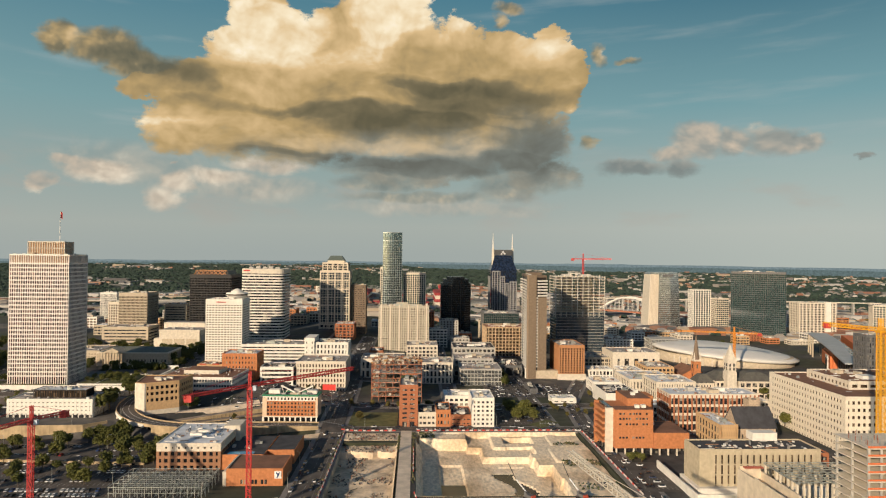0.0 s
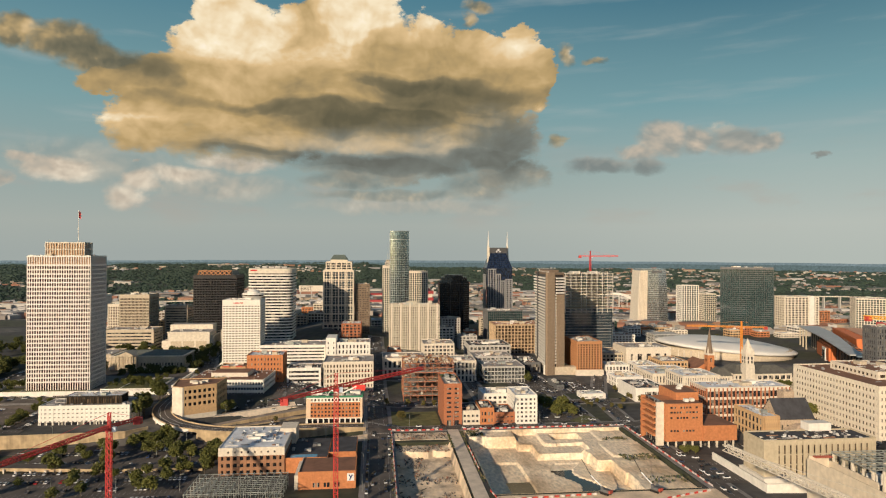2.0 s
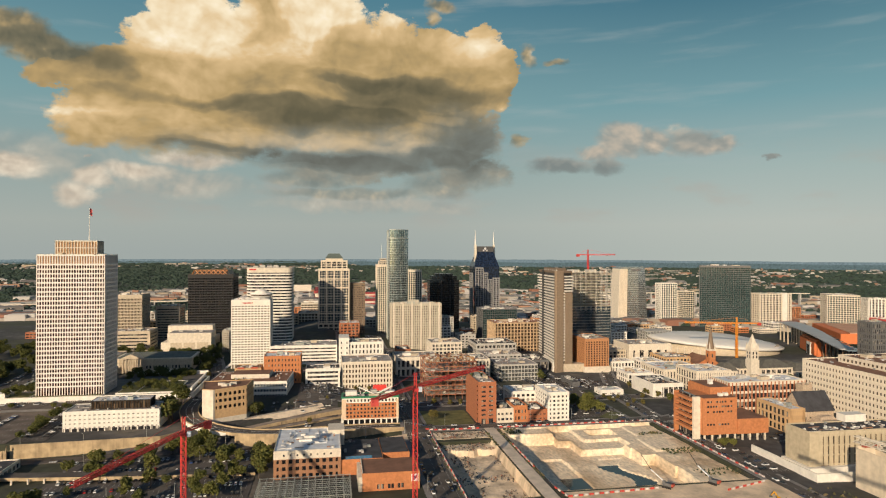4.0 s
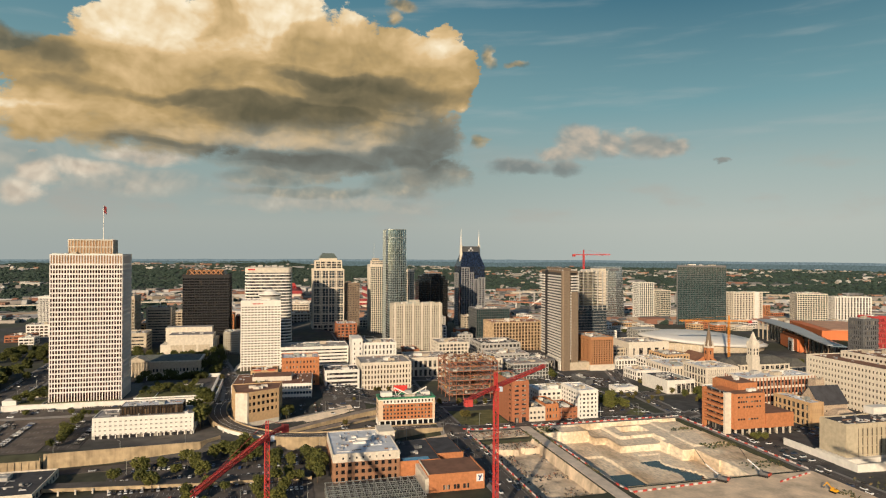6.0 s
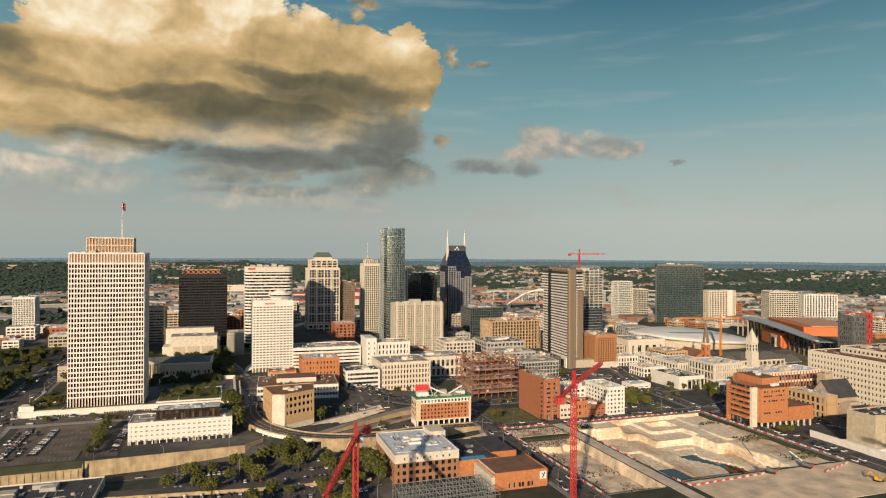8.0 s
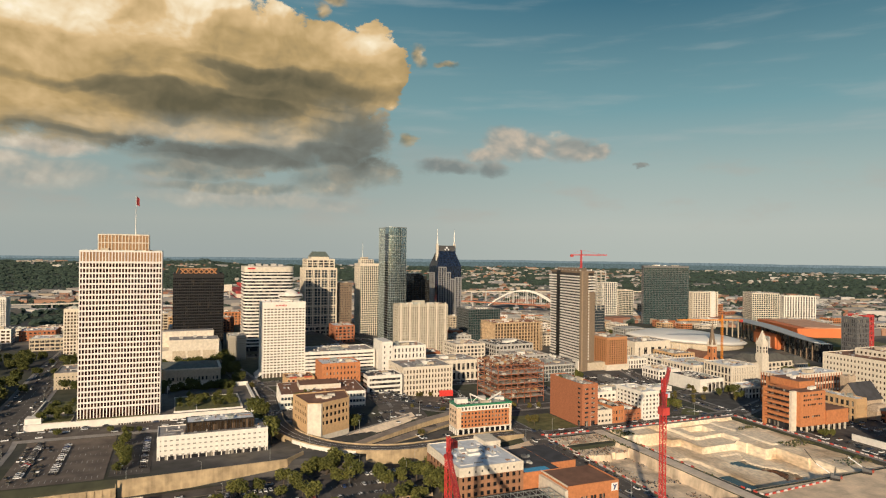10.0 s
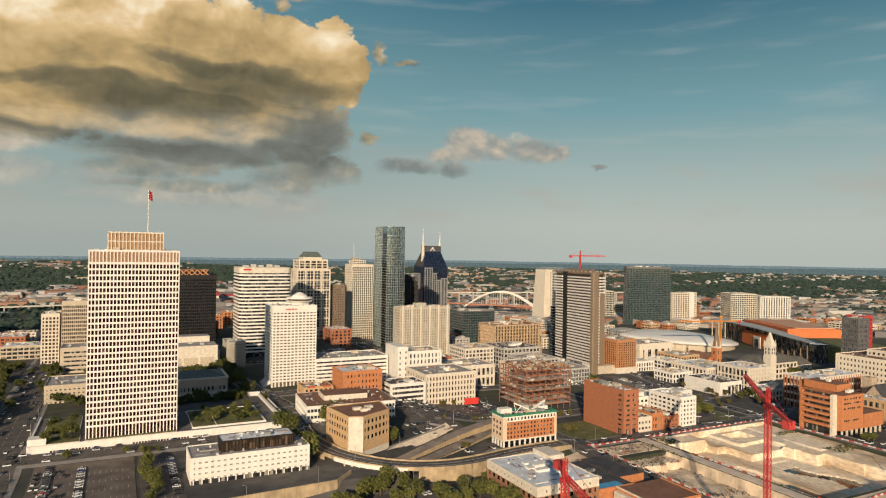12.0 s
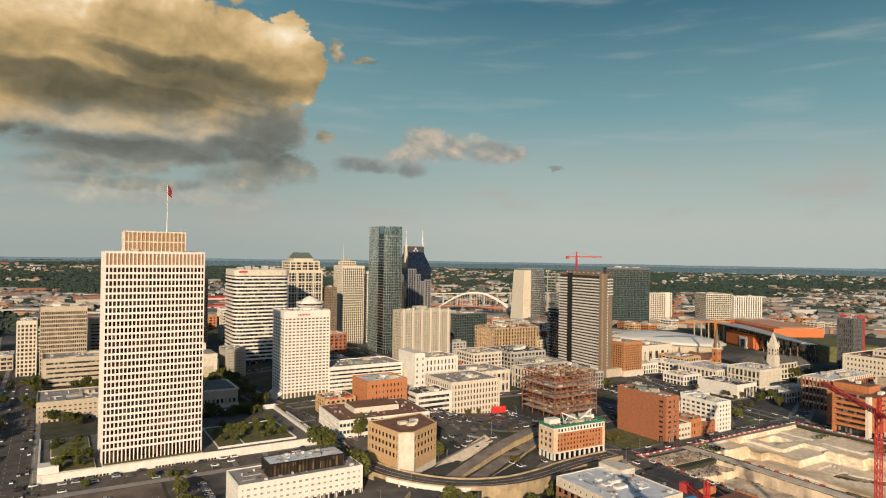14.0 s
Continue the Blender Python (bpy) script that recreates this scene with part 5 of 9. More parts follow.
for k in range(7):
    link_part("window", box_mesh("window", 1.2, 0.3, 2.2, G_DARK), r, (-a + 1.5, -b - 2.05, 4 + k * 5.4))
    link_part("window", box_mesh("window", 1.2, 0.3, 2.2, G_DARK), r, (-a + 7.5, -b - 2.05, 4 + k * 5.4))
block("beige_office_block", "beige stone office block with regular windows", "office block", -120, -70, 660, 704, 35, CREAM, G_BROWN, 5, 16, 12, bh=1.9, pw=1.6, first=3, top=2, units=4, panes=True)
block("stone_hall", "pale stone hall with tall arched windows", "hall", -60, -12, 722, 765, 28, CREAM, G_DARK, 2, 9, 8, bh=2.8, pw=2.2, units=3)
block("stone_block", "pale stone shop block with tall bays", "building", 8, 42, 705, 745, 27, CREAM, G_DARK, 3, 8, 8, bh=1.6, pw=2.0, units=4)
block("parking_garage", "pale garage with a translucent screen front", "garage", 50, 95, 700, 745, 21, GREY, G_SILVER, 4, 12, 8, bh=0.8, pw=0.4, units=2)
r, a, b, h = block("brick_warehouse", "narrow tall red brick building with dark ribbon windows", "building", -12, 3, 530, 578, 37.5, BRICK, G_DARK, 7, 2, 1, bh=2.2, pw=2.6, first=5, top=2.5, roofm=ROOF_G, units=3)
for s in (-1, 1):
    bm = bmesh.new()
    add_box(bm, s * (a + 0.1) - 0.12, s * (a + 0.1) + 0.12, -b + 6, b - 0.5, 0, h - 0.3)
    part("plain_side_wall", bm, BRICK, r, "plain red brick side wall")
for x in np.linspace(-6, 6, 9):
    bm = bmesh.new()
    bmesh.ops.create_icosphere(bm, subdivisions=1, radius=1.3 + 0.3 * math.sin(x * 5))
    part("roof_shrub", bm, mat("roof_shrub_green", (0.06, 0.07, 0.025), 0.9, 0.4, 1.5), r, loc=(x, 8 + 6 * math.sin(x), h - 0.2))
block("white_loft_wing", "white painted loft wing with a cluttered roof", "building", 26, 66, 566, 592, 21, WHITE, G_DARK, 4, 9, 6, bh=1.8, pw=1.8, units=7, roofm=ROOF_W)
r, a, b, h = block("white_loft_block", "white painted six-storey loft block", "building", 47.5, 66, 530, 564, 27.2, WHITE, G_DARK, 6, 5, 7, bh=1.7, pw=1.7, first=0.6, top=2, units=4, panes=True, roofm=ROOF_W)
for x0, x1, z1, m, lab in ((3.4, 18, 15, CREAM, "small cream plaster street shop"), (18.3, 30, 17, ORANGE, "small orange-painted brick shop"), (30.3, 47.2, 13, BRICK, "small red brick shop")):
    block("shop", lab, "shop", x0, x1, 531, 560, z1, m, G_DARK, 2, 4, 5, bh=2.6, pw=1.3, units=3, roofm=ROOF_D, panes=True)


def green_trim_hotel():
    root, a, b, h = block("brick_hotel", "brick hotel with a white top storey and a green metal cornice", "hotel", -122, -78, 528, 543, 29.6, ORANGE, G_DARK, 4, 16, 5, bh=1.3, pw=1.2, dep=0.6, first=5, top=5.2, roofm=ROOF_D, units=2, panes=True, rz=-2)
    for nm, z0, z1, o, m, lab in (("top_storey", h - 5.0, h - 1.22, 0.18, WHITE, "white plaster band"), ("base_band", 4.6, 5.5, 0.3, CREAM, "cream stone band")):
        bm = bmesh.new()
        add_box(bm, -a - o, a + o, -b - o, b + o, z0, z1)
        part(nm, bm, m, root, lab)
    GC = mat("green_painted_metal", (0.03, 0.20, 0.10), 0.5, 0.12, 0.5)
    for x0, x1, y0, y1 in ((-a - 0.7, a + 0.7, -b - 0.7, -b + 0.9), (-a - 0.7, a + 0.7, b - 0.9, b + 0.7), (-a - 0.7, -a + 0.9, -b + 0.91, b - 0.91), (a - 0.9, a + 0.7, -b + 0.91, b - 0.91)):
        bm = bmesh.new()
        add_box(bm, x0, x1, y0, y1, h - 1.2, h + 0.05)
        part("green_cornice", bm, GC, root, "green metal cornice")
    for i in range(16):
        link_part("top_window", box_mesh("top_window", 1.3, 0.2, 1.9, G_DARK), root, (-a + 2 * a / 16 * (i + 0.5), -b - 0.22, h - 4.1))
    for x0, x1 in ((-a - 0.35, -a + 3.2), (a - 1.5, a + 0.35)):
        bm = bmesh.new()
        add_box(bm, x0, x1, -b - 0.4, b + 0.3, 5.51, h - 2.41)
        part("corner_bay", bm, mat("peach_plaster", (0.68, 0.50, 0.34), 0.85, 0.12, 0.5), root, "peach plaster corner bay")
    for k in range(3):
        for y in (-4.5, 0, 4.5):
            link_part("side_window", box_mesh("side_window", 0.2, 1.7, 2.1, G_DARK), root, (-a - 0.38, y, 8.2 + 3.9 * k))
    link_part("base_glazing", box_mesh("base_glazing", 2 * a + 0.24, 2 * b + 0.24, 4.3, G_BLACK), root, (0, 0, 0.2))
    for i in range(11):
        link_part("base_column", box_mesh("base_column", 1.1, 1.0, 4.6, WHITE), root, (-a + 0.6 + i * (2 * a - 1.2) / 10, -b - 0.3, 0))
    for i in range(4):
        link_part("base_column", box_mesh("base_column", 1.0, 1.6, 4.6, WHITE), root, (-a - 0.3, -b + 1.5 + i * 4, 0))
    for s in (-1, 1):
        bm = bmesh.new()
        add_beam(bm, (4 + s * 13, 0, h + 6.0), (4, -2, h + 0.2), 1.2, 0.9), add_beam(bm, (4 + s * 13, 0, h + 6.0), (4 + s * 11, 0, h - 0.8), 0.4), add_beam(bm, (4 + s * 7, 0, h + 3.2), (4 + s * 11, 0, h - 0.8), 0.4)
        part("roof_truss", bm, WHITE, root, "white steel roof truss")
    for x, y, w, q, t in ((-15, 3, 9, 6, 3.2), (16, 4, 8, 7, 2.6), (-6, -4, 3, 3, 1.6), (3, 5, 5, 4, 3.6)):
        unit_on_roof(root, x, y, h - 0.8, w, q, t, WHITE if w > 5 else GREY)


green_trim_hotel()


def white_roof_warehouse():
    BR = mat("brown_brick", (0.30, 0.155, 0.085), 0.9, 0.18, 0.8)
    root, a, b, h = block("warehouse", "brown brick warehouse with a white top storey and white roof", "warehouse", -166, -125, 425, 476, 15.2, BR, G_BLACK, 3, 10, 10, bh=2.0, pw=1.9, dep=0.5, first=1.6, top=0.4, roofm=ROOF_W, units=0, par=0, panes=True, zb=0)
    facade(root, a - 0.02, b - 0.02, h, h + 4.6, CREAM, G_DARK, 1, 10, 12, bh=1.6, pw=3.0, dep=0.5, top=1.6)
    roof_top(root, a, b, h + 4.6, ROOF_W, CREAM, 0.7, 0)
    for x, y, sx, sy, sz in ((-2, -4, 8, 3, 1.3), (2, 3, 10, 2.5, 1.6), (-6, 2, 4, 4, 1.0), (5, -10, 3, 2, 1.2), (-4, 10, 3, 3, 1)):
        unit_on_roof(root, x, y, h + 4.8, sx, sy, sz, WHITE)
    bm = bmesh.new()
    add_box(bm, a - 8, a + 3, b - 16, b + 1, 0, h + 7.5)
    part("stair_house", bm, CREAM, root)


white_roof_warehouse()


def club_building():
    root = thing("club_building", "orange brick club building with brown roof and white sign", "building", (-96, 410, -3))
    for nm, x0, x1, y0, y1, z0, z1, m in (("front_block", -17, 17, -14, 15, 6.0, 15.8, ORANGE), ("back_block", -30, -2, 16, 62, 0, 15, ORANGE), ("rear_block", -1.9, 16, 28, 66, 0, 14.5, ORANGE),
                                          ("side_wall", -19.2, -17.02, -14, 14, 0, 14.5, CREAM)):
        bm = bmesh.new()
        add_box(bm, x0, x1, y0, y1, z0, z1)
        part(nm, bm, m, root)
    bm = bmesh.new()
    add_box(bm, -15, 15, -11, 14, 0, 6)
    part("ground_floor_glazing", bm, G_DARK, root)
    for i in range(6):
        link_part("base_column", box_mesh("base_column", 0.9, 0.9, 6.0, WHITE), root, (-16.3 + i * 6.5, -13.4, 0))
    for i in range(5):
        link_part("base_column", box_mesh("base_column", 0.9, 0.9, 6.0, WHITE), root, (-16.4, -8 + i * 5.4, 0))
    for i in (-7.6, -5.2, -1.2, 0.8, 4.5, 6.6):
        link_part("window", box_mesh("window", 1.5, 0.3, 2.6, G_DARK), root, (i, -14.05, 7.3))
    board = link_part("sign", box_mesh("sign", 4.2, 0.3, 4.4, PAINT_W), root, (14, -14.1, 10.6), 0, "square white sign board")
    bm = bmesh.new()
    add_beam(bm, (-1, 0, 1.4), (0.1, 0, -0.1), 0.55), add_beam(bm, (1, 0, 1.4), (-0.6, 0, -1.6), 0.55)
    part("sign_mark", bm, mat("navy_sign", (0.03, 0.05, 0.16), 0.6), board, loc=(0, -0.25, 2.3))
    for nm, x0, x1, y0, y1, z, m in (("roof", -16.5, 16.5, -13.5, 14.5, 15.81, ROOF_B), ("roof", -29.5, -2.5, 17, 61.5, 15.01, ROOF_D), ("roof", -1.5, 15.6, 28.5, 65.5, 14.51, ROOF_D)):
        bm = bmesh.new()
        add_box(bm, x0, x1, y0, y1, z, z + 0.12)
        part(nm, bm, m, root)
    for x0, x1, y0, y1, z, m in ((-17, 17, -14, -13.5, 15.8, ORANGE), (-17, -16.5, -13.5, 15, 15.8, CREAM), (16.5, 17, -13.5, 15, 15.8, ORANGE), (-30, -2, 15.9, 16.6, 15, ORANGE), (-1.9, 16, 27.9, 28.5, 14.5, ORANGE)):
        bm = bmesh.new()
        add_box(bm, x0, x1, y0, y1, z + 0.01, z + 0.8)
        part("parapet", bm, m, root)
    bm = bmesh.new()
    add_box(bm, -26, -9, 18, 24, 15.14, 15.4)
    part("rooftop_pool", bm, mat("pool_blue", (0.06, 0.30, 0.52), 0.2), root, "bright blue roof pool")
    rnd = random.Random(8)
    for i in range(9):
        unit_on_roof(root, rnd.uniform(-27, -6), rnd.uniform(28, 58), 15.13, rnd.uniform(1.5, 4), rnd.uniform(1.5, 4), rnd.uniform(0.8, 2), rnd.choice((GREY, STEEL, DARKGREY)))


club_building()


def stepped_brick_office():
    root = thing("stepped_brick_office", "orange brick office building with balcony decks and low wing", "office block", (165, 478, 0))
    for nm, x0, x1, y0, y1, z0, z1 in (("main_block", -21, 7, -20, 10, 7, 34.5), ("wing", 7.02, 33, -21, 12, 7, 18.2), ("rear_block", -6, 18, 10.02, 26, 0, 38), ("tower_block", -8, 10, -8, 20, 34, 40)):
        bm = bmesh.new()
        add_box(bm, x0, x1, y0, y1, z0, z1)
        part(nm, bm, ORANGE, root)
    bm = bmesh.new()
    add_box(bm, -18, 31, -16, 10, 0, 7)
    part("ground_floor_glazing", bm, G_DARK, root)
    for i in range(9):
        link_part("base_column", box_mesh("base_column", 0.9, 1.4, 7.0, CREAM), root, (-19.5 + i * 6.3, -19.5, 0))
    for k in range(6):
        bm = bmesh.new()
        add_box(bm, -28, -21.02, -14, 10, 9.5 + k * 4.4, 11.4 + k * 4.4)
        part("balcony_deck", bm, ORANGE, root)
    bm = bmesh.new()
    add_box(bm, -24.5, -21.05, -12, 10, 0, 35)
    part("deck_glazing", bm, G_DARK, root)
    for y in (-16.4, 8.2):
        bm = bmesh.new()
        add_box(bm, -26.5 if y < 0 else -27.6, -21.03, y, y + 2.2, 0, 35)
        part("stair_wall", bm, CREAM if y < 0 else ORANGE, root)
    for z in (14, 23.5, 27.5, 31):
        for i in range(9):
            if (i * 7 + int(z)) % 5:
                link_part("window", box_mesh("window", 1.5, 0.3, 1.3, G_DARK), root, (-17 + i * 2.4, -20.05, z))
    for x0, x1, y0, y1, z in ((-20.6, 6.6, -19.6, -8.4, 34.51), (7.4, 32.6, -20.6, 9.6, 18.21), (-7.6, 9.6, -7.6, 19.6, 40.01)):
        bm = bmesh.new()
        add_box(bm, x0, x1, y0, y1, z, z + 0.15)
        part("roof", bm, ROOF_B, root)
    for x, y, z in ((-3, -14, 34.6), (2, -13, 34.6), (0, 4, 40.1), (5, 12, 40.1), (14, 2, 18.3)):
        unit_on_roof(root, x, y, z, 3, 3, 2.2, WHITE)


stepped_brick_office()
r, a, b, h = block("ribbed_concrete_building", "long concrete building with narrow vertical window slots", "building", 173, 248, 384, 406, 28.5, mat("olive_concrete", (0.47, 0.40, 0.28), 0.9, 0.15, 0.3), G_BROWN, 3, 19, 4, bh=0.7, pw=2.75, dep=0.5, first=7.5, top=2.5, roofm=ROOF_D, units=0, pier=mat("olive_concrete", (0.47, 0.40, 0.28)))
link_part("white_base", box_mesh("white_base", 2 * a + 5, 2 * b + 5, 7.0, WHITE), r, (0, -1, 0))
link_part("blank_wing_wall", box_mesh("blank_wing_wall", 0.7, 2 * b + 0.3, h - 8.2, mat("olive_concrete", (0.47, 0.40, 0.28))), r, (-a + 0.05, 0, 7.2))
link_part("blank_wing_wall", box_mesh("blank_wing_wall", 9.5, 0.7, h - 8.2, mat("olive_concrete", (0.47, 0.40, 0.28))), r, (-a + 4.6, -b + 0.05, 7.2))
unit_on_roof(r, 12, 10, h + 0.1, 16, 8, 5, WHITE)
for i in range(9):
    unit_on_roof(r, -34 + i * 7.5, -2, h - 0.8, 1.4, 1.4, 0.6, WHITE)
block("long_beige_block", "long beige office building with square windows and brown roof", "office block", 323, 432, 471, 575, 41.5, mat("bright_limestone", (0.72, 0.64, 0.51), 0.85, 0.12, 0.4), G_BROWN, 7, 26, 28, bh=3.0, pw=2.1, dep=0.35, first=2, top=2.5, roofm=ROOF_B, units=0, panes=False)
block("roof_pavilion", "beige rooftop storey on the long office building", "pavilion", 346, 410, 500, 556, 47.5, CREAM, G_BROWN, 1, 8, 12, bh=1.8, pw=2.2, roofm=ROOF_B, units=5, zb=40.4)
block("school_block", "red brick and cream building with arched window bays", "building", 212, 288, 528, 556, 31, CREAM, G_DARK, 4, 20, 8, bh=2.1, pw=1.25, first=1, top=2.6, roofm=ROOF_W, units=4, pier=BRICK)
block("small_tan_block", "small tan brick block with a flat white roof", "building", 227, 241, 471, 511, 20.5, TAN, G_DARK, 3, 8, 8, bh=1.7, pw=2.0, roofm=ROOF_W, units=2, panes=True)
GA, a, b, h = block("gallery_block", "low white gallery with a blank side wall and a glazed front", "gallery", 181.5, 213, 603, 649, 15.5, WHITE, G_DARK, 1, 6, 4, bh=1.2, pw=0.8, first=0.5, top=3.0, roofm=ROOF_D, units=3, panes=True)
link_part("blank_wall", box_mesh("blank_wall", 0.7, 46.2, h - 0.4, WHITE), GA, (-a - 0.2, 0, 0))
link_part("blank_front", box_mesh("blank_front", 9, 0.7, h - 0.4, WHITE), GA, (-a + 4.4, -b - 0.2, 0))
block("courtyard_block", "white low block with a green glazed roof strip", "building", 221, 270, 655, 706, 19, CREAM, G_DARK, 2, 14, 10, bh=2, pw=2, units=7, roofm=ROOF_W)
block("courtyard_block", "cream low school block with tall windows", "building", 232, 271, 611, 650, 25, CREAM, G_DARK, 3, 16, 8, bh=1.6, pw=1.6, units=6, roofm=ROOF_W)
block("beige_block", "plain beige stone hall with stepped roofs", "building", 242, 300, 780, 825, 28, CREAM, G_DARK, 1, 5, 4, bh=7, pw=6, units=3, roofm=ROOF_G)
block("shop_block", "white corner building with tall arched windows", "building", 203, 232, 745, 770, 13, WHITE, G_DARK, 2, 7, 6, bh=1.4, pw=1.5, units=3, roofm=ROOF_W)
block("kiosk", "small white and orange corner kiosk", "shop", 132, 156, 616, 632, 8, WHITE, G_DARK, 1, 3, 2, bh=2, pw=3, units=2, roofm=ROOF_W)
block("glass_office_block", "green glass office block", "office block", 108, 164, 1013, 1060, 54, DARKGREY, G_TEAL, 13, 18, 14, bh=0.5, pw=0.3, units=4)
r, a, b, h = block("unfinished_block", "concrete frame of a mid-rise under construction", "building under construction", 99, 176, 904, 950, 44, mat("plywood_and_block", (0.50, 0.36, 0.22), 0.9, 0.35, 0.3), G_BROWN, 9, 16, 9, bh=0.8, pw=0.9, dep=2.5, units=6, roofm=RUST)


def steel_frame():
    root = thing("skeleton_building", "rust-red steel skeleton of a building under construction", "building under construction", (-17, 643, ground(-17, 643) - 0.3))
    a, b = 24, 22
    for i in range(8):
        for y in (-b, -b / 3, b / 3, b):
            link_part("column", box_mesh("column", 0.5, 0.5, 36, RUST), root, (-a + i * 2 * a / 7, y, 0))
    for k in range(8):
        z = 5 + k * 4.4
        for y in (-b, b):
            link_part("girder", box_mesh("girder", 2 * a, 0.4, 0.7, RUST), root, (0, y, z))
        for i in range(8):
            link_part("girder", box_mesh("girder", 0.4, 2 * b, 0.7, RUST), root, (-a + i * 2 * a / 7, 0, z - 0.02))
        if k in (0, 1, 3, 5):
            link_part("deck", box_mesh("deck", 2 * a - 1, 2 * b - 1, 0.2, GREY), root, (0, 0, z + 0.72))
    rnd = random.Random(5)
    for k in range(26):
        i, j = rnd.randrange(7), rnd.randrange(7)
        bm = bmesh.new()
        x0, x1, z0 = -a + i * 2 * a / 7, -a + (i + 1) * 2 * a / 7, 5.3 + j * 4.4
        add_beam(bm, (x0, -b, z0), (x1, -b, z0 + 4.4), 0.25)
        part("brace", bm, RUST, root)
    bm = bmesh.new()
    for k in range(420):
        x, y, j = rnd.uniform(-a, a), rnd.uniform(-b, b), rnd.choice((0, 1, 3, 5, 7, 7))
        z0, s = 5.95 + j * 4.4, rnd.uniform(0.3, 1.3)
        add_box(bm, x - s * rnd.uniform(0.4, 2), x + s, y - s, y + s * rnd.uniform(0.4, 2), z0 - (0.2 if j < 7 else 0.0), z0 + rnd.uniform(0.3, 2.0))
    for k in range(90):
        x, y, j = rnd.uniform(-a, a), rnd.choice((-b, -b / 3, b / 3, b)), rnd.randrange(8)
        add_beam(bm, (x, y, 5.6 + j * 4.4), (x, y, 5.6 + j * 4.4 + rnd.uniform(1.2, 3.4)), 0.2)
    tagged(part("site_material", bm, island("site_material_paint", ((0.30, 0.13, 0.07), (0.36, 0.30, 0.22), (0.12, 0.07, 0.05), (0.5, 0.46, 0.4), (0.2, 0.10, 0.06), (0.42, 0.24, 0.1))), root), kind="stuff")


steel_frame()


block("transit_hall", "low shed with a dark felt roof and pale walls", "building", -400, -330, 432, 476, 8.5, CREAM, G_DARK, 1, 12, 8, bh=1.0, pw=1.2, units=6, roofm=ROOF_D)
# low blocks between the avenues
for lab, x0, x1, y0, y1, z1, m, fl, nx, ny, rm in (
        ("red brick corner building with a flat roof", -64 + 10, -38, 770, 800, 30, BRICK, 4, 6, 6, ROOF_D), ("pale concrete hall with a grey roof", 46, 92, 752, 790, 24, GREY, 3, 9, 8, ROOF_G),
        ("dark glass fronted retail box", 118, 126, 655, 690, 9, DARKGREY, 2, 2, 6, ROOF_D), ("cream stone mid-rise office building", -10, 28, 790, 830, 34, CREAM, 6, 8, 8, ROOF_G), ("grey concrete mid-rise office building", 48, 100, 800, 850, 30, GREY, 5, 10, 8, ROOF_D),
        ("dark hall with a wedge roof", 95, 126, 752, 800, 16, DARKGREY, 1, 3, 3, ROOF_D), ("white street building with a flat roof", 236, 262, 720, 760, 15, WHITE, 3, 6, 7, ROOF_W), ("tan street building with a flat roof", 268, 300, 735, 775, 18, TAN, 4, 7, 7, ROOF_G),
        ("sand stone building with a flat roof", 205, 245, 790, 840, 20, SAND, 4, 8, 8, ROOF_G), ("dark grey open parking structure", 198, 250, 640 + 210, 862, 14, DARKGREY, 4, 1, 1, ROOF_D), ("white low shop row with roof units", 214, 262, 572, 594, 12, WHITE, 2, 10, 6, ROOF_W),
        ("cream low wing with a flat roof", 292, 326, 580, 606, 14, CREAM, 3, 8, 8, ROOF_W), ("small brick house with a flat roof", 255, 290, 440, 470, 9, BRICK, 2, 6, 5, ROOF_D), ("white gallery with a glass front", 188, 218, 672, 700, 13, WHITE, 2, 6, 6, ROOF_W),
        ("tan low building with a flat roof", -150, -128, 850, 885, 28, TAN, 5, 5, 7, ROOF_G), ("white terraced building with flat roof", -190, -160, 790, 815, 30, WHITE, 4, 6, 5, ROOF_W)):
    block("street_building", lab, "building", x0, x1, y0, y1, z1, m, G_DARK, fl, nx, ny, bh=1.6, pw=1.4, units=6, roofm=rm, joined=True)
ob = new("site_billboard", box_mesh("site_billboard", 13, 0.6, 5.5, mat("red_banner", (0.62, 0.04, 0.03), 0.6)))
ob.matrix_basis = pose(-84, 642, ground(-84, 642) + 4.0, 0, 0, -8)
tagged(ob, "large plain red hoarding board on a site", "billboard")

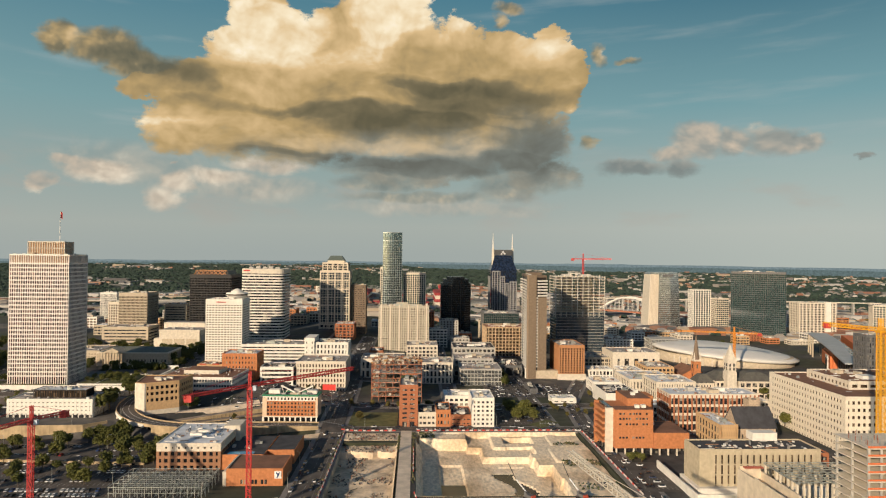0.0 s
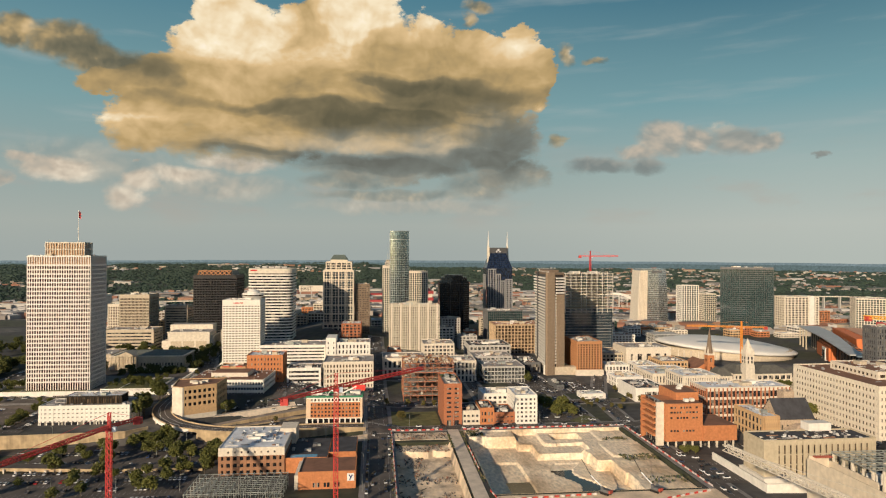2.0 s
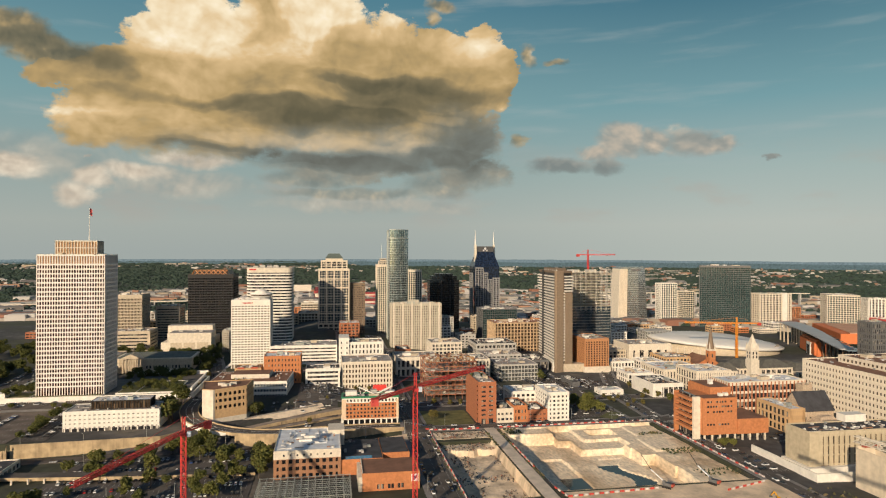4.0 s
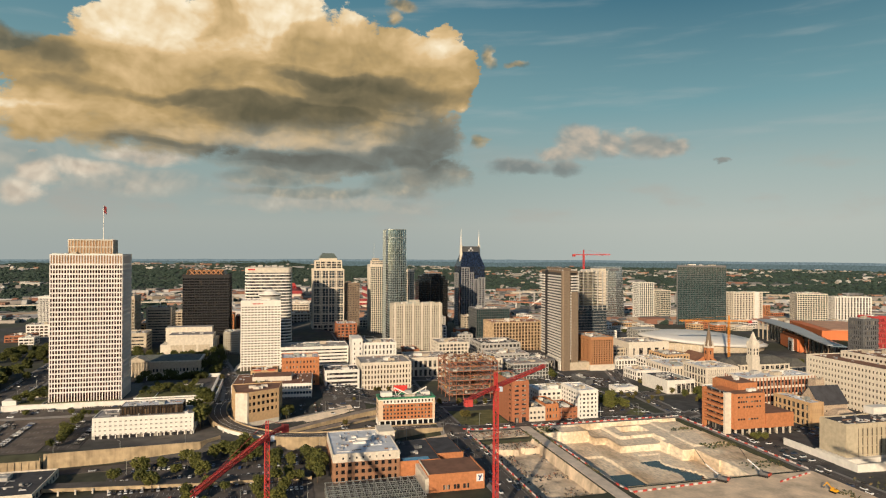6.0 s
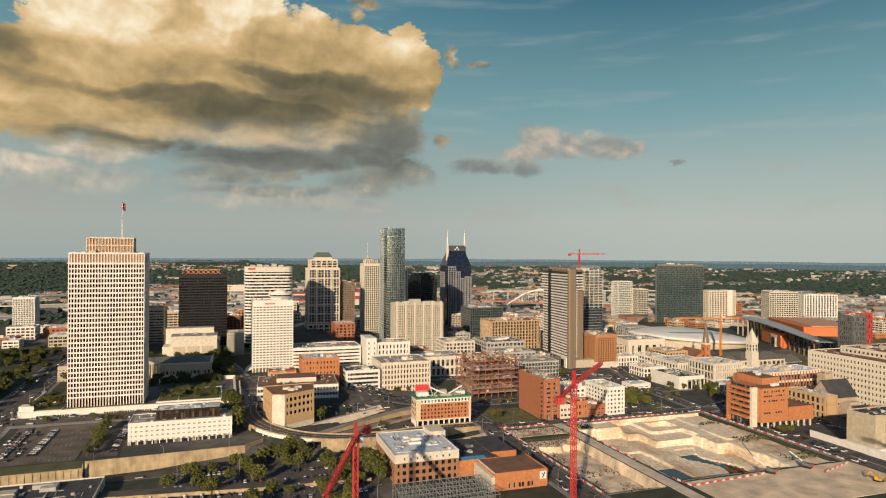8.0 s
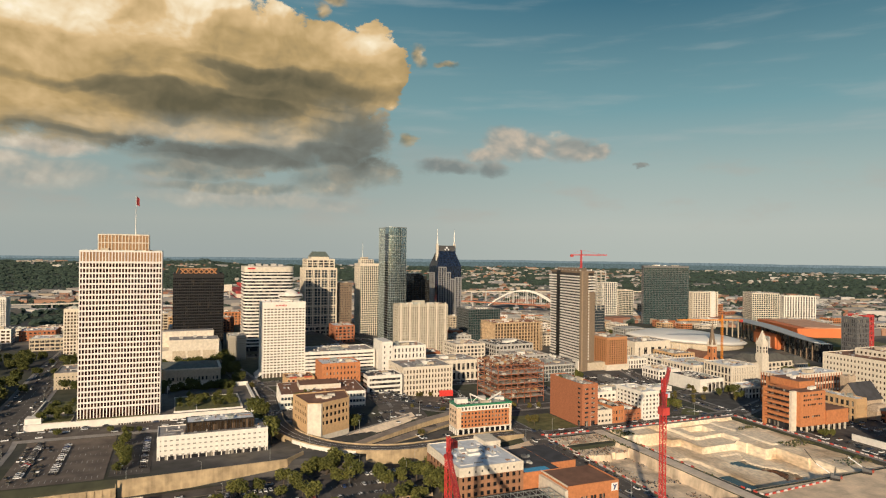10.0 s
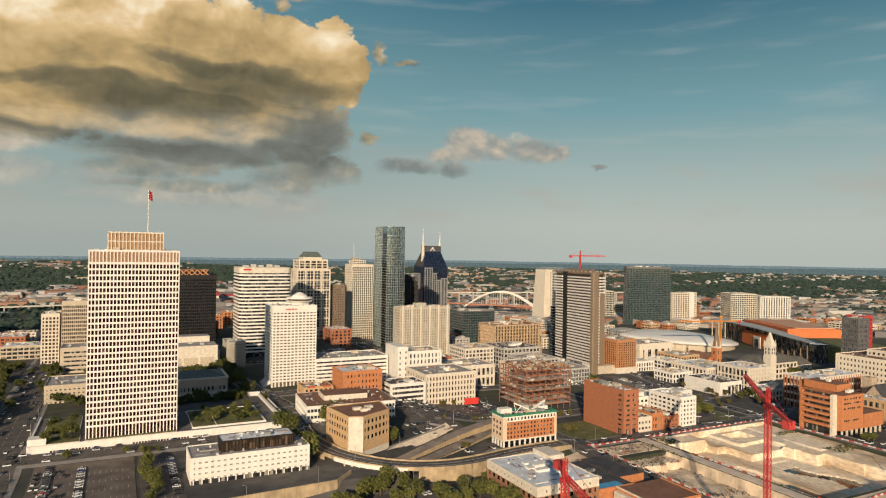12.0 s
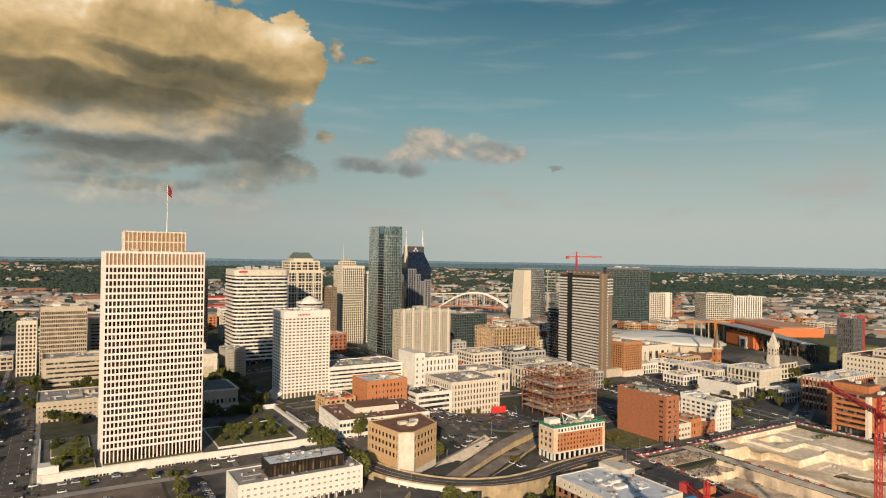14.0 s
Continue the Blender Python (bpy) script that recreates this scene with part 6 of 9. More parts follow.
# ---- streets, lots and the dug-out site ----
def ribbon(name, label, pts, width, material, off=0.3, category="road", zs=None, step=4.0, kind="structure", bank=0.0):
    """A strip of paving along a line of points, laid on the ground (or at the heights zs), tilted by bank."""
    line = []
    for i in range(len(pts) - 1):
        p, q = Vector(pts[i]), Vector(pts[i + 1])
        n = max(1, int((q - p).length / step))
        for k in range(n):
            f = k / n
            z = None if zs is None else zs[i] + (zs[i + 1] - zs[i]) * f
            line.append((p.lerp(q, f), z))
    line.append((Vector(pts[-1]), None if zs is None else zs[-1]))
    bm = bmesh.new()
    rows = []
    for i, (p, z) in enumerate(line):
        a, b = line[max(0, i - 1)][0], line[min(len(line) - 1, i + 1)][0]
        d = (b - a).normalized()
        s = Vector((d.y, -d.x)) * width / 2
        row = []
        for k in (-1, -0.5, 0, 0.5, 1):
            c = p + s * k
            row.append(bm.verts.new((c.x, c.y, (ground(c.x, c.y) if z is None else z) + off - k * bank / 2)))
        for k in (1, -1):
            c = p + s * k
            row.append(bm.verts.new((c.x, c.y, (ground(c.x, c.y) if z is None else z) + off - k * bank / 2 - 0.8)))
        rows.append(row)
    for r0, r1 in zip(rows, rows[1:]):
        for k in range(7):
            bm.faces.new((r0[k], r0[(k + 1) % 7], r1[(k + 1) % 7], r1[k]))
    bmesh.ops.recalc_face_normals(bm, faces=bm.faces[:])
    ob = new(name, mesh_of(name, bm, material))
    return tagged(ob, label, category, kind=kind)


STREETS = (
    ([(-65, 300), (-65, 520), (-68, 700), (-68, 1000)], 17), ([(-440, 603), (-300, 603), (-232, 600)], 13), ([(-60, 523.5), (60, 523.5), (150, 523), (230, 560), (330, 630)], 11),
    ([(142, 300), (142, 523), (150, 620), (200, 760), (230, 860)], 11), ([(-427, 430), (-427, 1400)], 25), ([(-236, 606), (-238, 660), (-258, 770), (-277, 850), (-280, 1100)], 14),
    ([(-160, 606), (-20, 604), (110, 604), (210, 610)], 13), ([(-250, 717), (-68, 717), (110, 712)], 12), ([(-258, 862), (0, 862), (250, 862)], 13),
    ([(36, 604), (34, 1000)], 12), ([(112, 530), (112, 1000)], 12), ([(205, 523), (300, 470), (330, 300)], 10), ([(-115, 717), (-115, 1000)], 10), ([(330, 640), (330, 1100)], 12),
)
for pts, w in STREETS:
    ribbon("road", "worn grey asphalt city street", pts, w, ASPHALT, 0.32)
    ribbon("pavement", "pale concrete pavement along a street", pts, w + 7, PAVING, 0.16, "pavement")
ribbon("road", "pale concrete site road between barriers", [(-6, 330), (-6, 518)], 8.5, mat("pale_site_concrete", (0.58, 0.49, 0.385), 0.9, 0.2, 0.15), 0.34)
for x in (-71.5, -65, -58.5):
    for y in np.arange(330, 515, 9):
        bm = bmesh.new()
        add_box(bm, -0.12, 0.12, -2.2 if x == -65 else -4.4, 2.2 if x == -65 else 4.4, 0, 0.03)
        ob = new("lane_mark", mesh_of("lane_mark", bm, mat("faded_lane_paint", (0.26, 0.25, 0.23), 0.85, 0.3, 0.5)))
        ob.matrix_basis = pose(x, y, ground(x, y) + 0.33)
        tagged(ob, "worn white painted lane mark on asphalt", "road marking", "lane marks on the avenue")


def lane_marks():
    bm = bmesh.new()
    for pts, w in STREETS:
        for p, q in zip(pts, pts[1:]):
            p, q = Vector(p), Vector(q)
            d = (q - p).normalized()
            s = Vector((d.y, -d.x))
            offs = [0] if w < 14 else [-w * 0.26, 0, w * 0.26]
            for o in offs:
                for l in np.arange(4, (q - p).length - 4, 8.5):
                    c = p + d * l + s * o
                    if c.y < 520 and abs(c.x + 65) < 12:
                        continue
                    e2 = c + d * 4
                    z0, z1 = ground(c.x, c.y) + 0.40, ground(e2.x, e2.y) + 0.40
                    k = s * 0.11
                    bm.faces.new([bm.verts.new(v) for v in ((c.x - k.x, c.y - k.y, z0), (c.x + k.x, c.y + k.y, z0), (e2.x + k.x, e2.y + k.y, z1), (e2.x - k.x, e2.y - k.y, z1))])
            for end in (p + d * 10, q - d * 10):
                for i in range(int(w / 1.4)):
                    c = end + s * (-w / 2 + 0.9 + i * 1.4)
                    k, m2 = s * 0.35, d * 1.6
                    z = ground(c.x, c.y) + 0.40
                    bm.faces.new([bm.verts.new((v.x, v.y, z)) for v in (c - k - m2, c + k - m2, c + k + m2, c - k + m2)])
    for x0, x1, y0, y1 in LOTS:
        for y in np.arange(y0 + 6, y1 - 4, 15.5):
            for x in np.arange(x0 + 3, x1 - 2, 2.9):
                z = ground(x, y) + 0.31
                bm.faces.new([bm.verts.new(v) for v in ((x - 0.09, y - 2.4, z), (x + 0.09, y - 2.4, z), (x + 0.09, y + 2.4, z), (x - 0.09, y + 2.4, z))])
    bmesh.ops.recalc_face_normals(bm, faces=bm.faces[:])
    tagged(new("road_markings", mesh_of("road_markings", bm, mat("worn_road_paint", (0.42, 0.41, 0.38), 0.8, 0.35, 0.4))), "worn white lane dashes, crossings and stall lines", "road marking", kind="stuff")


# parking lots
LOTS = ((-300, -178, 300, 440), (-300, -235, 452, 478), (-232, -176, 446, 486), (-405, -352, 505, 592), (-350, -328, 508, 592), (-160, -72, 612, 658), (70, 106, 535, 598),
        (74, 160, 640, 705), (144, 168, 384, 440), (-162, -125, 560, 600), (200, 330, 400, 470))
for x0, x1, y0, y1 in LOTS:
    pale = (x0, y0) in ((-405, 505), (-160, 612))
    ribbon("parking_lot", "worn pale asphalt parking lot" if pale else "dark asphalt parking lot with worn patches", [((x0 + x1) / 2, y0), ((x0 + x1) / 2, y1)], x1 - x0, mat("worn_pale_asphalt", (0.13, 0.105, 0.085), 0.95, 0.3, 0.1) if pale else ASPHALT, 0.24, "parking lot")
lane_marks()
ribbon("lawn", "patch of dry mown grass", [(-34, 531), (-34, 578)], 40, GRASS, 0.25, "lawn")
ribbon("lawn", "patch of dry mown grass", [(100, 531), (118, 548)], 14, GRASS, 0.36, "lawn")
ribbon("verge", "dirt verge with dry scrub", [(-120, 490), (-60, 505)], 14, DIRT, 0.26, "verge")
ribbon("verge", "bare dirt work yard", [(3, 350), (140, 350)], 50, DIRT, 0.28, "verge")


def site_soil():
    """Pale cut rock, brown spoil and damp grey patches."""
    m, nt, b, link = nodes_of("site_soil")
    geo = nt.nodes.new("ShaderNodeNewGeometry")
    n1, n2 = nt.nodes.new("ShaderNodeTexNoise"), nt.nodes.new("ShaderNodeTexNoise")
    n1.inputs["Scale"].default_value, n1.inputs["Detail"].default_value = 0.035, 7
    n2.inputs["Scale"].default_value, n2.inputs["Detail"].default_value = 0.5, 6
    mp = nt.nodes.new("ShaderNodeMapping")
    mp.inputs["Scale"].default_value = (1.0, 0.45, 1.0)
    link(geo.outputs["Position"], mp.inputs[0]), link(mp.outputs[0], n1.inputs["Vector"]), link(mp.outputs[0], n2.inputs["Vector"])
    cr = nt.nodes.new("ShaderNodeValToRGB")
    e = cr.color_ramp.elements
    e[0].position, e[0].color = 0.33, (0.48, 0.35, 0.215, 1)
    e[1].position, e[1].color = 0.68, (0.84, 0.72, 0.53, 1)
    for p, c in ((0.42, (0.70, 0.54, 0.36)), (0.5, (0.84, 0.69, 0.49)), (0.57, (0.78, 0.66, 0.49))):
        k = e.new(p)
        k.color = (*c, 1)
    link(n1.outputs[0], cr.inputs[0])
    mr = nt.nodes.new("ShaderNodeMapRange")
    mr.inputs[1].default_value, mr.inputs[2].default_value, mr.inputs[3].default_value, mr.inputs[4].default_value = 0.3, 0.7, 0.72, 1.2
    link(n2.outputs[0], mr.inputs[0])
    vm = nt.nodes.new("ShaderNodeVectorMath")
    vm.operation = "SCALE"
    link(cr.outputs[0], vm.inputs[0]), link(mr.outputs[0], vm.inputs["Scale"])
    link(vm.outputs[0], b.inputs["Base Color"])
    bp = nt.nodes.new("ShaderNodeBump")
    bp.inputs["Strength"].default_value, bp.inputs["Distance"].default_value = 0.7, 0.5
    link(n2.outputs[0], bp.inputs["Height"]), link(bp.outputs[0], b.inputs["Normal"])
    b.inputs["Roughness"].default_value = 0.95
    return m


def excavation():
    x0, x1, y0, y1 = 1.5, 131, 378, 515
    xs2, ys2 = np.arange(x0, x1 + 0.1, 1.6), np.arange(y0, y1 + 0.1, 1.6)

    def level(x, y):
        n = noise.noise((x * 0.09, y * 0.09, 0.3))
        w = noise.noise((x * 0.05, y * 0.05, 5.3)) * 3
        z = -6.2 + 0.5 * n
        if y > 498 + w * 0.3 and 4 < x < 40:
            z = 2.2
        elif y > 488 + w * 0.5 and 40 <= x < 60:
            z = -1.5 + 0.4 * n
        elif y > 484 + w and 60 <= x < 104:
            z = 0.2 + 0.6 * n - (3.5 if 70 < x < 92 and 494 < y < 508 else 0)
        elif y > 466 + w and 50 <= x < 88:
            z = -1.8 + 0.5 * n
        elif x > 96 + w * 1.2 or (x > 84 + w and y > 440):
            z = 1.0 + 0.7 * n
        if x > 100 and 446 < y < 478:
            z = 1.9
        if 18 < x < 34 and 398 < y < 462:
            z = -7.6
        if 60 + 6 * math.sin(y * 0.11) < x < 74 + 6 * math.sin(y * 0.11 + 0.6) and 402 < y < 458:
            z = -7.6 if y < 445 else -6.9
        if x < 6 + w * 0.4 and y < 496:
            z = max(z, 1.4 - max(0, x - 2) * 1.2)
        if y < 384 + w * 0.4:
            z = max(z, 1.5 - max(0, y - 380) * 1.2)
        e = min(x - x0, x1 - x, y - y0, y1 - y)
        if e < 1.0:
            z = ground(x, y) + 0.1
        return z + 0.12 * noise.noise((x * 0.6, y * 0.6, 1.0))
    vs = [(x, y, level(x, y)) for y in ys2 for x in xs2]
    n = len(xs2)
    fs = [(j * n + i, j * n + i + 1, (j + 1) * n + i + 1, (j + 1) * n + i) for j in range(len(ys2) - 1) for i in range(n - 1)]
    me = bpy.data.meshes.new("excavation")
    me.from_pydata(vs, [], fs)
    me.materials.append(site_soil())
    tagged(new("excavation", me), "dug-out building site of pale cut rock and dirt terraces", "excavation", kind="structure")
    water = mat("murky_pool_water", (0.05, 0.055, 0.05), 0.06, 0.2, 0.2)
    for wx0, wx1, wy0, wy1 in ((16, 36, 397, 424), (50, 84, 401, 446)):
        bm = bmesh.new()
        add_box(bm, wx0, wx1, wy0, wy1, -7.7, -7.05)
        tagged(new("water", mesh_of("water", bm, water)), "still murky pool in the excavation", "water", kind="structure")


excavation()


def low_site():
    x0, x1, y0, y1 = -55, -11, 372, 512
    xs2, ys2 = np.arange(x0, x1 + 0.1, 1.6), np.arange(y0, y1 + 0.1, 1.6)

    def level(x, y):
        n = noise.noise((x * 0.12, y * 0.12, 9.3))
        z = -3.6 + 0.6 * n if y < 470 + 4 * n else 0.6 + 0.4 * n
        if y > 492:
            z = 3.25 + 0.12 * n
        if min(x - x0, x1 - x, y - y0, y1 - y) < 1.2:
            z = ground(x, y) + 0.08
        return z + 0.25 * noise.noise((x * 0.7, y * 0.7, 1.0))
    vs = [(x, y, level(x, y)) for y in ys2 for x in xs2]
    n = len(xs2)
    fs = [(j * n + i, j * n + i + 1, (j + 1) * n + i + 1, (j + 1) * n + i) for j in range(len(ys2) - 1) for i in range(n - 1)]
    me = bpy.data.meshes.new("sunken_yard")
    me.from_pydata(vs, [], fs)
    me.materials.append(mat("pale_dirt", (0.60, 0.48, 0.34), 0.95, 0.45, 0.09, bump=0.5))
    tagged(new("sunken_yard", me), "sunken demolition yard of pale dirt", "yard", kind="structure")
    rnd = random.Random(11)
    bm = bmesh.new()
    for k in range(900):
        x, y = rnd.uniform(x0 + 3, x1 - 3), rnd.uniform(y0 + 3, 508)
        if noise.noise((x * 0.06, y * 0.06, 2.0)) < -0.02 and y < 470:
            continue
        s = rnd.uniform(0.2, 1.1)
        z = level(x, y)
        g = rnd.uniform(0, 3.1)
        add_beam(bm, (x - s * math.cos(g), y - s * math.sin(g), z + rnd.uniform(0, 0.3)), (x + s * math.cos(g), y + s * math.sin(g), z + rnd.uniform(0.1, 0.9)), rnd.uniform(0.2, 0.7))
    tagged(new("rubble", mesh_of("rubble", bm, island("rubble_bits", ((0.05, 0.05, 0.05), (0.2, 0.17, 0.14), (0.42, 0.38, 0.33), (0.12, 0.09, 0.06), (0.30, 0.14, 0.08))))), "loose demolition rubble and timber on pale dirt", "rubble", kind="stuff")


low_site()


def barriers():
    red, white = mat("red_plastic", (0.52, 0.07, 0.05), 0.5), mat("white_plastic", (0.62, 0.55, 0.50), 0.5)
    made = []
    for m in (red, white):
        bm = bmesh.new()
        add_box(bm, -1.4, 1.4, -0.35, 0.35, 0, 0.35, 0.8)
        add_box(bm, -1.35, 1.35, -0.15, 0.15, 0.35, 1.0, 0.95)
        made.append(mesh_of("barrier", bm, m))
    k = 0
    for p, q, red_share in (((-58, 517), (-14, 517), 2), ((2, 517), (133, 518.5), 2), ((135.5, 516), (136.5, 378), 3), ((-54.8, 372), (-54.8, 515), 3), ((0, 420), (0, 472), 3), ((3, 368), (62, 372), 2), ((100, 362), (132, 372), 2), ((0.5, 384), (3, 368), 2)):
        p, q = Vector(p), Vector(q)
        n = int((q - p).length / 3.25)
        g = math.degrees(math.atan2(q.y - p.y, q.x - p.x))
        for i in range(n):
            c = p.lerp(q, (i + 0.5) / n)
            ob = new("barrier", made[0 if i % red_share == 0 else 1])
            z = ground(c.x, c.y) + 0.3
            ob.matrix_basis = pose(c.x, c.y, z, 0, 0, g + 2 * math.sin(k * 2.3))
            tagged(ob, ("red" if i % red_share == 0 else "white") + " plastic road barrier along the site edge", "barrier", "barriers round the site")
            k += 1


barriers()


# ---- machines and scrub on the site ----
def mobile_crane(x, y, rz, label):
    root = thing("mobile_crane", label, "crane", (x, y, ground(x, y) + 0.3), rz)
    red = mat("machine_red", (0.45, 0.08, 0.05), 0.5)
    wh = mat("machine_white", (0.72, 0.72, 0.70), 0.5)
    for s in (-1.5, 1.5):
        link_part("track", box_mesh("track", 1.0, 5.5, 1.2, BLACK), root, (s, 0, 0))
    bm = bmesh.new()
    add_box(bm, -1.6, 1.6, -3.0, 2.4, 1.25, 3.0), add_box(bm, -1.5, -0.2, 0.8, 2.5, 3.0, 4.1)
    part("house", bm, DARKGREY, root)
    bm = bmesh.new()
    add_beam(bm, (0.4, 1.0, 2.6), (0.4, 10.5, 8.5), 0.45, 0.55)
    part("boom", bm, wh, root, "white telescopic boom")
    bm = bmesh.new()
    add_beam(bm, (0.4, 10.5, 8.5), (0.4, 17.0, 16.5), 0.3)
    part("fly_jib", bm, BLACK, root)
    link_part("counterweight", box_mesh("counterweight", 3.2, 1.2, 1.6, red), root, (0, -3.3, 1.4))


mobile_crane(67, 372, 38, "small white crawler crane beside the pit")
mobile_crane(98, 373, 30, "small white crawler crane with a raised boom")


def digger(x, y, z, rz):
    root = thing("excavator", "yellow tracked excavator on bare dirt", "excavator", (x, y, z), rz)
    for s in (-1.2, 1.2):
        link_part("track", box_mesh("track", 0.7, 4.0, 0.9, BLACK), root, (s, 0, 0))
    bm = bmesh.new()
    add_box(bm, -1.3, 1.3, -2.0, 1.4, 0.95, 2.2), add_box(bm, -1.2, -0.1, -0.2, 1.3, 2.2, 3.2)
    part("house", bm, YELLOW, root)
    bm = bmesh.new()
    add_beam(bm, (0.3, 1.2, 1.6), (0.3, 4.5, 4.6), 0.5), add_beam(bm, (0.3, 4.5, 4.6), (0.3, 6.8, 1.6), 0.4)
    part("boom", bm, YELLOW, root)
    bm = bmesh.new()
    add_box(bm, -0.4, 1.0, 6.3, 7.4, 0.7, 1.7, 0.8)
    part("bucket", bm, DARKGREY, root)


digger(118, 340, ground(118, 340) + 0.35, 10)


def scrub():
    rnd = random.Random(3)
    bm = bmesh.new()
    for x0, x1, y0, y1, n in ((102, 128, 432, 444, 70), (4, 16, 499, 513, 60), (104, 124, 480, 486, 30), (-1, 1.2, 400, 515, 80), (-57, -55, 380, 512, 70), (100, 130, 388, 400, 40), (-12, -10, 470, 510, 30), (120, 130, 330, 346, 50), (146, 170, 330, 360, 40)):
        for i in range(n):
            x, y, s = rnd.uniform(x0, x1), rnd.uniform(y0, y1), rnd.uniform(0.5, 1.3)
            z = max(ground(x, y), 2.0) + 0.1
            top = bm.verts.new((x, y, z + s))
            ring = [bm.verts.new((x + s * rnd.uniform(0.6, 1.2) * math.cos(k * 1.257), y + s * rnd.uniform(0.6, 1.2) * math.sin(k * 1.257), z - 0.2)) for k in range(5)]
            for k in range(5):
                bm.faces.new((ring[k], ring[(k + 1) % 5], top))
    tagged(new("scrub", mesh_of("scrub", bm, island("scrub_leaves", ((0.06, 0.065, 0.02), (0.10, 0.09, 0.03), (0.04, 0.05, 0.018), (0.14, 0.11, 0.05))))), "dry low scrub along the site edges", "scrub", kind="stuff")


scrub()


# ---- curved ramp, retaining walls ----
def curved_ramp():
    pts = [(-244, 612), (-246, 585), (-243, 560), (-235, 538), (-220, 519), (-200, 507), (-176, 502), (-150, 505), (-124, 512), (-98, 517), (-74, 520)]
    zs = [15.2, 15.0, 14.8, 14.2, 13.2, 12.2, 11.3, 10.4, 9.4, 8.3, 7.0]
    root = thing("ramp", "curved concrete road ramp on tan retaining walls", "ramp", (0, 0, 0), kind="structure")
    n = 8
    line = []
    for i in range(len(pts) - 1):
        p0, p1, p2, p3 = (Vector((*pts[min(max(j, 0), len(pts) - 1)], zs[min(max(j, 0), len(pts) - 1)])) for j in (i - 1, i, i + 1, i + 2))
        for k in range(n):
            f = k / n
            line.append(0.5 * ((2 * p1) + (p2 - p0) * f + (2 * p0 - 5 * p1 + 4 * p2 - p3) * f * f + (3 * p1 - p0 - 3 * p2 + p3) * f ** 3))
    sides = []
    for i, c in enumerate(line):
        d = (line[min(i + 1, len(line) - 1)] - line[max(i - 1, 0)])
        d = Vector((d.x, d.y, 0)).normalized()
        sides.append(Vector((d.y, -d.x, 0)))

    def sweep(nm, prof, m, i0=0, i1=None, label=""):
        bm = bmesh.new()
        rows = [[bm.verts.new(c + s * o + Vector((0, 0, z if z > -50 else -c.z + ground(c.x + s.x * o, c.y + s.y * o) - 1.0))) for o, z in prof] for c, s in list(zip(line, sides))[i0:i1]]
        q = len(prof)
        for r0, r1 in zip(rows, rows[1:]):
            for k in range(q):
                bm.faces.new((r0[k], r0[(k + 1) % q], r1[(k + 1) % q], r1[k]))
        bm.faces.new(rows[0]), bm.faces.new(rows[-1][::-1])
        bmesh.ops.recalc_face_normals(bm, faces=bm.faces[:])
        part(nm, bm, m, root, label)
    sweep("deck", [(-6.6, 0), (6.6, 0), (6.6, -1.2), (-6.6, -1.2)], ASPHALT)
    for o in (-6.9, 6.9):
        sweep("parapet", [(o - 0.28, 1.0), (o + 0.28, 1.0), (o + 0.3, -1.3), (o - 0.3, -1.3)], WALLCONC)
    for o in (-2.2, 2.2):
        sweep("lane_mark", [(o - 0.1, 0.03), (o + 0.1, 0.03), (o + 0.1, -0.05), (o - 0.1, -0.05)], PAINT_W)
    sweep("retaining_wall", [(6.2, -1.25), (6.75, -1.25), (6.75, -99), (6.2, -99)], WALLCONC, 41, None, "stained tan concrete retaining wall")
    sweep("retaining_wall", [(6.2, -1.25), (6.75, -1.25), (6.75, -99), (6.2, -99)], WALLCONC, 0, 22, "stained tan concrete retaining wall")
    sweep("bridge_beam", [(7.25, 0.3), (7.7, 0.3), (7.7, -2.0), (7.25, -2.0)], WHITE, 24, 40, "white steel bridge beam")
    for i in (24, 27, 30, 33, 36, 39):
        for o in (-4, 0, 4):
            c = line[i] + sides[i] * o
            zb = ground(c.x, c.y) - 1
            link_part("bridge_pier", box_mesh("bridge_pier", 1.1, 1.1, round(c.z - 1.2 - zb, 0), GREY), root, (c.x, c.y, c.z - 1.21 - round(c.z - 1.2 - zb, 0)))


curved_ramp()


def wall_line(label, pts, z_top, z_bot, thick=0.9, m=None, ribs=0):
    root = thing("retaining_wall", label, "retaining wall", (0, 0, 0), kind="structure")
    for (p, q), (a, b), (c, d) in zip(zip(pts, pts[1:]), zip(z_top, z_top[1:]), zip(z_bot, z_bot[1:])):
        bm = bmesh.new()
        p, q = Vector(p), Vector(q)
        s = Vector(((q - p).y, -(q - p).x)).normalized() * thick / 2
        lo = [bm.verts.new((*(v + o), z)) for v, z in ((p, c), (q, d)) for o in (s, -s)]
        hi = [bm.verts.new((*(v + o), z)) for v, z in ((p, a), (q, b)) for o in (s, -s)]
        for f in ((lo[0], lo[2], hi[2], hi[0]), (lo[3], lo[1], hi[1], hi[3]), (hi[0], hi[2], hi[3], hi[1]), (lo[1], lo[0], hi[0], hi[1]), (lo[2], lo[3], hi[3], hi[2])):
            bm.faces.new(f)
        bmesh.ops.recalc_face_normals(bm, faces=bm.faces[:])
        part("wall_panel", bm, m or WALLCONC, root)
        if ribs:
            k = int((q - p).length / ribs)
            for i in range(k):
                c3 = p.lerp(q, (i + 0.5) / k)
                zt, zb2 = a + (b - a) * i / k, c + (d - c) * i / k
                link_part("rib", box_mesh("rib", 0.5, 0.5, round(zt - zb2, 0), m or WALLCONC), root, (c3.x + s.x * 1.35, c3.y + s.y * 1.35, zt - round(zt - zb2, 0) - 0.4))


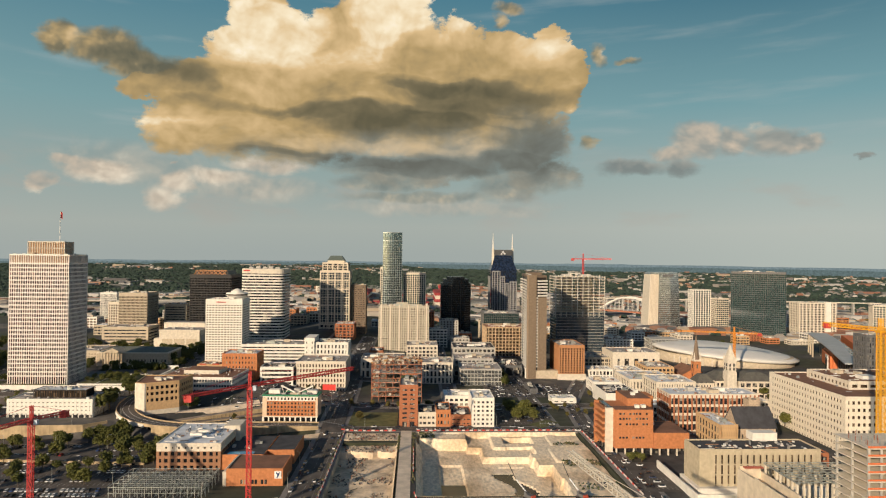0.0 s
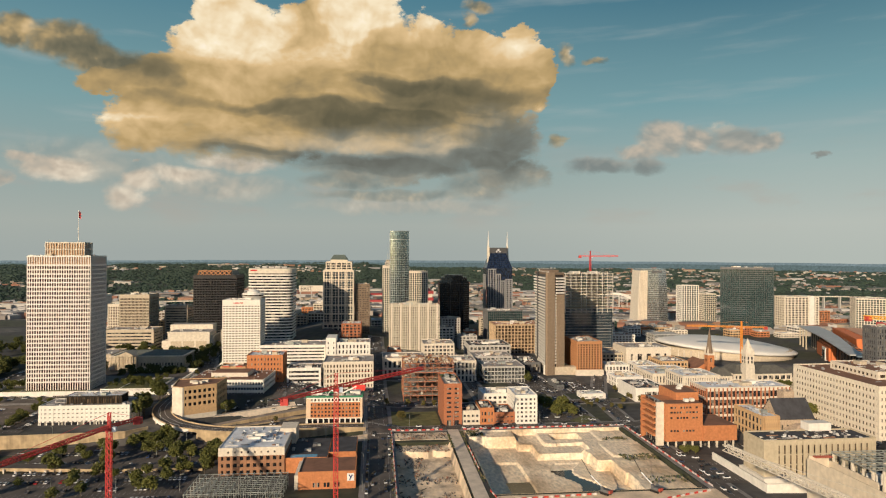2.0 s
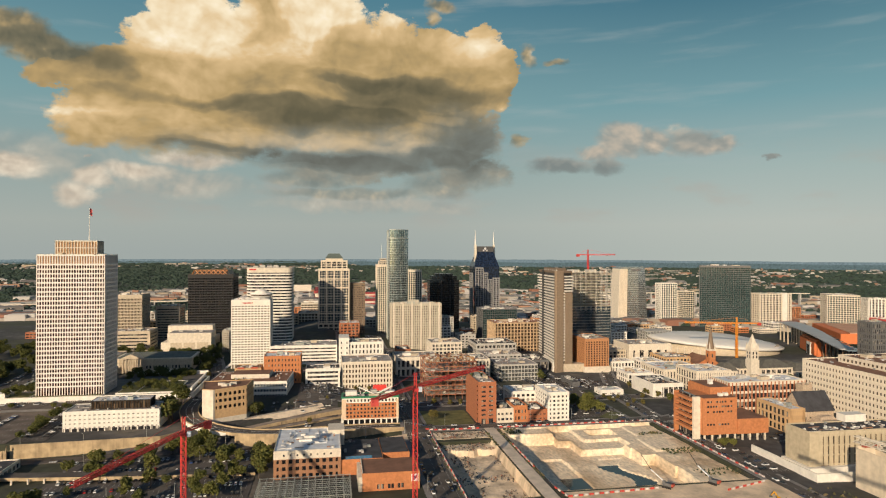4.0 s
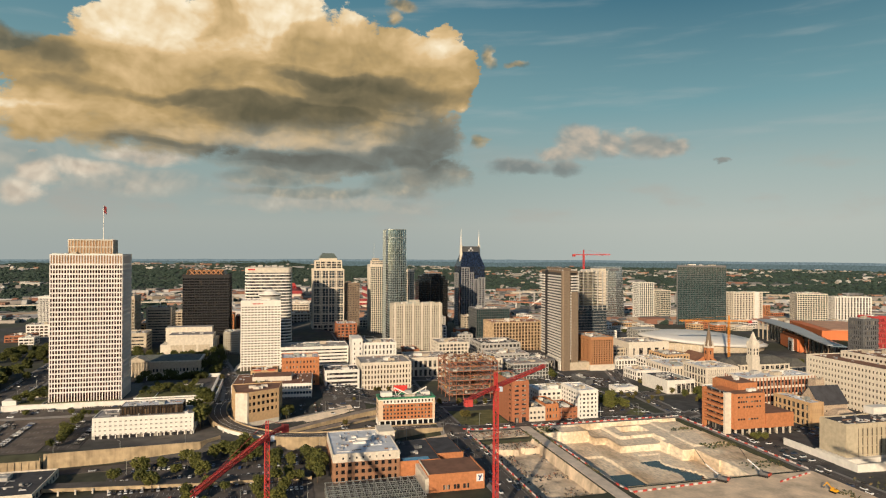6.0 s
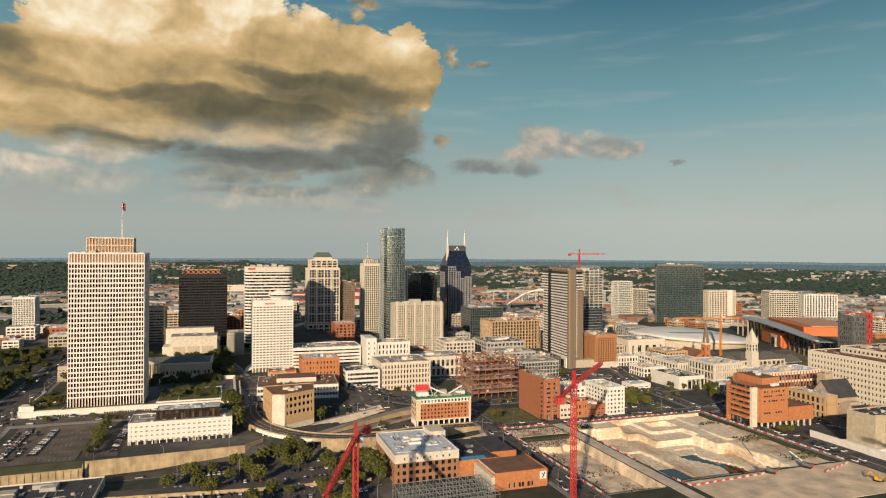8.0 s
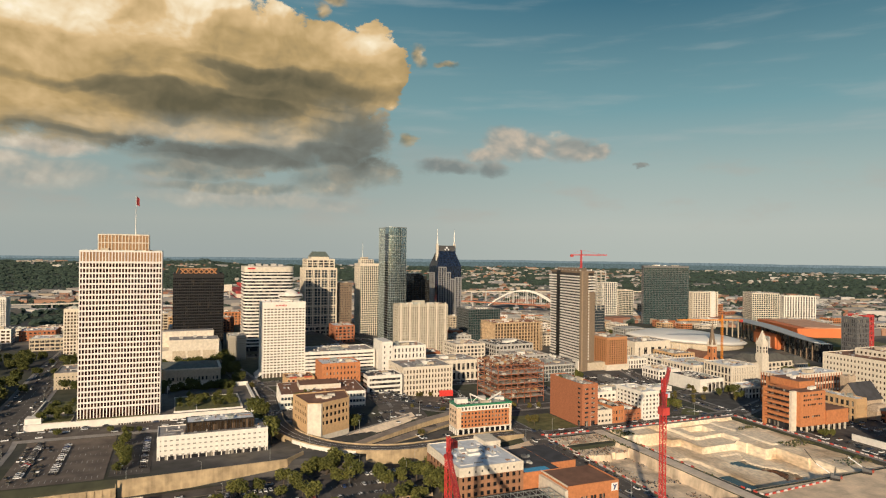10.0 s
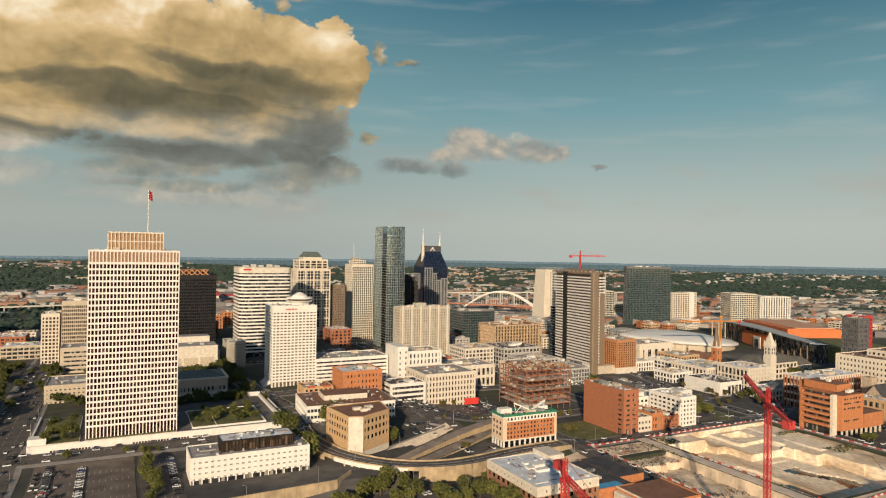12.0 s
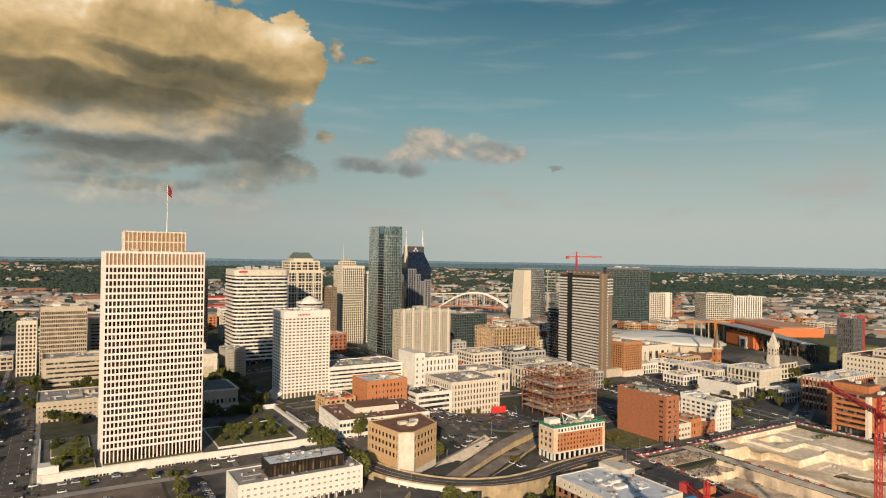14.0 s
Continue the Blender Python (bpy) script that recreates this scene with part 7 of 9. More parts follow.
wall_line("long stained tan concrete retaining wall", [(-425, 488), (-345, 490), (-344.5, 490)], [10, 10, 13], [0, 0, 0], ribs=4)
wall_line("tall smooth tan concrete retaining wall", [(-344, 494), (-250, 500), (-238, 512)], [12.8, 12.8, 12.8], [1, 1, 1])
LANE = mat("worn_lane_asphalt", (0.27, 0.22, 0.175), 0.92, 0.3, 0.12)
wall_line("ribbed tan ramp wall between the lanes", [(-190, 534.5), (-172, 543.5), (-155, 553), (-125, 567.5), (-97, 579), (-80, 584)], [7.0, 8.2, 9.0, 10.2, 10.8, 9.6], [4, 4, 4, 4, 4, 4], 0.7, ribs=3)
ribbon("road", "worn asphalt ramp lanes on a retained bank", [(-214, 528), (-192, 538.5), (-155, 559), (-125, 573.5), (-95, 586), (-66, 597)], 10.5, LANE, 0.1, zs=[5.8, 6.0, 8.0, 9.3, 9.8, 6.6])
ribbon("road", "lower worn asphalt ramp lanes", [(-206, 518), (-178, 532), (-136, 556), (-104, 570), (-84, 577)], 9, LANE, 0.25, zs=[5.4, 5.5, 6.0, 6.6, 7.4])
ribbon("pavement", "pale concrete slope beside the ramp lanes", [(-207, 541), (-190, 552), (-160, 568), (-137, 581)], 6.5, mat("pale_slope_concrete", (0.68, 0.56, 0.42), 0.9, 0.2, 0.2), 0.15, "pavement", zs=[7.2, 8.2, 10.0, 11.2], bank=3.4)
wall_line("low pale concrete wall beside the upper lot", [(-215, 545), (-180, 561), (-142, 579.5)], [9.6, 11.4, 12.5], [4, 5, 7], m=PAVING)
wall_line("low pale concrete wall beside the upper lot", [(-142, 579.5), (-150, 590)], [12.5, 13.0], [7, 8], 0.7, m=PAVING)
wall_line("tan concrete wall beside the lower lanes", [(-176, 522), (-150, 536), (-126, 551), (-106, 562)], [8.2, 8.4, 8.6, 8.6], [4, 4, 4, 4], 0.6)
ribbon("parking_lot", "small asphalt parking strip", [(-150, 524), (-124, 541)], 13, ASPHALT, 0.34, "parking lot")
ribbon("pavement", "pale concrete yard beside the hotel", [(-140, 519), (-126, 527)], 9, PAVING, 0.4, "pavement")
ribbon("road", "asphalt lanes below the retaining wall", [(-430, 482), (-345, 484), (-250, 489), (-215, 502)], 11, ASPHALT, 0.36)
ribbon("road", "asphalt service street on a low viaduct", [(-430, 440), (-330, 452), (-290, 447), (-240, 441), (-178, 441)], 11, ASPHALT, 0.5, zs=[5, 5, 5, 5, 4])
wall_line("low pale viaduct edge wall", [(-330, 446), (-290, 441), (-240, 435), (-178, 435)], [6.2, 6.2, 6.2, 5.2], [4.2, 4.2, 4.2, 3.2], 0.5, WALLCONC)
for x in np.arange(-320, -180, 9):
    ob = new("bridge_pier", box_mesh("bridge_pier", 0.9, 0.9, 3.0, CREAM))
    ob.matrix_basis = pose(x, 437.5 + (4 if x < -300 else 0), ground(x, 437) - 0.2)
    tagged(ob, "pale concrete pier under the viaduct", "bridge pier", "piers of the viaduct")

for i in range(7):
    x, y = -237 + i * 3.6, 527 - i * 3.3
    ob = new("bridge_column", box_mesh("bridge_column", 0.9, 0.9, 10.5, CREAM))
    ob.matrix_basis = pose(x, y, ground(x, y) - 0.2)
    ob.scale = (1, 1, max(0.3, (12.2 - ground(x, y)) / 10.5))
    tagged(ob, "slender pale concrete column under the ramp", "bridge column", "columns of the ramp")

# ---- landmarks ----
def arena():
    root = thing("arena", "arena with a broad silver saucer roof", "arena", (440, 906, -6))
    silver = mat("silver_roof_metal", (0.66, 0.64, 0.59), 0.5, 0.08, 0.05)

    def disc(nm, rx, ry, z0, z1, k, m, tilt=0.0, seg=64, rise=0.0):
        bm = bmesh.new()
        rings = []
        prof = [(1.0, z0), (1.0 + 0.012, (z0 + z1) / 2), (k, z1)] + ([(k * f, z1 + rise * (1 - f * f)) for f in (0.75, 0.5, 0.25)] if rise else [])
        for f, z in prof:
            rings.append([bm.verts.new((rx * f * math.cos(g), ry * f * math.sin(g), z - tilt * rx * f * math.cos(g))) for g in np.linspace(0, 2 * math.pi, seg, endpoint=False)])
        for r0, r1 in zip(rings, rings[1:]):
            for i in range(seg):
                bm.faces.new((r0[i], r0[(i + 1) % seg], r1[(i + 1) % seg], r1[i]))
        bm.faces.new(rings[0][::-1]), bm.faces.new(rings[-1])
        for f in bm.faces:
            f.smooth = True
        ob = part(nm, bm, m, root)
        ob.matrix_basis = pose(0, 0, 0, 0, 0, -24)
    disc("bowl", 91, 62, 0, 15.5, 0.99, SAND)
    disc("saucer_roof", 96, 66, 15, 20, 0.93, silver, 0.06, rise=9)
    disc("lower_ring", 84, 60, 7, 10, 0.97, silver)
    facade(root, 20, 16, 0, 30, GREY, G_SILVER, 6, 8, 6, bh=0.7, pw=0.4, ctr=(-72, 45))
    for i in range(14):
        g = radians(160 + i * 9)
        bm = bmesh.new()
        add_beam(bm, (80 * math.cos(g), 58 * math.sin(g), 0), (80 * math.cos(g), 58 * math.sin(g), 14), 1.3)
        part("column", bm, CREAM, root)


arena()


def convention_centre():
    root = thing("convention_centre", "long convention hall under a wavy metal roof with orange walls", "convention hall", (0, 0, -6))
    copper = mat("orange_cladding", (0.60, 0.17, 0.055), 0.7, 0.1, 0.1)
    rf = mat("pale_roof_metal", (0.42, 0.42, 0.41), 0.55, 0.1, 0.08, metal=0.2)
    # the front runs from far to near
    far, near = Vector((643, 1013)), Vector((497, 715))
    d = (near - far).normalized()
    s = Vector((-d.y, d.x))
    L = (near - far).length

    def at(l, o):
        c = far + d * l + s * o
        return c.x, c.y

    def zroof(l):
        f = l / L
        return 34 + 2.5 * sm(f / 0.45) - 4 * sm((f - 0.5) / 0.5)
    bm = bmesh.new()
    rows = []
    for l in np.linspace(24, L + 5, 36):
        w = 1 - 0.45 * sm((l / L - 0.3) / 0.7)
        rows.append([bm.verts.new((*at(l, o * w), zroof(l) + dz)) for o, dz in ((-13, 0), (2, 0.5), (14, 0.6), (14, -0.5), (-13, -1.3))])
    for r0, r1 in zip(rows, rows[1:]):
        for k in range(5):
            bm.faces.new((r0[k], r0[(k + 1) % 5], r1[(k + 1) % 5], r1[k]))
    bm.faces.new(rows[0]), bm.faces.new(rows[-1][::-1])
    bmesh.ops.recalc_face_normals(bm, faces=bm.faces[:])
    part("wavy_roof", bm, rf, root, "wavy grey metal roof")

    def wall_box(nm, l0, l1, o0, o1, z0, z1, m, lab=""):
        bm = bmesh.new()
        add_prism(bm, [at(l0, o0), at(l0, o1), at(l1, o1), at(l1, o0)][::-1], z0, z1)
        bmesh.ops.recalc_face_normals(bm, faces=bm.faces[:])
        part(nm, bm, m, root, lab)
    for i in range(3, 20):
        l0, l1 = L * i / 20, L * (i + 1) / 20
        wall_box("glass_bay", l0 + 0.4, l1 - 0.4, 2, 21, 0, zroof(l0 + L / 40) - 3.5, G_DARK)
        wall_box("mullion", l0 - 0.5, l0 + 0.5, 0.6, 3, 0, zroof(l0) - 3, SAND if i < 8 else BROWN)
    bm = bmesh.new()
    add_prism(bm, [at(L * 0.40, -6), at(L * 0.40, 8), at(L * 0.66, 8), at(L * 0.66, -6)][::-1], 3, 27)
    bmesh.ops.recalc_face_normals(bm, faces=bm.faces[:])
    bmesh.ops.bevel(bm, geom=bm.edges[:], offset=3.0, segments=3, affect="EDGES")
    part("orange_volume", bm, copper, root, "bulging orange clad hall wall")
    wall_box("portal", L * 0.535, L * 0.60, -7, -4, 2, 22, WHITE)
    wall_box("portal_opening", L * 0.55, L * 0.585, -7.6, -6, 2, 18, G_DARK)
    wall_box("upper_hall", L * 0.22, L * 0.66, 26, 110, 0, 38, copper, "orange upper hall wall")
    wall_box("upper_roof", L * 0.24, L * 0.64, 40, 106, 38, 39.2, mat("faded_orange_roof", (0.55, 0.30, 0.18), 0.7, 0.15, 0.1))
    wall_box("green_roof", L * 0.67, L * 0.98, 16, 120, 0, 25, GRASS, "grass planted roof")
    for l in (L * 0.10, L * 0.18, L * 0.26):
        bm = bmesh.new()
        add_beam(bm, (*at(l, -12), 0), (*at(l, -12), zroof(l) - 1.5), 1.6)
        part("tall_column", bm, SAND, root)


convention_centre()


def steeple_church():
    root = thing("steeple_church", "red brick church with a tall dark pointed steeple", "church", (323, 729, -2))
    bm = bmesh.new()
    add_box(bm, -4, 4, -4, 4, 0, 28)
    part("tower", bm, ORANGE, root)
    bm = bmesh.new()
    add_box(bm, -4.4, 4.4, -4.4, 4.4, 28, 30)
    part("tower_cornice", bm, CREAM, root)
    for sx in (-3.4, 3.4):
        for sy in (-3.4, 3.4):
            bm = bmesh.new()
            add_box(bm, sx - 0.8, sx + 0.8, sy - 0.8, sy + 0.8, 30, 38, 0.2)
            part("pinnacle", bm, CREAM, root)
    bm = bmesh.new()
    bmesh.ops.create_cone(bm, cap_ends=True, segments=8, radius1=4.2, radius2=0.15, depth=30)
    part("steeple", bm, BROWN, root, "dark shingled steeple", (0, 0, 45))
    for z in (10, 20):
        link_part("window", box_mesh("window", 1.6, 0.3, 4.5, G_DARK), root, (0, -4.05, z))
        link_part("window", box_mesh("window", 0.3, 1.6, 4.5, G_DARK), root, (-4.05, 0, z))
    bm = bmesh.new()
    vs = [bm.verts.new(p) for p in ((-14, 4, 0), (14, 4, 0), (14, 40, 0), (-14, 40, 0), (-14, 4, 11), (14, 4, 11), (14, 40, 11), (-14, 40, 11), (0, 4, 19), (0, 40, 19))]
    for f in ((0, 1, 5, 8, 4), (2, 3, 7, 9, 6), (1, 2, 6, 5), (3, 0, 4, 7)):
        bm.faces.new([vs[i] for i in f])
    part("nave", bm, ORANGE, root)
    for s in (-1, 1):
        bm = bmesh.new()
        add_prism(bm, [(s * 15, 3.4), (s * 15, 40.6), (0, 40.6), (0, 3.4)][::s], 0, 0.5)
        for v in bm.verts:
            v.co.z += 19.2 - abs(v.co.x) * 0.56
        part("nave_roof", bm, ROOF_B, root)


steeple_church()


def customs_house():
    root = thing("clock_tower_hall", "pale limestone hall with a tall clock tower and grey roofs", "hall", (326, 655, -3))
    for cx, cy, a, b, h in ((0, 18, 14, 16, 20), (30, 14, 20, 14, 20), (62, 10, 11, 13, 16), (-22, 16, 9, 10, 17)):
        facade(root, a, b, 0, h, CREAM, G_DARK, 3, 6, 6, bh=2.0, pw=1.8, ctr=(cx, cy))
        bm = bmesh.new()
        add_box(bm, cx - a - 0.6, cx + a + 0.6, cy - b - 0.6, cy + b + 0.6, h + 0.05, h + 8, 0.35)
        part("hipped_roof", bm, mat("slate_roof", (0.11, 0.105, 0.09), 0.8, 0.2, 0.3), root, "grey slate hipped roof")
    bm = bmesh.new()
    add_box(bm, -5, 5, -5, 5, 0, 30)
    part("clock_tower", bm, CREAM, root)
    for z0, z1, w, k in ((30, 41, 4.4, 1.0), (41, 44, 5.0, 0.85)):
        bm = bmesh.new()
        add_box(bm, -w, w, -w, w, z0, z1, k)
        part("belfry", bm, CREAM, root)
    bm = bmesh.new()
    add_box(bm, -4, 4, -4, 4, 44, 58, 0.05)
    part("spire", bm, CREAM, root)
    for sx in (-4.2, 4.2):
        for sy in (-4.2, 4.2):
            bm = bmesh.new()
            add_box(bm, sx - 0.8, sx + 0.8, sy - 0.8, sy + 0.8, 41, 49, 0.1)
            part("pinnacle", bm, CREAM, root)
    for z in (32, 36):
        for x in (-2, 2):
            link_part("window", box_mesh("window", 1.4, 0.3, 3, G_DARK), root, (x, -4.5, z))
            link_part("window", box_mesh("window", 0.3, 1.4, 3, G_DARK), root, (-4.5, x, z))


customs_house()


def gabled_church():
    root = thing("stone_church", "stone church with a steep dark roof and square tower", "church", (259.5, 490, 0))
    stone = mat("church_stone", (0.45, 0.35, 0.25), 0.9, 0.25, 0.8)
    bm = bmesh.new()
    vs = [bm.verts.new(p) for p in ((-14, -9, 0), (16, -9, 0), (16, 12, 0), (-14, 12, 0), (-14, -9, 16), (16, -9, 16), (16, 12, 16), (-14, 12, 16), (-14, 1.5, 29), (16, 1.5, 29))]
    for f in ((0, 1, 5, 4), (2, 3, 7, 6), (1, 2, 6, 9, 5), (3, 0, 4, 8, 7)):
        bm.faces.new([vs[i] for i in f])
    part("nave", bm, stone, root)
    for s in (-1, 1):
        bm = bmesh.new()
        y0 = 1.5 + s * 11.6
        quad = [(-14.5, 1.5, 29.4), (16.5, 1.5, 29.4), (16.5, y0, 15.4), (-14.5, y0, 15.4)]
        a4 = [bm.verts.new(p) for p in quad] + [bm.verts.new((p[0], p[1], p[2] - 0.4)) for p in quad]
        for f in ((0, 1, 2, 3), (7, 6, 5, 4), (0, 4, 5, 1), (1, 5, 6, 2), (2, 6, 7, 3), (3, 7, 4, 0)):
            bm.faces.new([a4[i] for i in f])
        bmesh.ops.recalc_face_normals(bm, faces=bm.faces[:])
        part("roof", bm, ROOF_D, root, "steep dark shingle roof")
    bm = bmesh.new()
    add_box(bm, 8, 17, 16, 25, 0, 31), add_box(bm, 8.5, 10, 16.5, 18, 31, 33), add_box(bm, 15, 16.5, 16.5, 18, 31, 33)
    part("square_tower", bm, stone, root)
    for i in range(6):
        link_part("window", box_mesh("window", 1.3, 0.3, 7, G_DARK), root, (-10 + i * 4.5, -9.05, 3.5))
    bm = bmesh.new()
    add_box(bm, -10, 14, -22, -9.6, 0, 8), add_box(bm, -10.4, 14.4, -22.4, -9.5, 8, 13, 0.4)
    part("parish_wing", bm, stone, root)


gabled_church()


# ---- cranes ----
def lattice(bm, p, q, w, bar=0.16, seg=3.0):
    """A square lattice boom from p to q."""
    p, q = Vector(p), Vector(q)
    d = q - p
    n = max(2, int(d.length / seg))
    u = d.normalized()
    s = u.cross(Vector((0, 0, 1)))
    s = s.normalized() if s.length > 0.05 else Vector((1, 0, 0))
    t = s.cross(u)
    cs = [(a * s + b * t) * w / 2 for a, b in ((-1, -1), (1, -1), (1, 1), (-1, 1))]
    for c in cs:
        add_beam(bm, p + c, q + c, bar * 1.6)
    for i in range(n):
        a, b = p + d * i / n, p + d * (i + 1) / n
        for k in range(4):
            c0, c1 = cs[k], cs[(k + 1) % 4]
            add_beam(bm, a + c0, b + c1 if i % 2 else b + c1, bar)
            add_beam(bm, a + c0, a + c1, bar)


def tower_crane(label, x, y, zb, zt, jib, counter, paint, w=2.2, bar=0.22, cab=True, luff=0.0):
    root = thing("tower_crane", label, "crane", (x, y, zb))
    h = zt - zb
    bm = bmesh.new()
    lattice(bm, (0, 0, 0), (0, 0, h), w, bar)
    part("mast", bm, paint, root)
    bm = bmesh.new()
    add_box(bm, -w * 0.7, w * 0.7, -w * 0.7, w * 0.7, h, h + 1.6)
    part("slewing_ring", bm, paint, root)
    j, c = Vector((*jib, 0)) - Vector((x, y, 0)), Vector((*counter, 0)) - Vector((x, y, 0))
    tip = Vector((j.x, j.y, h + 2.4 + luff))
    bm = bmesh.new()
    lattice(bm, j.normalized() * 1.5 + Vector((0, 0, h + 2.2)), tip, w * 0.75, bar)
    part("jib", bm, paint, root)
    bm = bmesh.new()
    lattice(bm, c.normalized() * 1.5 + Vector((0, 0, h + 2.2)), Vector((c.x, c.y, h + 2.2)), w * 0.6, bar)
    part("counter_jib", bm, paint, root)
    bm = bmesh.new()
    lattice(bm, (0, 0, h + 1.6), (0, 0, h + 9.5), w * 0.55, bar)
    part("apex", bm, paint, root)
    for q in (tip * 0.98 + Vector((0, 0, (h + 2.5) * 0.02)), Vector((c.x, c.y, h + 2.6))):
        bm = bmesh.new()
        add_beam(bm, (0, 0, h + 9.4), q, 0.14)
        part("tie_bar", bm, paint, root)
    bm = bmesh.new()
    e = c * 0.92
    add_box(bm, e.x - 1.8, e.x + 1.8, e.y - 1.8, e.y + 1.8, h - 0.6, h + 2.8)
    part("counterweight", bm, mat("counterweight", (0.5, 0.06, 0.05), 0.7), root)
    if cab:
        bm = bmesh.new()
        add_box(bm, w * 0.75, w * 0.75 + 1.8, -1, 1, h - 0.4, h + 2.0)
        part("cab", bm, mat("cab_white", (0.55, 0.62, 0.70), 0.5), root, "pale operator cab")
    bm = bmesh.new()
    f = j * 0.7
    add_box(bm, f.x - 0.7, f.x + 0.7, f.y - 0.7, f.y + 0.7, h + 0.6 + luff * 0.7, h + 1.6 + luff * 0.7)
    part("trolley", bm, DARKGREY, root)


tower_crane("red lattice tower crane over the parking lots", -203.5, 353, 2, 52, (-228.5, 281), (-194, 370), REDSTEEL, 2.2, 0.2)
tower_crane("red lattice tower crane beside the avenue", -88, 350, 2, 71, (-38, 402), (-113, 321), REDSTEEL, 2.2, 0.2)
tower_crane("red tower crane on the unfinished tower", 234, 893, 118, 139, (270, 880), (219, 897), REDSTEEL, 1.8, 0.28)
tower_crane("orange tower crane behind the arena", 395, 783, -4, 50, (330, 800), (425, 775), ORNG_STEEL, 2.0, 0.28)
tower_crane("pale lattice tower crane with a long jib over the pit road", 66, 130, 2, 75, (53, 217), (69, 112), mat("pale_crane_paint", (0.62, 0.56, 0.46), 0.5, 0.15, 1.0), 2.6, 0.2)
tower_crane("tall yellow tower crane beside the concrete core", 301, 405, 0, 97, (330, 300), (285, 440), YELLOW, 3.4, 0.3)


# ---- building sites at the edge ----
def concrete_core():
    root = thing("unfinished_building", "raw concrete frame tower with red netting and scaffold", "building under construction", (237, 309, 0))
    for k in range(14):
        link_part("floor_slab", box_mesh("floor_slab", 46, 26, 0.5, CREAM), root, (0, 0, 4 + k * 3.9))
        link_part("safety_rail", box_mesh("safety_rail", 45.6, 0.1, 0.9, mat("orange_netting", (0.6, 0.16, 0.06), 0.8)), root, (0, -12.9, 4.6 + k * 3.9))
    for i in range(8):
        for y in (-11.5, 0, 11.5):
            link_part("column", box_mesh("column", 0.9, 0.9, 55.3, GREY), root, (-21.5 + i * 6.1, y, 0))
    bm = bmesh.new()
    add_box(bm, -22.8, -9, -13.1, -12.2, 0, 26)
    part("white_cladding", bm, WHITE, root, "white wrapped wall panel")
    bm = bmesh.new()
    add_box(bm, 2, 14, -6, 6, 0, 60)
    part("core", bm, GREY, root)
    rnd = random.Random(4)
    for k in range(60):
        x, y = rnd.uniform(-22, 22), rnd.uniform(-12, 12)
        link_part("formwork_post", box_mesh("formwork_post", 0.25, 0.25, 2.4, RUST if k % 2 else STEEL), root, (x, y, 55.2))


concrete_core()


def steel_yard():
    root = thing("steel_deck", "grey steel beam deck on concrete columns", "building under construction", (224, 341, 0))
    for i in range(9):
        link_part("beam", box_mesh("beam", 0.5, 34, 0.7, STEEL), root, (-26 + i * 6.5, 0, 28))
        for y in (-15, 0, 15):
            link_part("column", box_mesh("column", 1.0, 1.0, 28, CREAM), root, (-26 + i * 6.5, y, 0))
    for j in range(9):
        link_part("beam", box_mesh("beam", 53, 0.4, 0.5, STEEL), root, (0, -16 + j * 4, 28.72))


def podium_shell():
    root = thing("concrete_shell", "raw beige concrete walls of an unfinished podium", "building under construction", (183, 330, 0))
    SH = mat("raw_beige_concrete", (0.62, 0.53, 0.40), 0.9, 0.14, 0.25)
    for nm, x0, x1, y0, y1, z0, z1 in (("side_wall", 0, 0.8, -34, 28, 0, 25.5), ("back_wall", 0.82, 13, 27.2, 28, 0, 27), ("return_wall", 13.02, 13.8, -10, 28, 0, 24), ("upper_floor", 0.82, 13, -34, 27, 18, 18.6), ("kerb_wall", 0.1, 0.7, -34, 10, 25.52, 26.4)):
        bm = bmesh.new()
        add_box(bm, x0, x1, y0, y1, z0, z1)
        part(nm, bm, SH, root)
    for i in range(5):
        link_part("formwork_panel", box_mesh("formwork_panel", 5.5, 0.9, 1.6, mat("orange_formwork", (0.55, 0.20, 0.09), 0.7)), root, (7, -8 + i * 1.3, 18.62), 12)
    for i in range(8):
        link_part("starter_frame", box_mesh("starter_frame", 0.5, 3.0, 0.8, mat("red_oxide_steel", (0.42, 0.12, 0.08), 0.7)), root, (2 + i * 1.4, 24, 27.0))


podium_shell()

steel_yard()
bm = bmesh.new()
add_box(bm, -1, 0, -33, 30, 0, 7), add_box(bm, 0.02, 26, -33, -32, 0, 7)
ob = new("site_wall", mesh_of("site_wall", bm, WHITE))
ob.matrix_basis = pose(165, 400, 0.5)
tagged(ob, "long smooth white boundary wall of a lot", "wall")


def scaffold_frame():
    root = thing("lattice_yard", "grid of pale galvanised lattice portals", "switchyard", (-146, 389, ground(-146, 389)))
    for j in range(6):
        for i in range(14):
            x = -26 + i * 4
            link_part("post", box_mesh("post", 0.28, 0.28, 7.5, STEEL), root, (x, -16 + j * 6.4, 0))
        link_part("rail", box_mesh("rail", 53, 0.3, 0.35, STEEL), root, (0, -16 + j * 6.4, 7.5))
        link_part("rail", box_mesh("rail", 53, 0.22, 0.25, STEEL), root, (0, -16 + j * 6.4, 4.2))
    for i in range(14):
        link_part("rail", box_mesh("rail", 0.26, 32.5, 0.3, STEEL), root, (-26 + i * 4, 0, 7.86))
        bm = bmesh.new()
        for j in range(5):
            add_beam(bm, (-26 + i * 4, -16 + j * 6.4, 0.2), (-26 + i * 4 + (4 if i < 13 else -4), -16 + (j + 1) * 6.4, 7.5), 0.16)
        part("brace", bm, STEEL, root)


scaffold_frame()


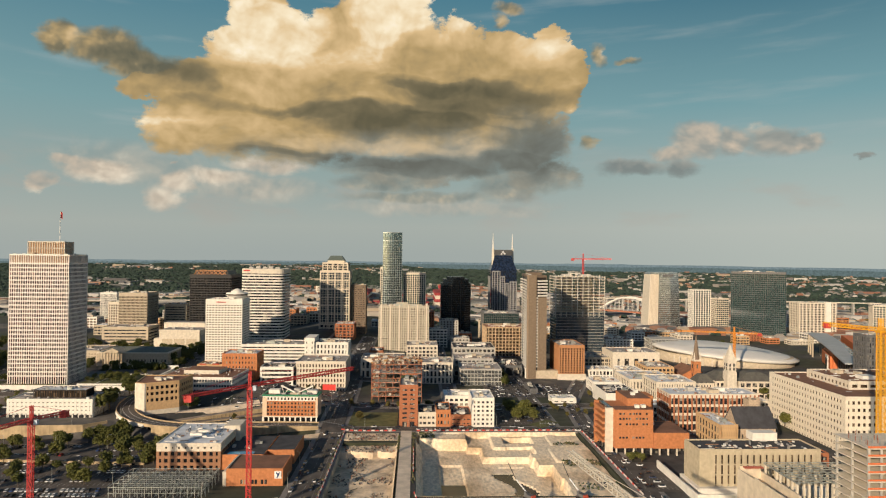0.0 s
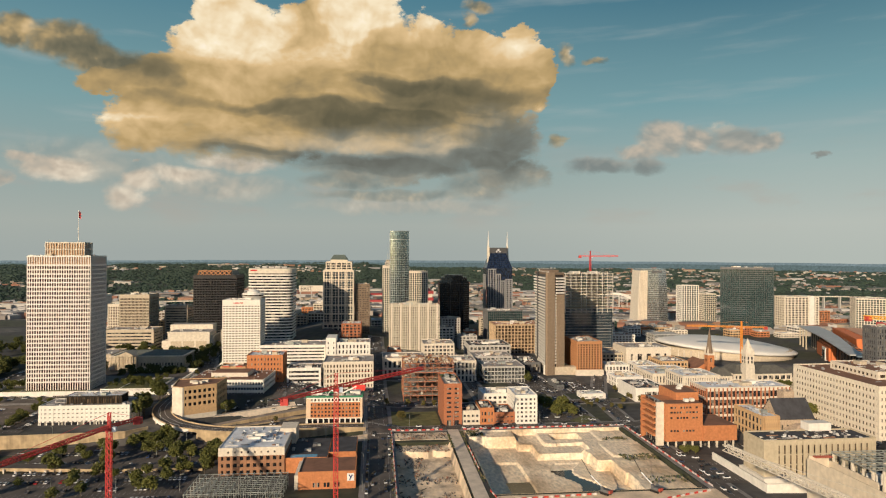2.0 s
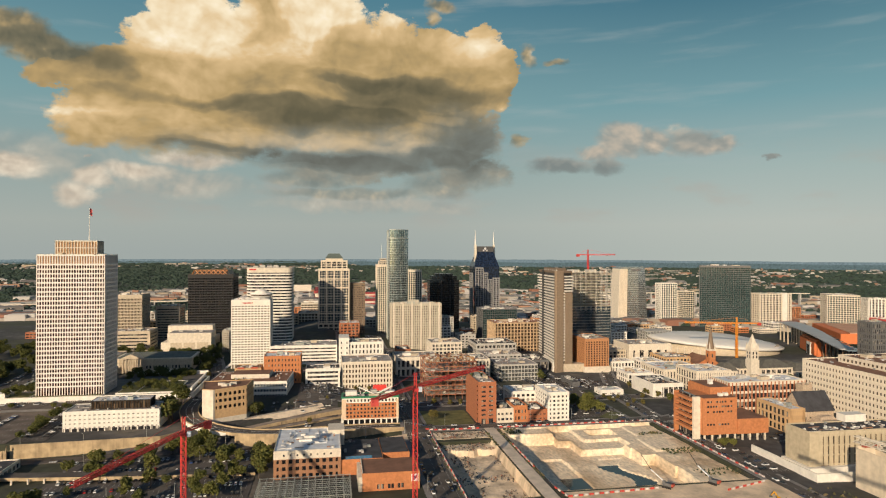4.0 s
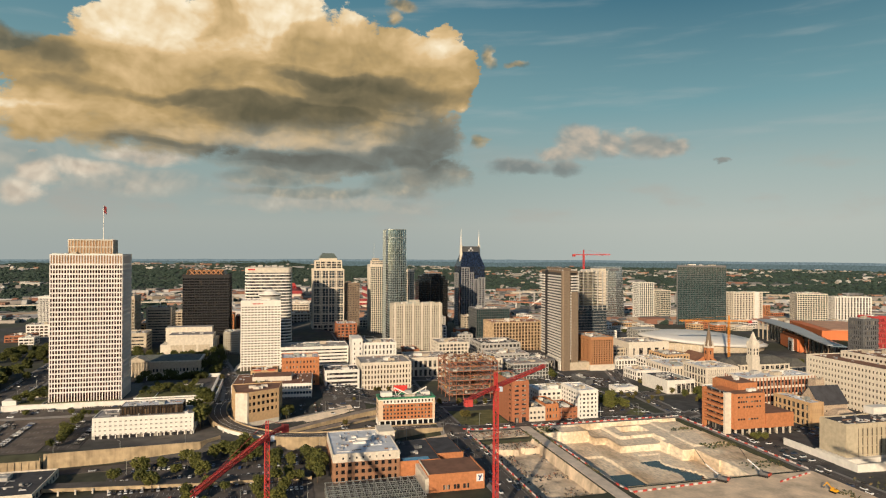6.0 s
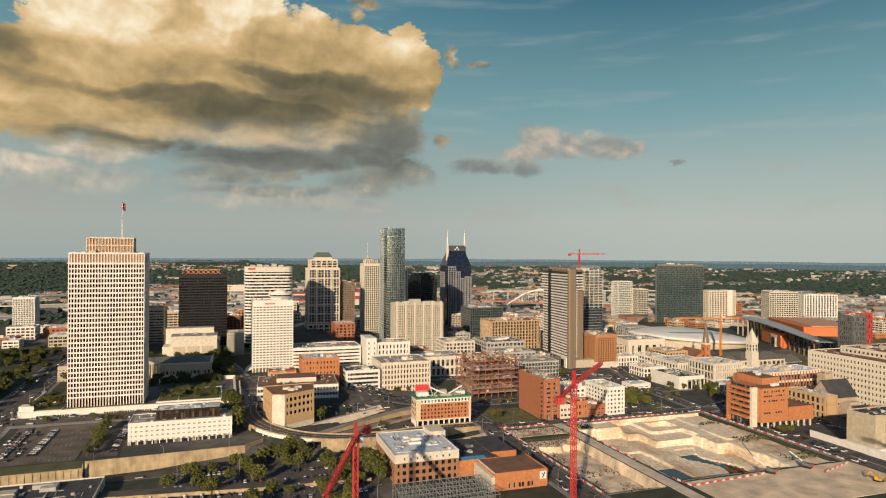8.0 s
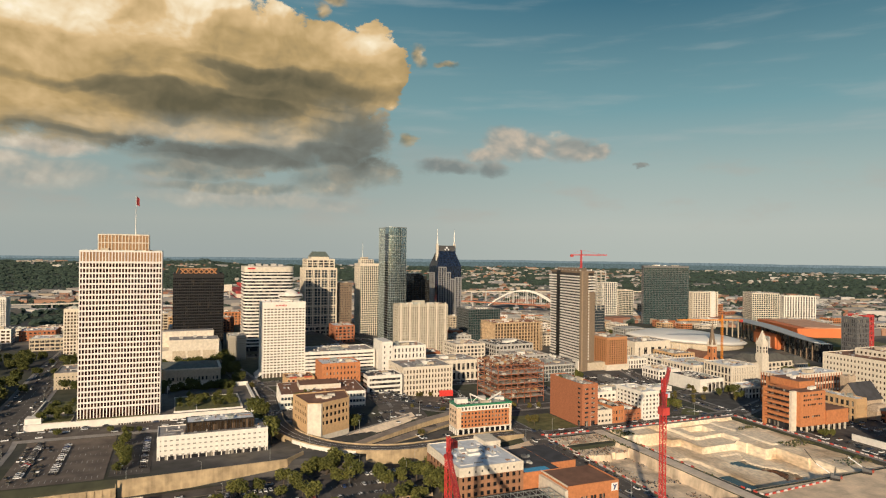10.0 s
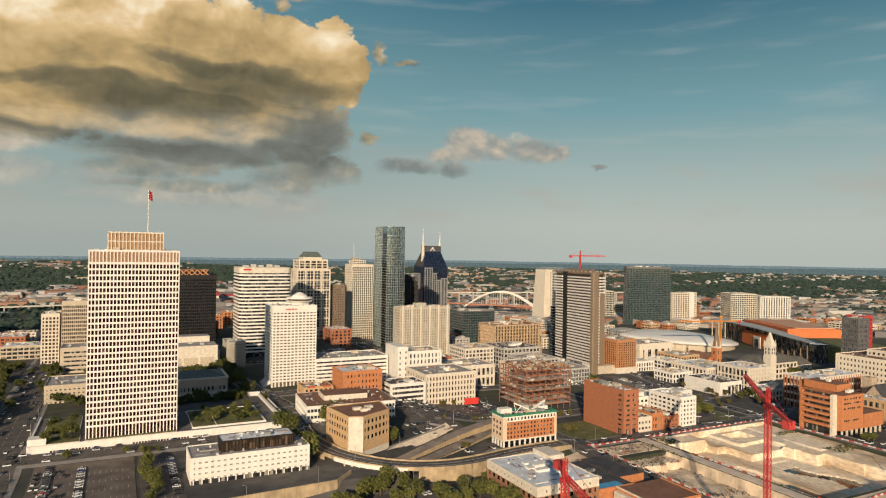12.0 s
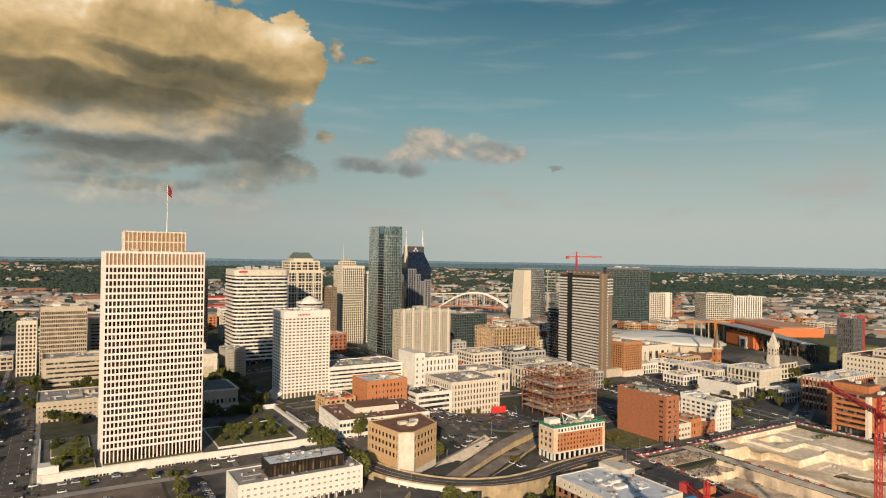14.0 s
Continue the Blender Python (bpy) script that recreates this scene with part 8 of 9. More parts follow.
# ---- river, bridges ----
ribbon("water", "wide slow grey-green river", [(150, 1640), (520, 1700), (900, 1850), (1250, 2250), (1700, 3300)], 120, mat("river_water", (0.05, 0.075, 0.07), 0.08, 0.2, 0.02), 1.0, "river", step=40)


def arch_bridge():
    root = thing("arch_bridge", "white steel arch bridge over the river", "bridge", (540, 1600, -6), -52)
    for o in (-9, 9):
        prev = None
        bm = bmesh.new()
        for i in range(33):
            f = i / 32
            p = Vector((-105 + 210 * f, o * (1 - 0.35 * math.sin(math.pi * f)), 46 * math.sin(math.pi * f) + 4))
            if prev is not None:
                add_beam(bm, prev, p, 3.2)
            prev = p
        part("arch_rib", bm, WHITE, root)
    bm = bmesh.new()
    add_box(bm, -190, 190, -10, 10, 12, 14.5)
    part("deck", bm, mat("orange_deck", (0.45, 0.18, 0.10), 0.7), root, "rust-red bridge deck edge")
    for i in range(15):
        for o in (-8, 8):
            f = (i + 1) / 16
            z = 46 * math.sin(math.pi * f) + 4
            if z > 16:
                bm = bmesh.new()
                add_beam(bm, (-105 + 210 * f, o, 14), (-105 + 210 * f, o, z), 0.5)
                part("hanger", bm, WHITE, root)
    for x in (-150, -105, 105, 150):
        link_part("pier", box_mesh("pier", 5, 18, 30, GREY), root, (x, 0, -18))


arch_bridge()


def viaduct(label, p, q, z, w=14):
    p, q = Vector(p), Vector(q)
    root = thing("highway_viaduct", label, "viaduct", (*((p + q) / 2), 0), math.degrees(math.atan2(q.y - p.y, q.x - p.x)))
    L = (q - p).length
    link_part("deck", box_mesh("deck", L, w, 2.4, CREAM), root, (0, 0, z))
    for i in range(int(L / 45)):
        link_part("pier", box_mesh("pier", 3, w * 0.8, z + 30, GREY), root, (-L / 2 + 22 + i * 45, 0, -30))


viaduct("long pale highway viaduct beyond the river", (500, 1900), (1300, 1750), 22)
viaduct("long pale highway viaduct beyond downtown", (-1400, 1650), (-350, 1850), 12, 18)


def stadium():
    root = thing("stadium", "open stadium with red seat stands", "stadium", (-40, 1950, -8))
    red = mat("red_seats", (0.34, 0.05, 0.05), 0.85, 0.4, 0.05)
    for sx, sy, w, d, h in ((-115, 0, 34, 200, 42), (115, 0, 34, 200, 42), (0, -150, 150, 30, 22), (0, 150, 150, 30, 22)):
        bm = bmesh.new()
        add_box(bm, sx - w / 2, sx + w / 2, sy - d / 2, sy + d / 2, 0, h)
        part("stand", bm, CREAM, root)
        for k in range(2):
            bm = bmesh.new()
            add_box(bm, sx - w / 2 - 3, sx + w / 2 + 3, sy - d / 2 - 3, sy + d / 2 + 3, h * (0.42 + 0.45 * k), h * (0.62 + 0.43 * k))
            part("seat_tier", bm, red, root, "tier of red seats")
    for sx in (-115, 115):
        bm = bmesh.new()
        lattice(bm, (sx, -90, 54), (sx, 90, 54), 6, 0.8, 12)
        part("light_rig", bm, REDSTEEL, root)


stadium()


def stand_sign():
    zb = ground(-258, 1880)
    root = thing("stand_sign", "long pale sign wall of a far stand with dark letters", "sign", (-258, 1880, zb))
    bm = bmesh.new()
    add_box(bm, -30, 75, 0, 3, 43 - zb - 9, 43 - zb + 8)
    part("board", bm, CREAM, root)
    for x in (-26, 5, 38, 70):
        link_part("post", box_mesh("post", 2.5, 2.5, round(36 - zb, 0), GREY), root, (x, 1.6, 0))
    cu = bpy.data.curves.new("lettering", "FONT")
    cu.body, cu.size, cu.extrude = "EAST", 15.0, 0.3
    cu.materials.append(mat("brown_sign_letters", (0.06, 0.04, 0.03), 0.8))
    ob = new("lettering", cu)
    ob.parent = root
    ob.matrix_basis = pose(-26, -0.4, 43 - zb - 5.5, 90, 0, 0)
    tagged(ob, "dark brown painted letters")


stand_sign()

# ---- trees ----
def leaf_material(name, a, b2):
    m, nt, b, link = nodes_of(name)
    g = nt.nodes.new("ShaderNodeNewGeometry")
    oi = nt.nodes.new("ShaderNodeObjectInfo")
    add = nt.nodes.new("ShaderNodeMath")
    add.operation = "MULTIPLY_ADD"
    link(g.outputs["Random Per Island"], add.inputs[0])
    add.inputs[1].default_value = 0.6
    mul = nt.nodes.new("ShaderNodeMath")
    mul.operation = "MULTIPLY"
    link(oi.outputs["Random"], mul.inputs[0])
    mul.inputs[1].default_value = 0.4
    link(mul.outputs[0], add.inputs[2])
    cr = nt.nodes.new("ShaderNodeValToRGB")
    cr.color_ramp.elements[0].color, cr.color_ramp.elements[1].color = (*a, 1), (*b2, 1)
    link(add.outputs[0], cr.inputs[0]), link(cr.outputs[0], b.inputs["Base Color"])
    b.inputs["Roughness"].default_value = 0.75
    b.inputs["Specular IOR Level"].default_value = 0.2
    MATS[name] = m
    return m


LEAF = leaf_material("green_leaves", (0.040, 0.050, 0.014), (0.16, 0.155, 0.038))
LEAF_Y = leaf_material("yellowing_leaves", (0.06, 0.055, 0.016), (0.17, 0.14, 0.04))
BARK = mat("bark", (0.10, 0.075, 0.05), 0.95, 0.3, 2.0)


def tree_meshes(seed, h, r, n=420):
    rnd = random.Random(seed)
    bm = bmesh.new()
    bmesh.ops.create_cone(bm, cap_ends=True, segments=7, radius1=0.045 * h * 0.6, radius2=0.012 * h, depth=h * 0.7, matrix=Matrix.Translation((0, 0, h * 0.35)))
    for i in range(6):
        g, z = rnd.uniform(0, 6.28), h * rnd.uniform(0.3, 0.55)
        add_beam(bm, (0, 0, z), (0.6 * r * math.cos(g), 0.6 * r * math.sin(g), z + h * rnd.uniform(0.12, 0.3)), 0.018 * h)
    trunk = mesh_of("trunk", bm, BARK)
    lumps = [(rnd.uniform(-0.55, 0.55) * r, rnd.uniform(-0.55, 0.55) * r, h * rnd.uniform(0.42, 0.85), r * rnd.uniform(0.35, 0.62)) for _ in range(9)]
    bm = bmesh.new()
    for k in range(n):
        cx, cy, cz, cr = lumps[k % 9]
        u, ph = rnd.uniform(-0.7, 1), rnd.uniform(0, 6.28)
        q = cr * rnd.uniform(0.7, 1.08)
        c = Vector((cx + q * math.sqrt(max(0, 1 - u * u)) * math.cos(ph), cy + q * math.sqrt(max(0, 1 - u * u)) * math.sin(ph), cz + q * u * 0.85))
        s = r * rnd.uniform(0.09, 0.19)
        rot = Euler((rnd.uniform(-0.9, 0.9), rnd.uniform(-0.9, 0.9), rnd.uniform(0, 6.28))).to_matrix()
        top = bm.verts.new(c + rot @ Vector((0, 0, s * 0.5)))
        ring = [bm.verts.new(c + rot @ Vector((s * math.cos(a), s * math.sin(a), s * rnd.uniform(-0.3, 0.15)))) for a in (0, 1.26, 2.51, 3.77, 5.03)]
        for i in range(5):
            bm.faces.new((ring[i], ring[(i + 1) % 5], top))
    return trunk, bm


TREES = []
for sd, hh, rr, lm in ((1, 11, 4.6, LEAF), (2, 9, 4.0, LEAF), (3, 13, 5.4, LEAF), (4, 8, 3.0, LEAF_Y), (5, 10, 4.4, LEAF)):
    tr, cbm = tree_meshes(sd, hh, rr)
    TREES.append((tr, mesh_of("crown", cbm, lm), hh, lm is LEAF_Y))


def plant(x, y, kind=None, z=None, scale=1.0, rnd=random.Random(77)):
    k = rnd.choice((0, 1, 2, 4)) if kind is None else kind
    tr, cr, hh, yel = TREES[k]
    root = thing("tree", "yellowing street tree with a loose crown" if yel else "dark green broadleaf tree with a full crown", "tree", (x, y, (surface(x, y) if z is None else z) - 0.1), rnd.uniform(0, 360), "city trees")
    root.scale = [scale * rnd.uniform(1.05, 1.45)] * 3
    link_part("trunk", tr, root), link_part("crown", cr, root)


trnd = random.Random(21)
GROVE = []


def grove(x, y, kind=None, z=None, scale=1.0):
    GROVE.append((x, y, surface(x, y), scale, trnd.choice((0, 1, 2, 4)), trnd.uniform(0, 6.28)))


for x0, x1, y0, y1, n, kind, z, sc in (
        (-270, -180, 470, 482, 10, None, None, 0.75), (-298, -186, 446, 474, 10, None, None, 0.75), (-292, -182, 392, 436, 8, 1, None, 0.7), (-240, -212, 486, 498, 8, None, None, 0.9), (186, 240, 566, 590, 9, None, None, 0.7), (176, 186, 596, 660, 8, 3, None, 0.7), (-300, -180, 380, 440, 12, None, None, 0.7), (-262, -252, 540, 600, 9, 2, None, 0.95), (-404, -386, 648, 682, 14, None, 19.6, 0.6),
        (-403, -386, 616, 630, 6, None, 19.6, 0.6), (-313, -270, 622, 665, 34, 1, 19.6, 0.5), (-348, -342, 512, 575, 13, 1, None, 0.7), (-330, -262, 694, 712, 16, None, None, 0.9),
        (-272, -258, 700, 860, 18, None, None, 1.0), (-194, -188, 556, 570, 4, 1, None, 0.95), (-156, -146, 533, 540, 3, 3, None, 0.5), (-138, -90, 594, 598, 4, 3, None, 0.5), 
        (84, 112, 548, 575, 9, None, None, 0.9), (-50, -46, 530, 575, 3, 3, None, 0.8), (-60, 40, 590, 598, 6, 3, None, 0.7), (96, 104, 690, 740, 8, None, None, 0.8),
        (146, 168, 441, 447, 5, 1, None, 0.5), (240, 330, 530, 550, 10, None, None, 0.8), (300, 335, 560, 640, 10, None, None, 0.9), (240, 300, 590, 640, 10, 3, None, 0.7),
        (-560, -445, 640, 900, 90, None, None, 1.1), (-520, -444, 645, 760, 40, None, None, 1.2), (-300, -268, 700, 830, 24, None, None, 1.0), (-445, -410, 700, 900, 12, None, None, 0.8), (-405, -350, 690, 735, 10, None, None, 0.9), (-350, -280, 785, 820, 16, None, None, 1.0),
        (-420, -340, 840, 862, 14, 1, None, 0.9), (-190, -130, 478, 490, 8, None, None, 0.65), (-178, -168, 400, 470, 6, None, None, 0.9), (-160, -70, 655, 662, 6, 3, None, 0.6),
        (120, 200, 560, 600, 10, 3, None, 0.6), (330, 440, 640, 720, 14, None, None, 0.9), (-400, -330, 592, 598, 5, 1, None, 0.5), (-560, -440, 480, 600, 20, None, None, 1.0),
        (380, 560, 1000, 1080, 14, None, None, 0.9), (-10, 100, 580, 600, 6, None, None, 0.7), (-225, -212, 585, 625, 6, None, None, 0.9), (-255, -200, 640, 700, 5, 3, None, 0.7)):
    for i in range(n):
        (grove if y0 >= 640 and (x0 < -400 or y0 > 690) or x0 <= -560 else plant)(trnd.uniform(x0, x1), trnd.uniform(y0, y1), kind, z, sc)


gv2, gf2 = [], []
for x, y, z, sc, k, ang in GROVE:
    me = TREES[k][1]
    co = np.empty(len(me.vertices) * 3)
    me.vertices.foreach_get("co", co)
    co = co.reshape(-1, 3) * sc
    ca, sa = math.cos(ang), math.sin(ang)
    base = len(gv2)
    gv2 += [(x + p[0] * ca - p[1] * sa, y + p[0] * sa + p[1] * ca, z + p[2] - 0.8) for p in co]
    gf2 += [tuple(base + i for i in f.vertices) for f in me.polygons]
me = bpy.data.meshes.new("grove")
me.from_pydata(gv2, [], gf2)
me.materials.append(LEAF)
tagged(new("grove", me), "dark green tree groves among the city blocks", "trees", kind="stuff")


# ---- cars ----
def car_meshes(paint):
    bm = bmesh.new()
    prof = [(-2.25, 0.35), (-2.25, 0.78), (-1.9, 0.92), (2.0, 0.92), (2.25, 0.7), (2.25, 0.35)]
    sides = [[bm.verts.new((s * 0.9, -y, z)) for y, z in prof] for s in (-1, 1)]
    for i in range(len(prof)):
        j = (i + 1) % len(prof)
        bm.faces.new((sides[0][i], sides[0][j], sides[1][j], sides[1][i]))
    bm.faces.new(sides[0][::-1]), bm.faces.new(sides[1])
    add_box(bm, -0.68, 0.68, -0.75, 1.25, 1.36, 1.45, 0.95)
    bmesh.ops.recalc_face_normals(bm, faces=bm.faces[:])
    return mesh_of("body", bm, paint)


bm = bmesh.new()
add_box(bm, -0.84, 0.84, -1.35, 1.75, 0.92, 1.38, 0.78)
CABIN = mesh_of("glasshouse", bm, mat("car_glass", (0.02, 0.022, 0.025), 0.1))
bm = bmesh.new()
bmesh.ops.create_cone(bm, cap_ends=True, segments=10, radius1=0.33, radius2=0.33, depth=0.22, matrix=pose(0, 0, 0, 0, 90, 0))
WHEEL = mesh_of("wheel", bm, mat("tyre", (0.015, 0.015, 0.015), 0.9))
PAINTS = [("white", (0.72, 0.72, 0.70)), ("silver", (0.42, 0.43, 0.44)), ("black", (0.015, 0.015, 0.018)), ("dark grey", (0.07, 0.07, 0.075)), ("red", (0.32, 0.02, 0.02)), ("blue", (0.03, 0.06, 0.16)), ("white", (0.72, 0.72, 0.70)), ("silver", (0.42, 0.43, 0.44))]
CARS = [(n, car_meshes(mat("car_paint_" + n.replace(" ", "_"), c, 0.25, 0.03, 1.0, spec=0.6))) for n, c in PAINTS]
crnd = random.Random(5)


NCARS, EXTRA = [0], []


def park_car(x, y, rz, where, wheels=True, group="parked cars", z=None):
    if NCARS[0] >= 300:
        EXTRA.append((x, y, (ground(x, y) if z is None else z) + 0.36, rz + crnd.uniform(-3, 3)))
        return
    NCARS[0] += 1
    n, body = crnd.choice(CARS[:4] + CARS[6:] if crnd.random() < 0.85 else CARS)
    root = thing("car", n + " car " + where, "car", (x, y, (ground(x, y) if z is None else z) + 0.36), rz + crnd.uniform(-3, 3), group)
    link_part("glasshouse", CABIN, link_part("body", body, root))
    if wheels:
        for sx in (-0.82, 0.82):
            for sy in (-1.4, 1.4):
                link_part("wheel", WHEEL, root, (sx, sy, 0.33))


for x0, x1, y0, y1, rows, step, rz in ((-292, -182, 388, 436, 4, 2.9, 5), (-290, -182, 350, 380, 3, 2.9, 5), (-296, -238, 455, 475, 2, 3.0, 0), (-228, -180, 450, 482, 3, 3.0, 0)):
    for r in range(rows):
        y = y0 + (y1 - y0) * r / max(1, rows - 1)
        for x in np.arange(x0, x1, step):
            if crnd.random() < 0.62:
                park_car(x, y, rz + (180 if crnd.random() < 0.5 else 0), "parked in an asphalt lot", wheels=y > 405 and crnd.random() < 0.15)
for x0, x1, y0, y1, n, where in ((-402, -392, 520, 590, 20, 0), (-384, -376, 520, 585, 14, 0), (-348, -342, 515, 585, 10, 0), (-334, -330, 515, 585, 12, 0), (-158, -76, 615, 655, 20, 0), (72, 104, 540, 595, 12, 0), (76, 158, 645, 700, 26, 0), (-160, -128, 565, 596, 8, 0), (146, 160, 388, 436, 6, 0)):
    cols = max(1, int((x1 - x0) / 9))
    for i in range(n):
        c = i % cols
        park_car(x0 + (c + 0.5) * (x1 - x0) / cols, y0 + (i // cols + 0.5) * (y1 - y0) / max(1, -(-n // cols)), 90, "parked in an asphalt lot", wheels=y0 < 560)
for pts, n in (([(-69, 380), (-69, 700)], 12), ([(-61, 330), (-61, 690)], 12), ([(-432, 560), (-432, 1000)], 16), ([(-420, 560), (-420, 1000)], 14), ([(-50, 521), (130, 521)], 12), ([(-320, 481), (-240, 486)], 5),
               ([(-330, 450), (-180, 440)], 7), ([(-150, 602), (100, 602)], 12), ([(-253, 740), (-256, 860)], 6), ([(115, 540), (115, 800)], 8), ([(36, 610), (34, 800)], 8), ([(-390, 603), (-260, 603)], 6), ([(139, 330), (139, 510)], 5)):
    p, q = Vector(pts[0]), Vector(pts[-1])
    g = math.degrees(math.atan2(q.y - p.y, q.x - p.x)) - 90
    for i in range(n):
        c = p.lerp(q, crnd.random())
        park_car(c.x, c.y, g, "standing on an asphalt street", wheels=c.y < 560, group="cars on the streets")


for pts, w in STREETS:
    for p, q in zip(pts, pts[1:]):
        p, q = Vector(p), Vector(q)
        d = (q - p).normalized()
        s = Vector((d.y, -d.x))
        g = math.degrees(math.atan2(d.y, d.x)) - 90
        for l in np.arange(8, (q - p).length - 8, 6.5):
            for o in (-w / 2 - 0.2, -w * 0.2, w * 0.2, w / 2 + 0.2):
                if crnd.random() < (0.34 if abs(o) > w * 0.3 else 0.13):
                    c = p + d * l + s * (o * 0.86)
                    EXTRA.append((c.x, c.y, ground(c.x, c.y) + 0.36, g + (180 if o < 0 else 0)))
for x0, x1, y0, y1 in ((-152, -124, 526, 540), (-160, -76, 612, 658), (-196, -152, 572, 596), (-405, -386, 512, 588), (74, 160, 640, 705), (200, 330, 400, 470), (-398, -330, 484, 500)):
    for y in np.arange(y0 + 3, y1, 8.2):
        for x in np.arange(x0 + 2, x1 - 2, 2.9):
            if crnd.random() < 0.33:
                EXTRA.append((x, y, surface(x, y) + 0.3, crnd.choice((0, 180)) + crnd.uniform(-3, 3)))


def more_cars():
    vs, fs, mi = [], [], []
    for x, y, z, rz in EXTRA:
        ca, sa = math.cos(radians(rz)), math.sin(radians(rz))
        for w, y0, y1, z0, z1, k, m2 in ((0.9, -2.25, 2.25, 0.3, 0.9, 0.96, 0), (0.82, -1.7, 1.3, 0.9, 1.42, 0.74, 1)):
            base = len(vs)
            for zz, kk in ((z0, 1.0), (z1, k)):
                cy = (y0 + y1) / 2
                for px, py in ((-w, y0), (w, y0), (w, y1), (-w, y1)):
                    px, py = px * kk, cy + (py - cy) * kk
                    vs.append((x + px * ca - py * sa, y + px * sa + py * ca, z + zz))
            for f in ((4, 5, 6, 7), (0, 1, 5, 4), (1, 2, 6, 5), (2, 3, 7, 6), (3, 0, 4, 7)):
                fs.append(tuple(base + i for i in f))
                mi.append(m2)
    me = bpy.data.meshes.new("street_cars")
    me.from_pydata(vs, [], fs)
    me.materials.append(island("car_paints", ((0.70, 0.70, 0.68), (0.40, 0.41, 0.42), (0.015, 0.015, 0.018), (0.07, 0.07, 0.075), (0.10, 0.09, 0.08), (0.72, 0.72, 0.70), (0.03, 0.05, 0.10), (0.05, 0.05, 0.05)), 0.3))
    me.materials.append(mat("car_glass", (0.02, 0.022, 0.025), 0.1))
    me.polygons.foreach_set("material_index", mi)
    tagged(new("street_cars", me), "many small parked and standing cars along the streets", "cars", kind="stuff")


more_cars()


# ---- street lamps ----
def lamp_posts():
    bm = bmesh.new()
    bmesh.ops.create_cone(bm, cap_ends=True, segments=6, radius1=0.14, radius2=0.08, depth=10, matrix=Matrix.Translation((0, 0, 5)))
    pole = mesh_of("pole", bm, STEEL)
    bm = bmesh.new()
    add_beam(bm, (0, 0, 9.9), (1.8, 0, 10.3), 0.1), add_beam(bm, (1.7, 0, 10.3), (2.6, 0, 10.25), 0.3, 0.14)
    arm = mesh_of("arm", bm, STEEL)
    spots = [(-75, y) for y in range(350, 700, 40)] + [(-413, y) for y in range(560, 1000, 45)] + [(-255, 570), (-232, 522), (-205, 495), (-170, 488), (-140, 495), (-105, 505), (-190, 552), (-160, 572), (-130, 588), (-340, 499), (-300, 499), (-260, 503)] + [(x, 529.5) for x in range(-40, 140, 36)] + [(x, 470) for x in range(-290, -180, 36)] + [(x, 400) for x in range(-290, -180, 36)]
    for i, (x, y) in enumerate(spots):
        z = 13.5 if (x, y) in ((-255, 570), (-232, 522)) else ground(x, y)
        root = thing("street_lamp", "slim grey steel street lamp", "street lamp", (x, y, z), (i * 67) % 360, "street lamps")
        link_part("arm", arm, link_part("pole", pole, root))


lamp_posts()


# ---- further streets: blocks that fill the districts ----
def filler():
    rnd = random.Random(31)
    walls = (CREAM, WHITE, SAND, TAN, BRICK, ORANGE, GREY, CREAM, WHITE)
    labels = {"cream_stone": "cream stone", "white_precast": "white concrete", "sand_concrete": "sand-coloured", "tan_brick": "tan brick", "red_brick": "red brick", "orange_brick": "orange brick", "grey_concrete": "grey concrete"}
    spots = []
    for x0, x1, y0, y1, n, hmin, hmax in ((-560, -450, 640, 1150, 14, 8, 20), (-420, -270, 1020, 1250, 10, 10, 30), (-250, -110, 1100, 1300, 8, 10, 30), (-140, -75, 870, 990, 4, 15, 30), (-60, 60, 760, 870, 7, 14, 26),
                                          (30, 110, 790, 1000, 9, 14, 30), (-60, 150, 1080, 1150, 5, 12, 40), (200, 330, 900, 1100, 10, 8, 24), (240, 400, 1050, 1300, 12, 8, 25), (330, 470, 1060, 1250, 8, 8, 22), (540, 700, 1060, 1140, 5, 8, 18),
                                          (640, 900, 1220, 1400, 10, 10, 40), (700, 980, 860, 1050, 14, 8, 26), (480, 620, 560, 800, 10, 8, 20), (500, 700, 700, 830, 6, 10, 24), (-150, -70, 720, 780, 2, 12, 20), (110, 125, 640, 700, 1, 6, 8), (368, 470, 712, 800, 8, 6, 13)):
        for i in range(n * 6):
            if sum(1 for s in spots if s[4] == (x0, y0)) >= n:
                break
            w, d = rnd.uniform(18, 42), rnd.uniform(18, 40)
            x, y = rnd.uniform(x0, x1), rnd.uniform(y0, y1)
            if any(abs(x - s[0]) < (w + s[2]) / 2 + 5 and abs(y - s[1]) < (d + s[3]) / 2 + 5 for s in spots):
                continue
            bad = False
            for ob in TAKEN:
                if abs(x - ob[0]) < w / 2 + ob[2] + 4 and abs(y - ob[1]) < d / 2 + ob[3] + 4:
                    bad = True
                    break
            if bad:
                continue
            spots.append((x, y, w, d, (x0, y0)))
            h = rnd.uniform(hmin, hmax)
            m = rnd.choice(walls)
            fl = max(1, int(h / 4))
            block("city_block", labels[m.name] + " city building with a flat roof", "building", x - w / 2, x + w / 2, y - d / 2, y + d / 2, ground(x, y) + h, m, rnd.choice((G_DARK, G_BROWN)), fl,
                  max(3, int(w / 5)), max(3, int(d / 6)), bh=1.7, pw=rnd.choice((1.4, 2.2, 0.8)), roofm=rnd.choice((ROOF_W, ROOF_G, ROOF_G, ROOF_D, ROOF_B)), units=3, par=0.7, group="city blocks", joined=True)


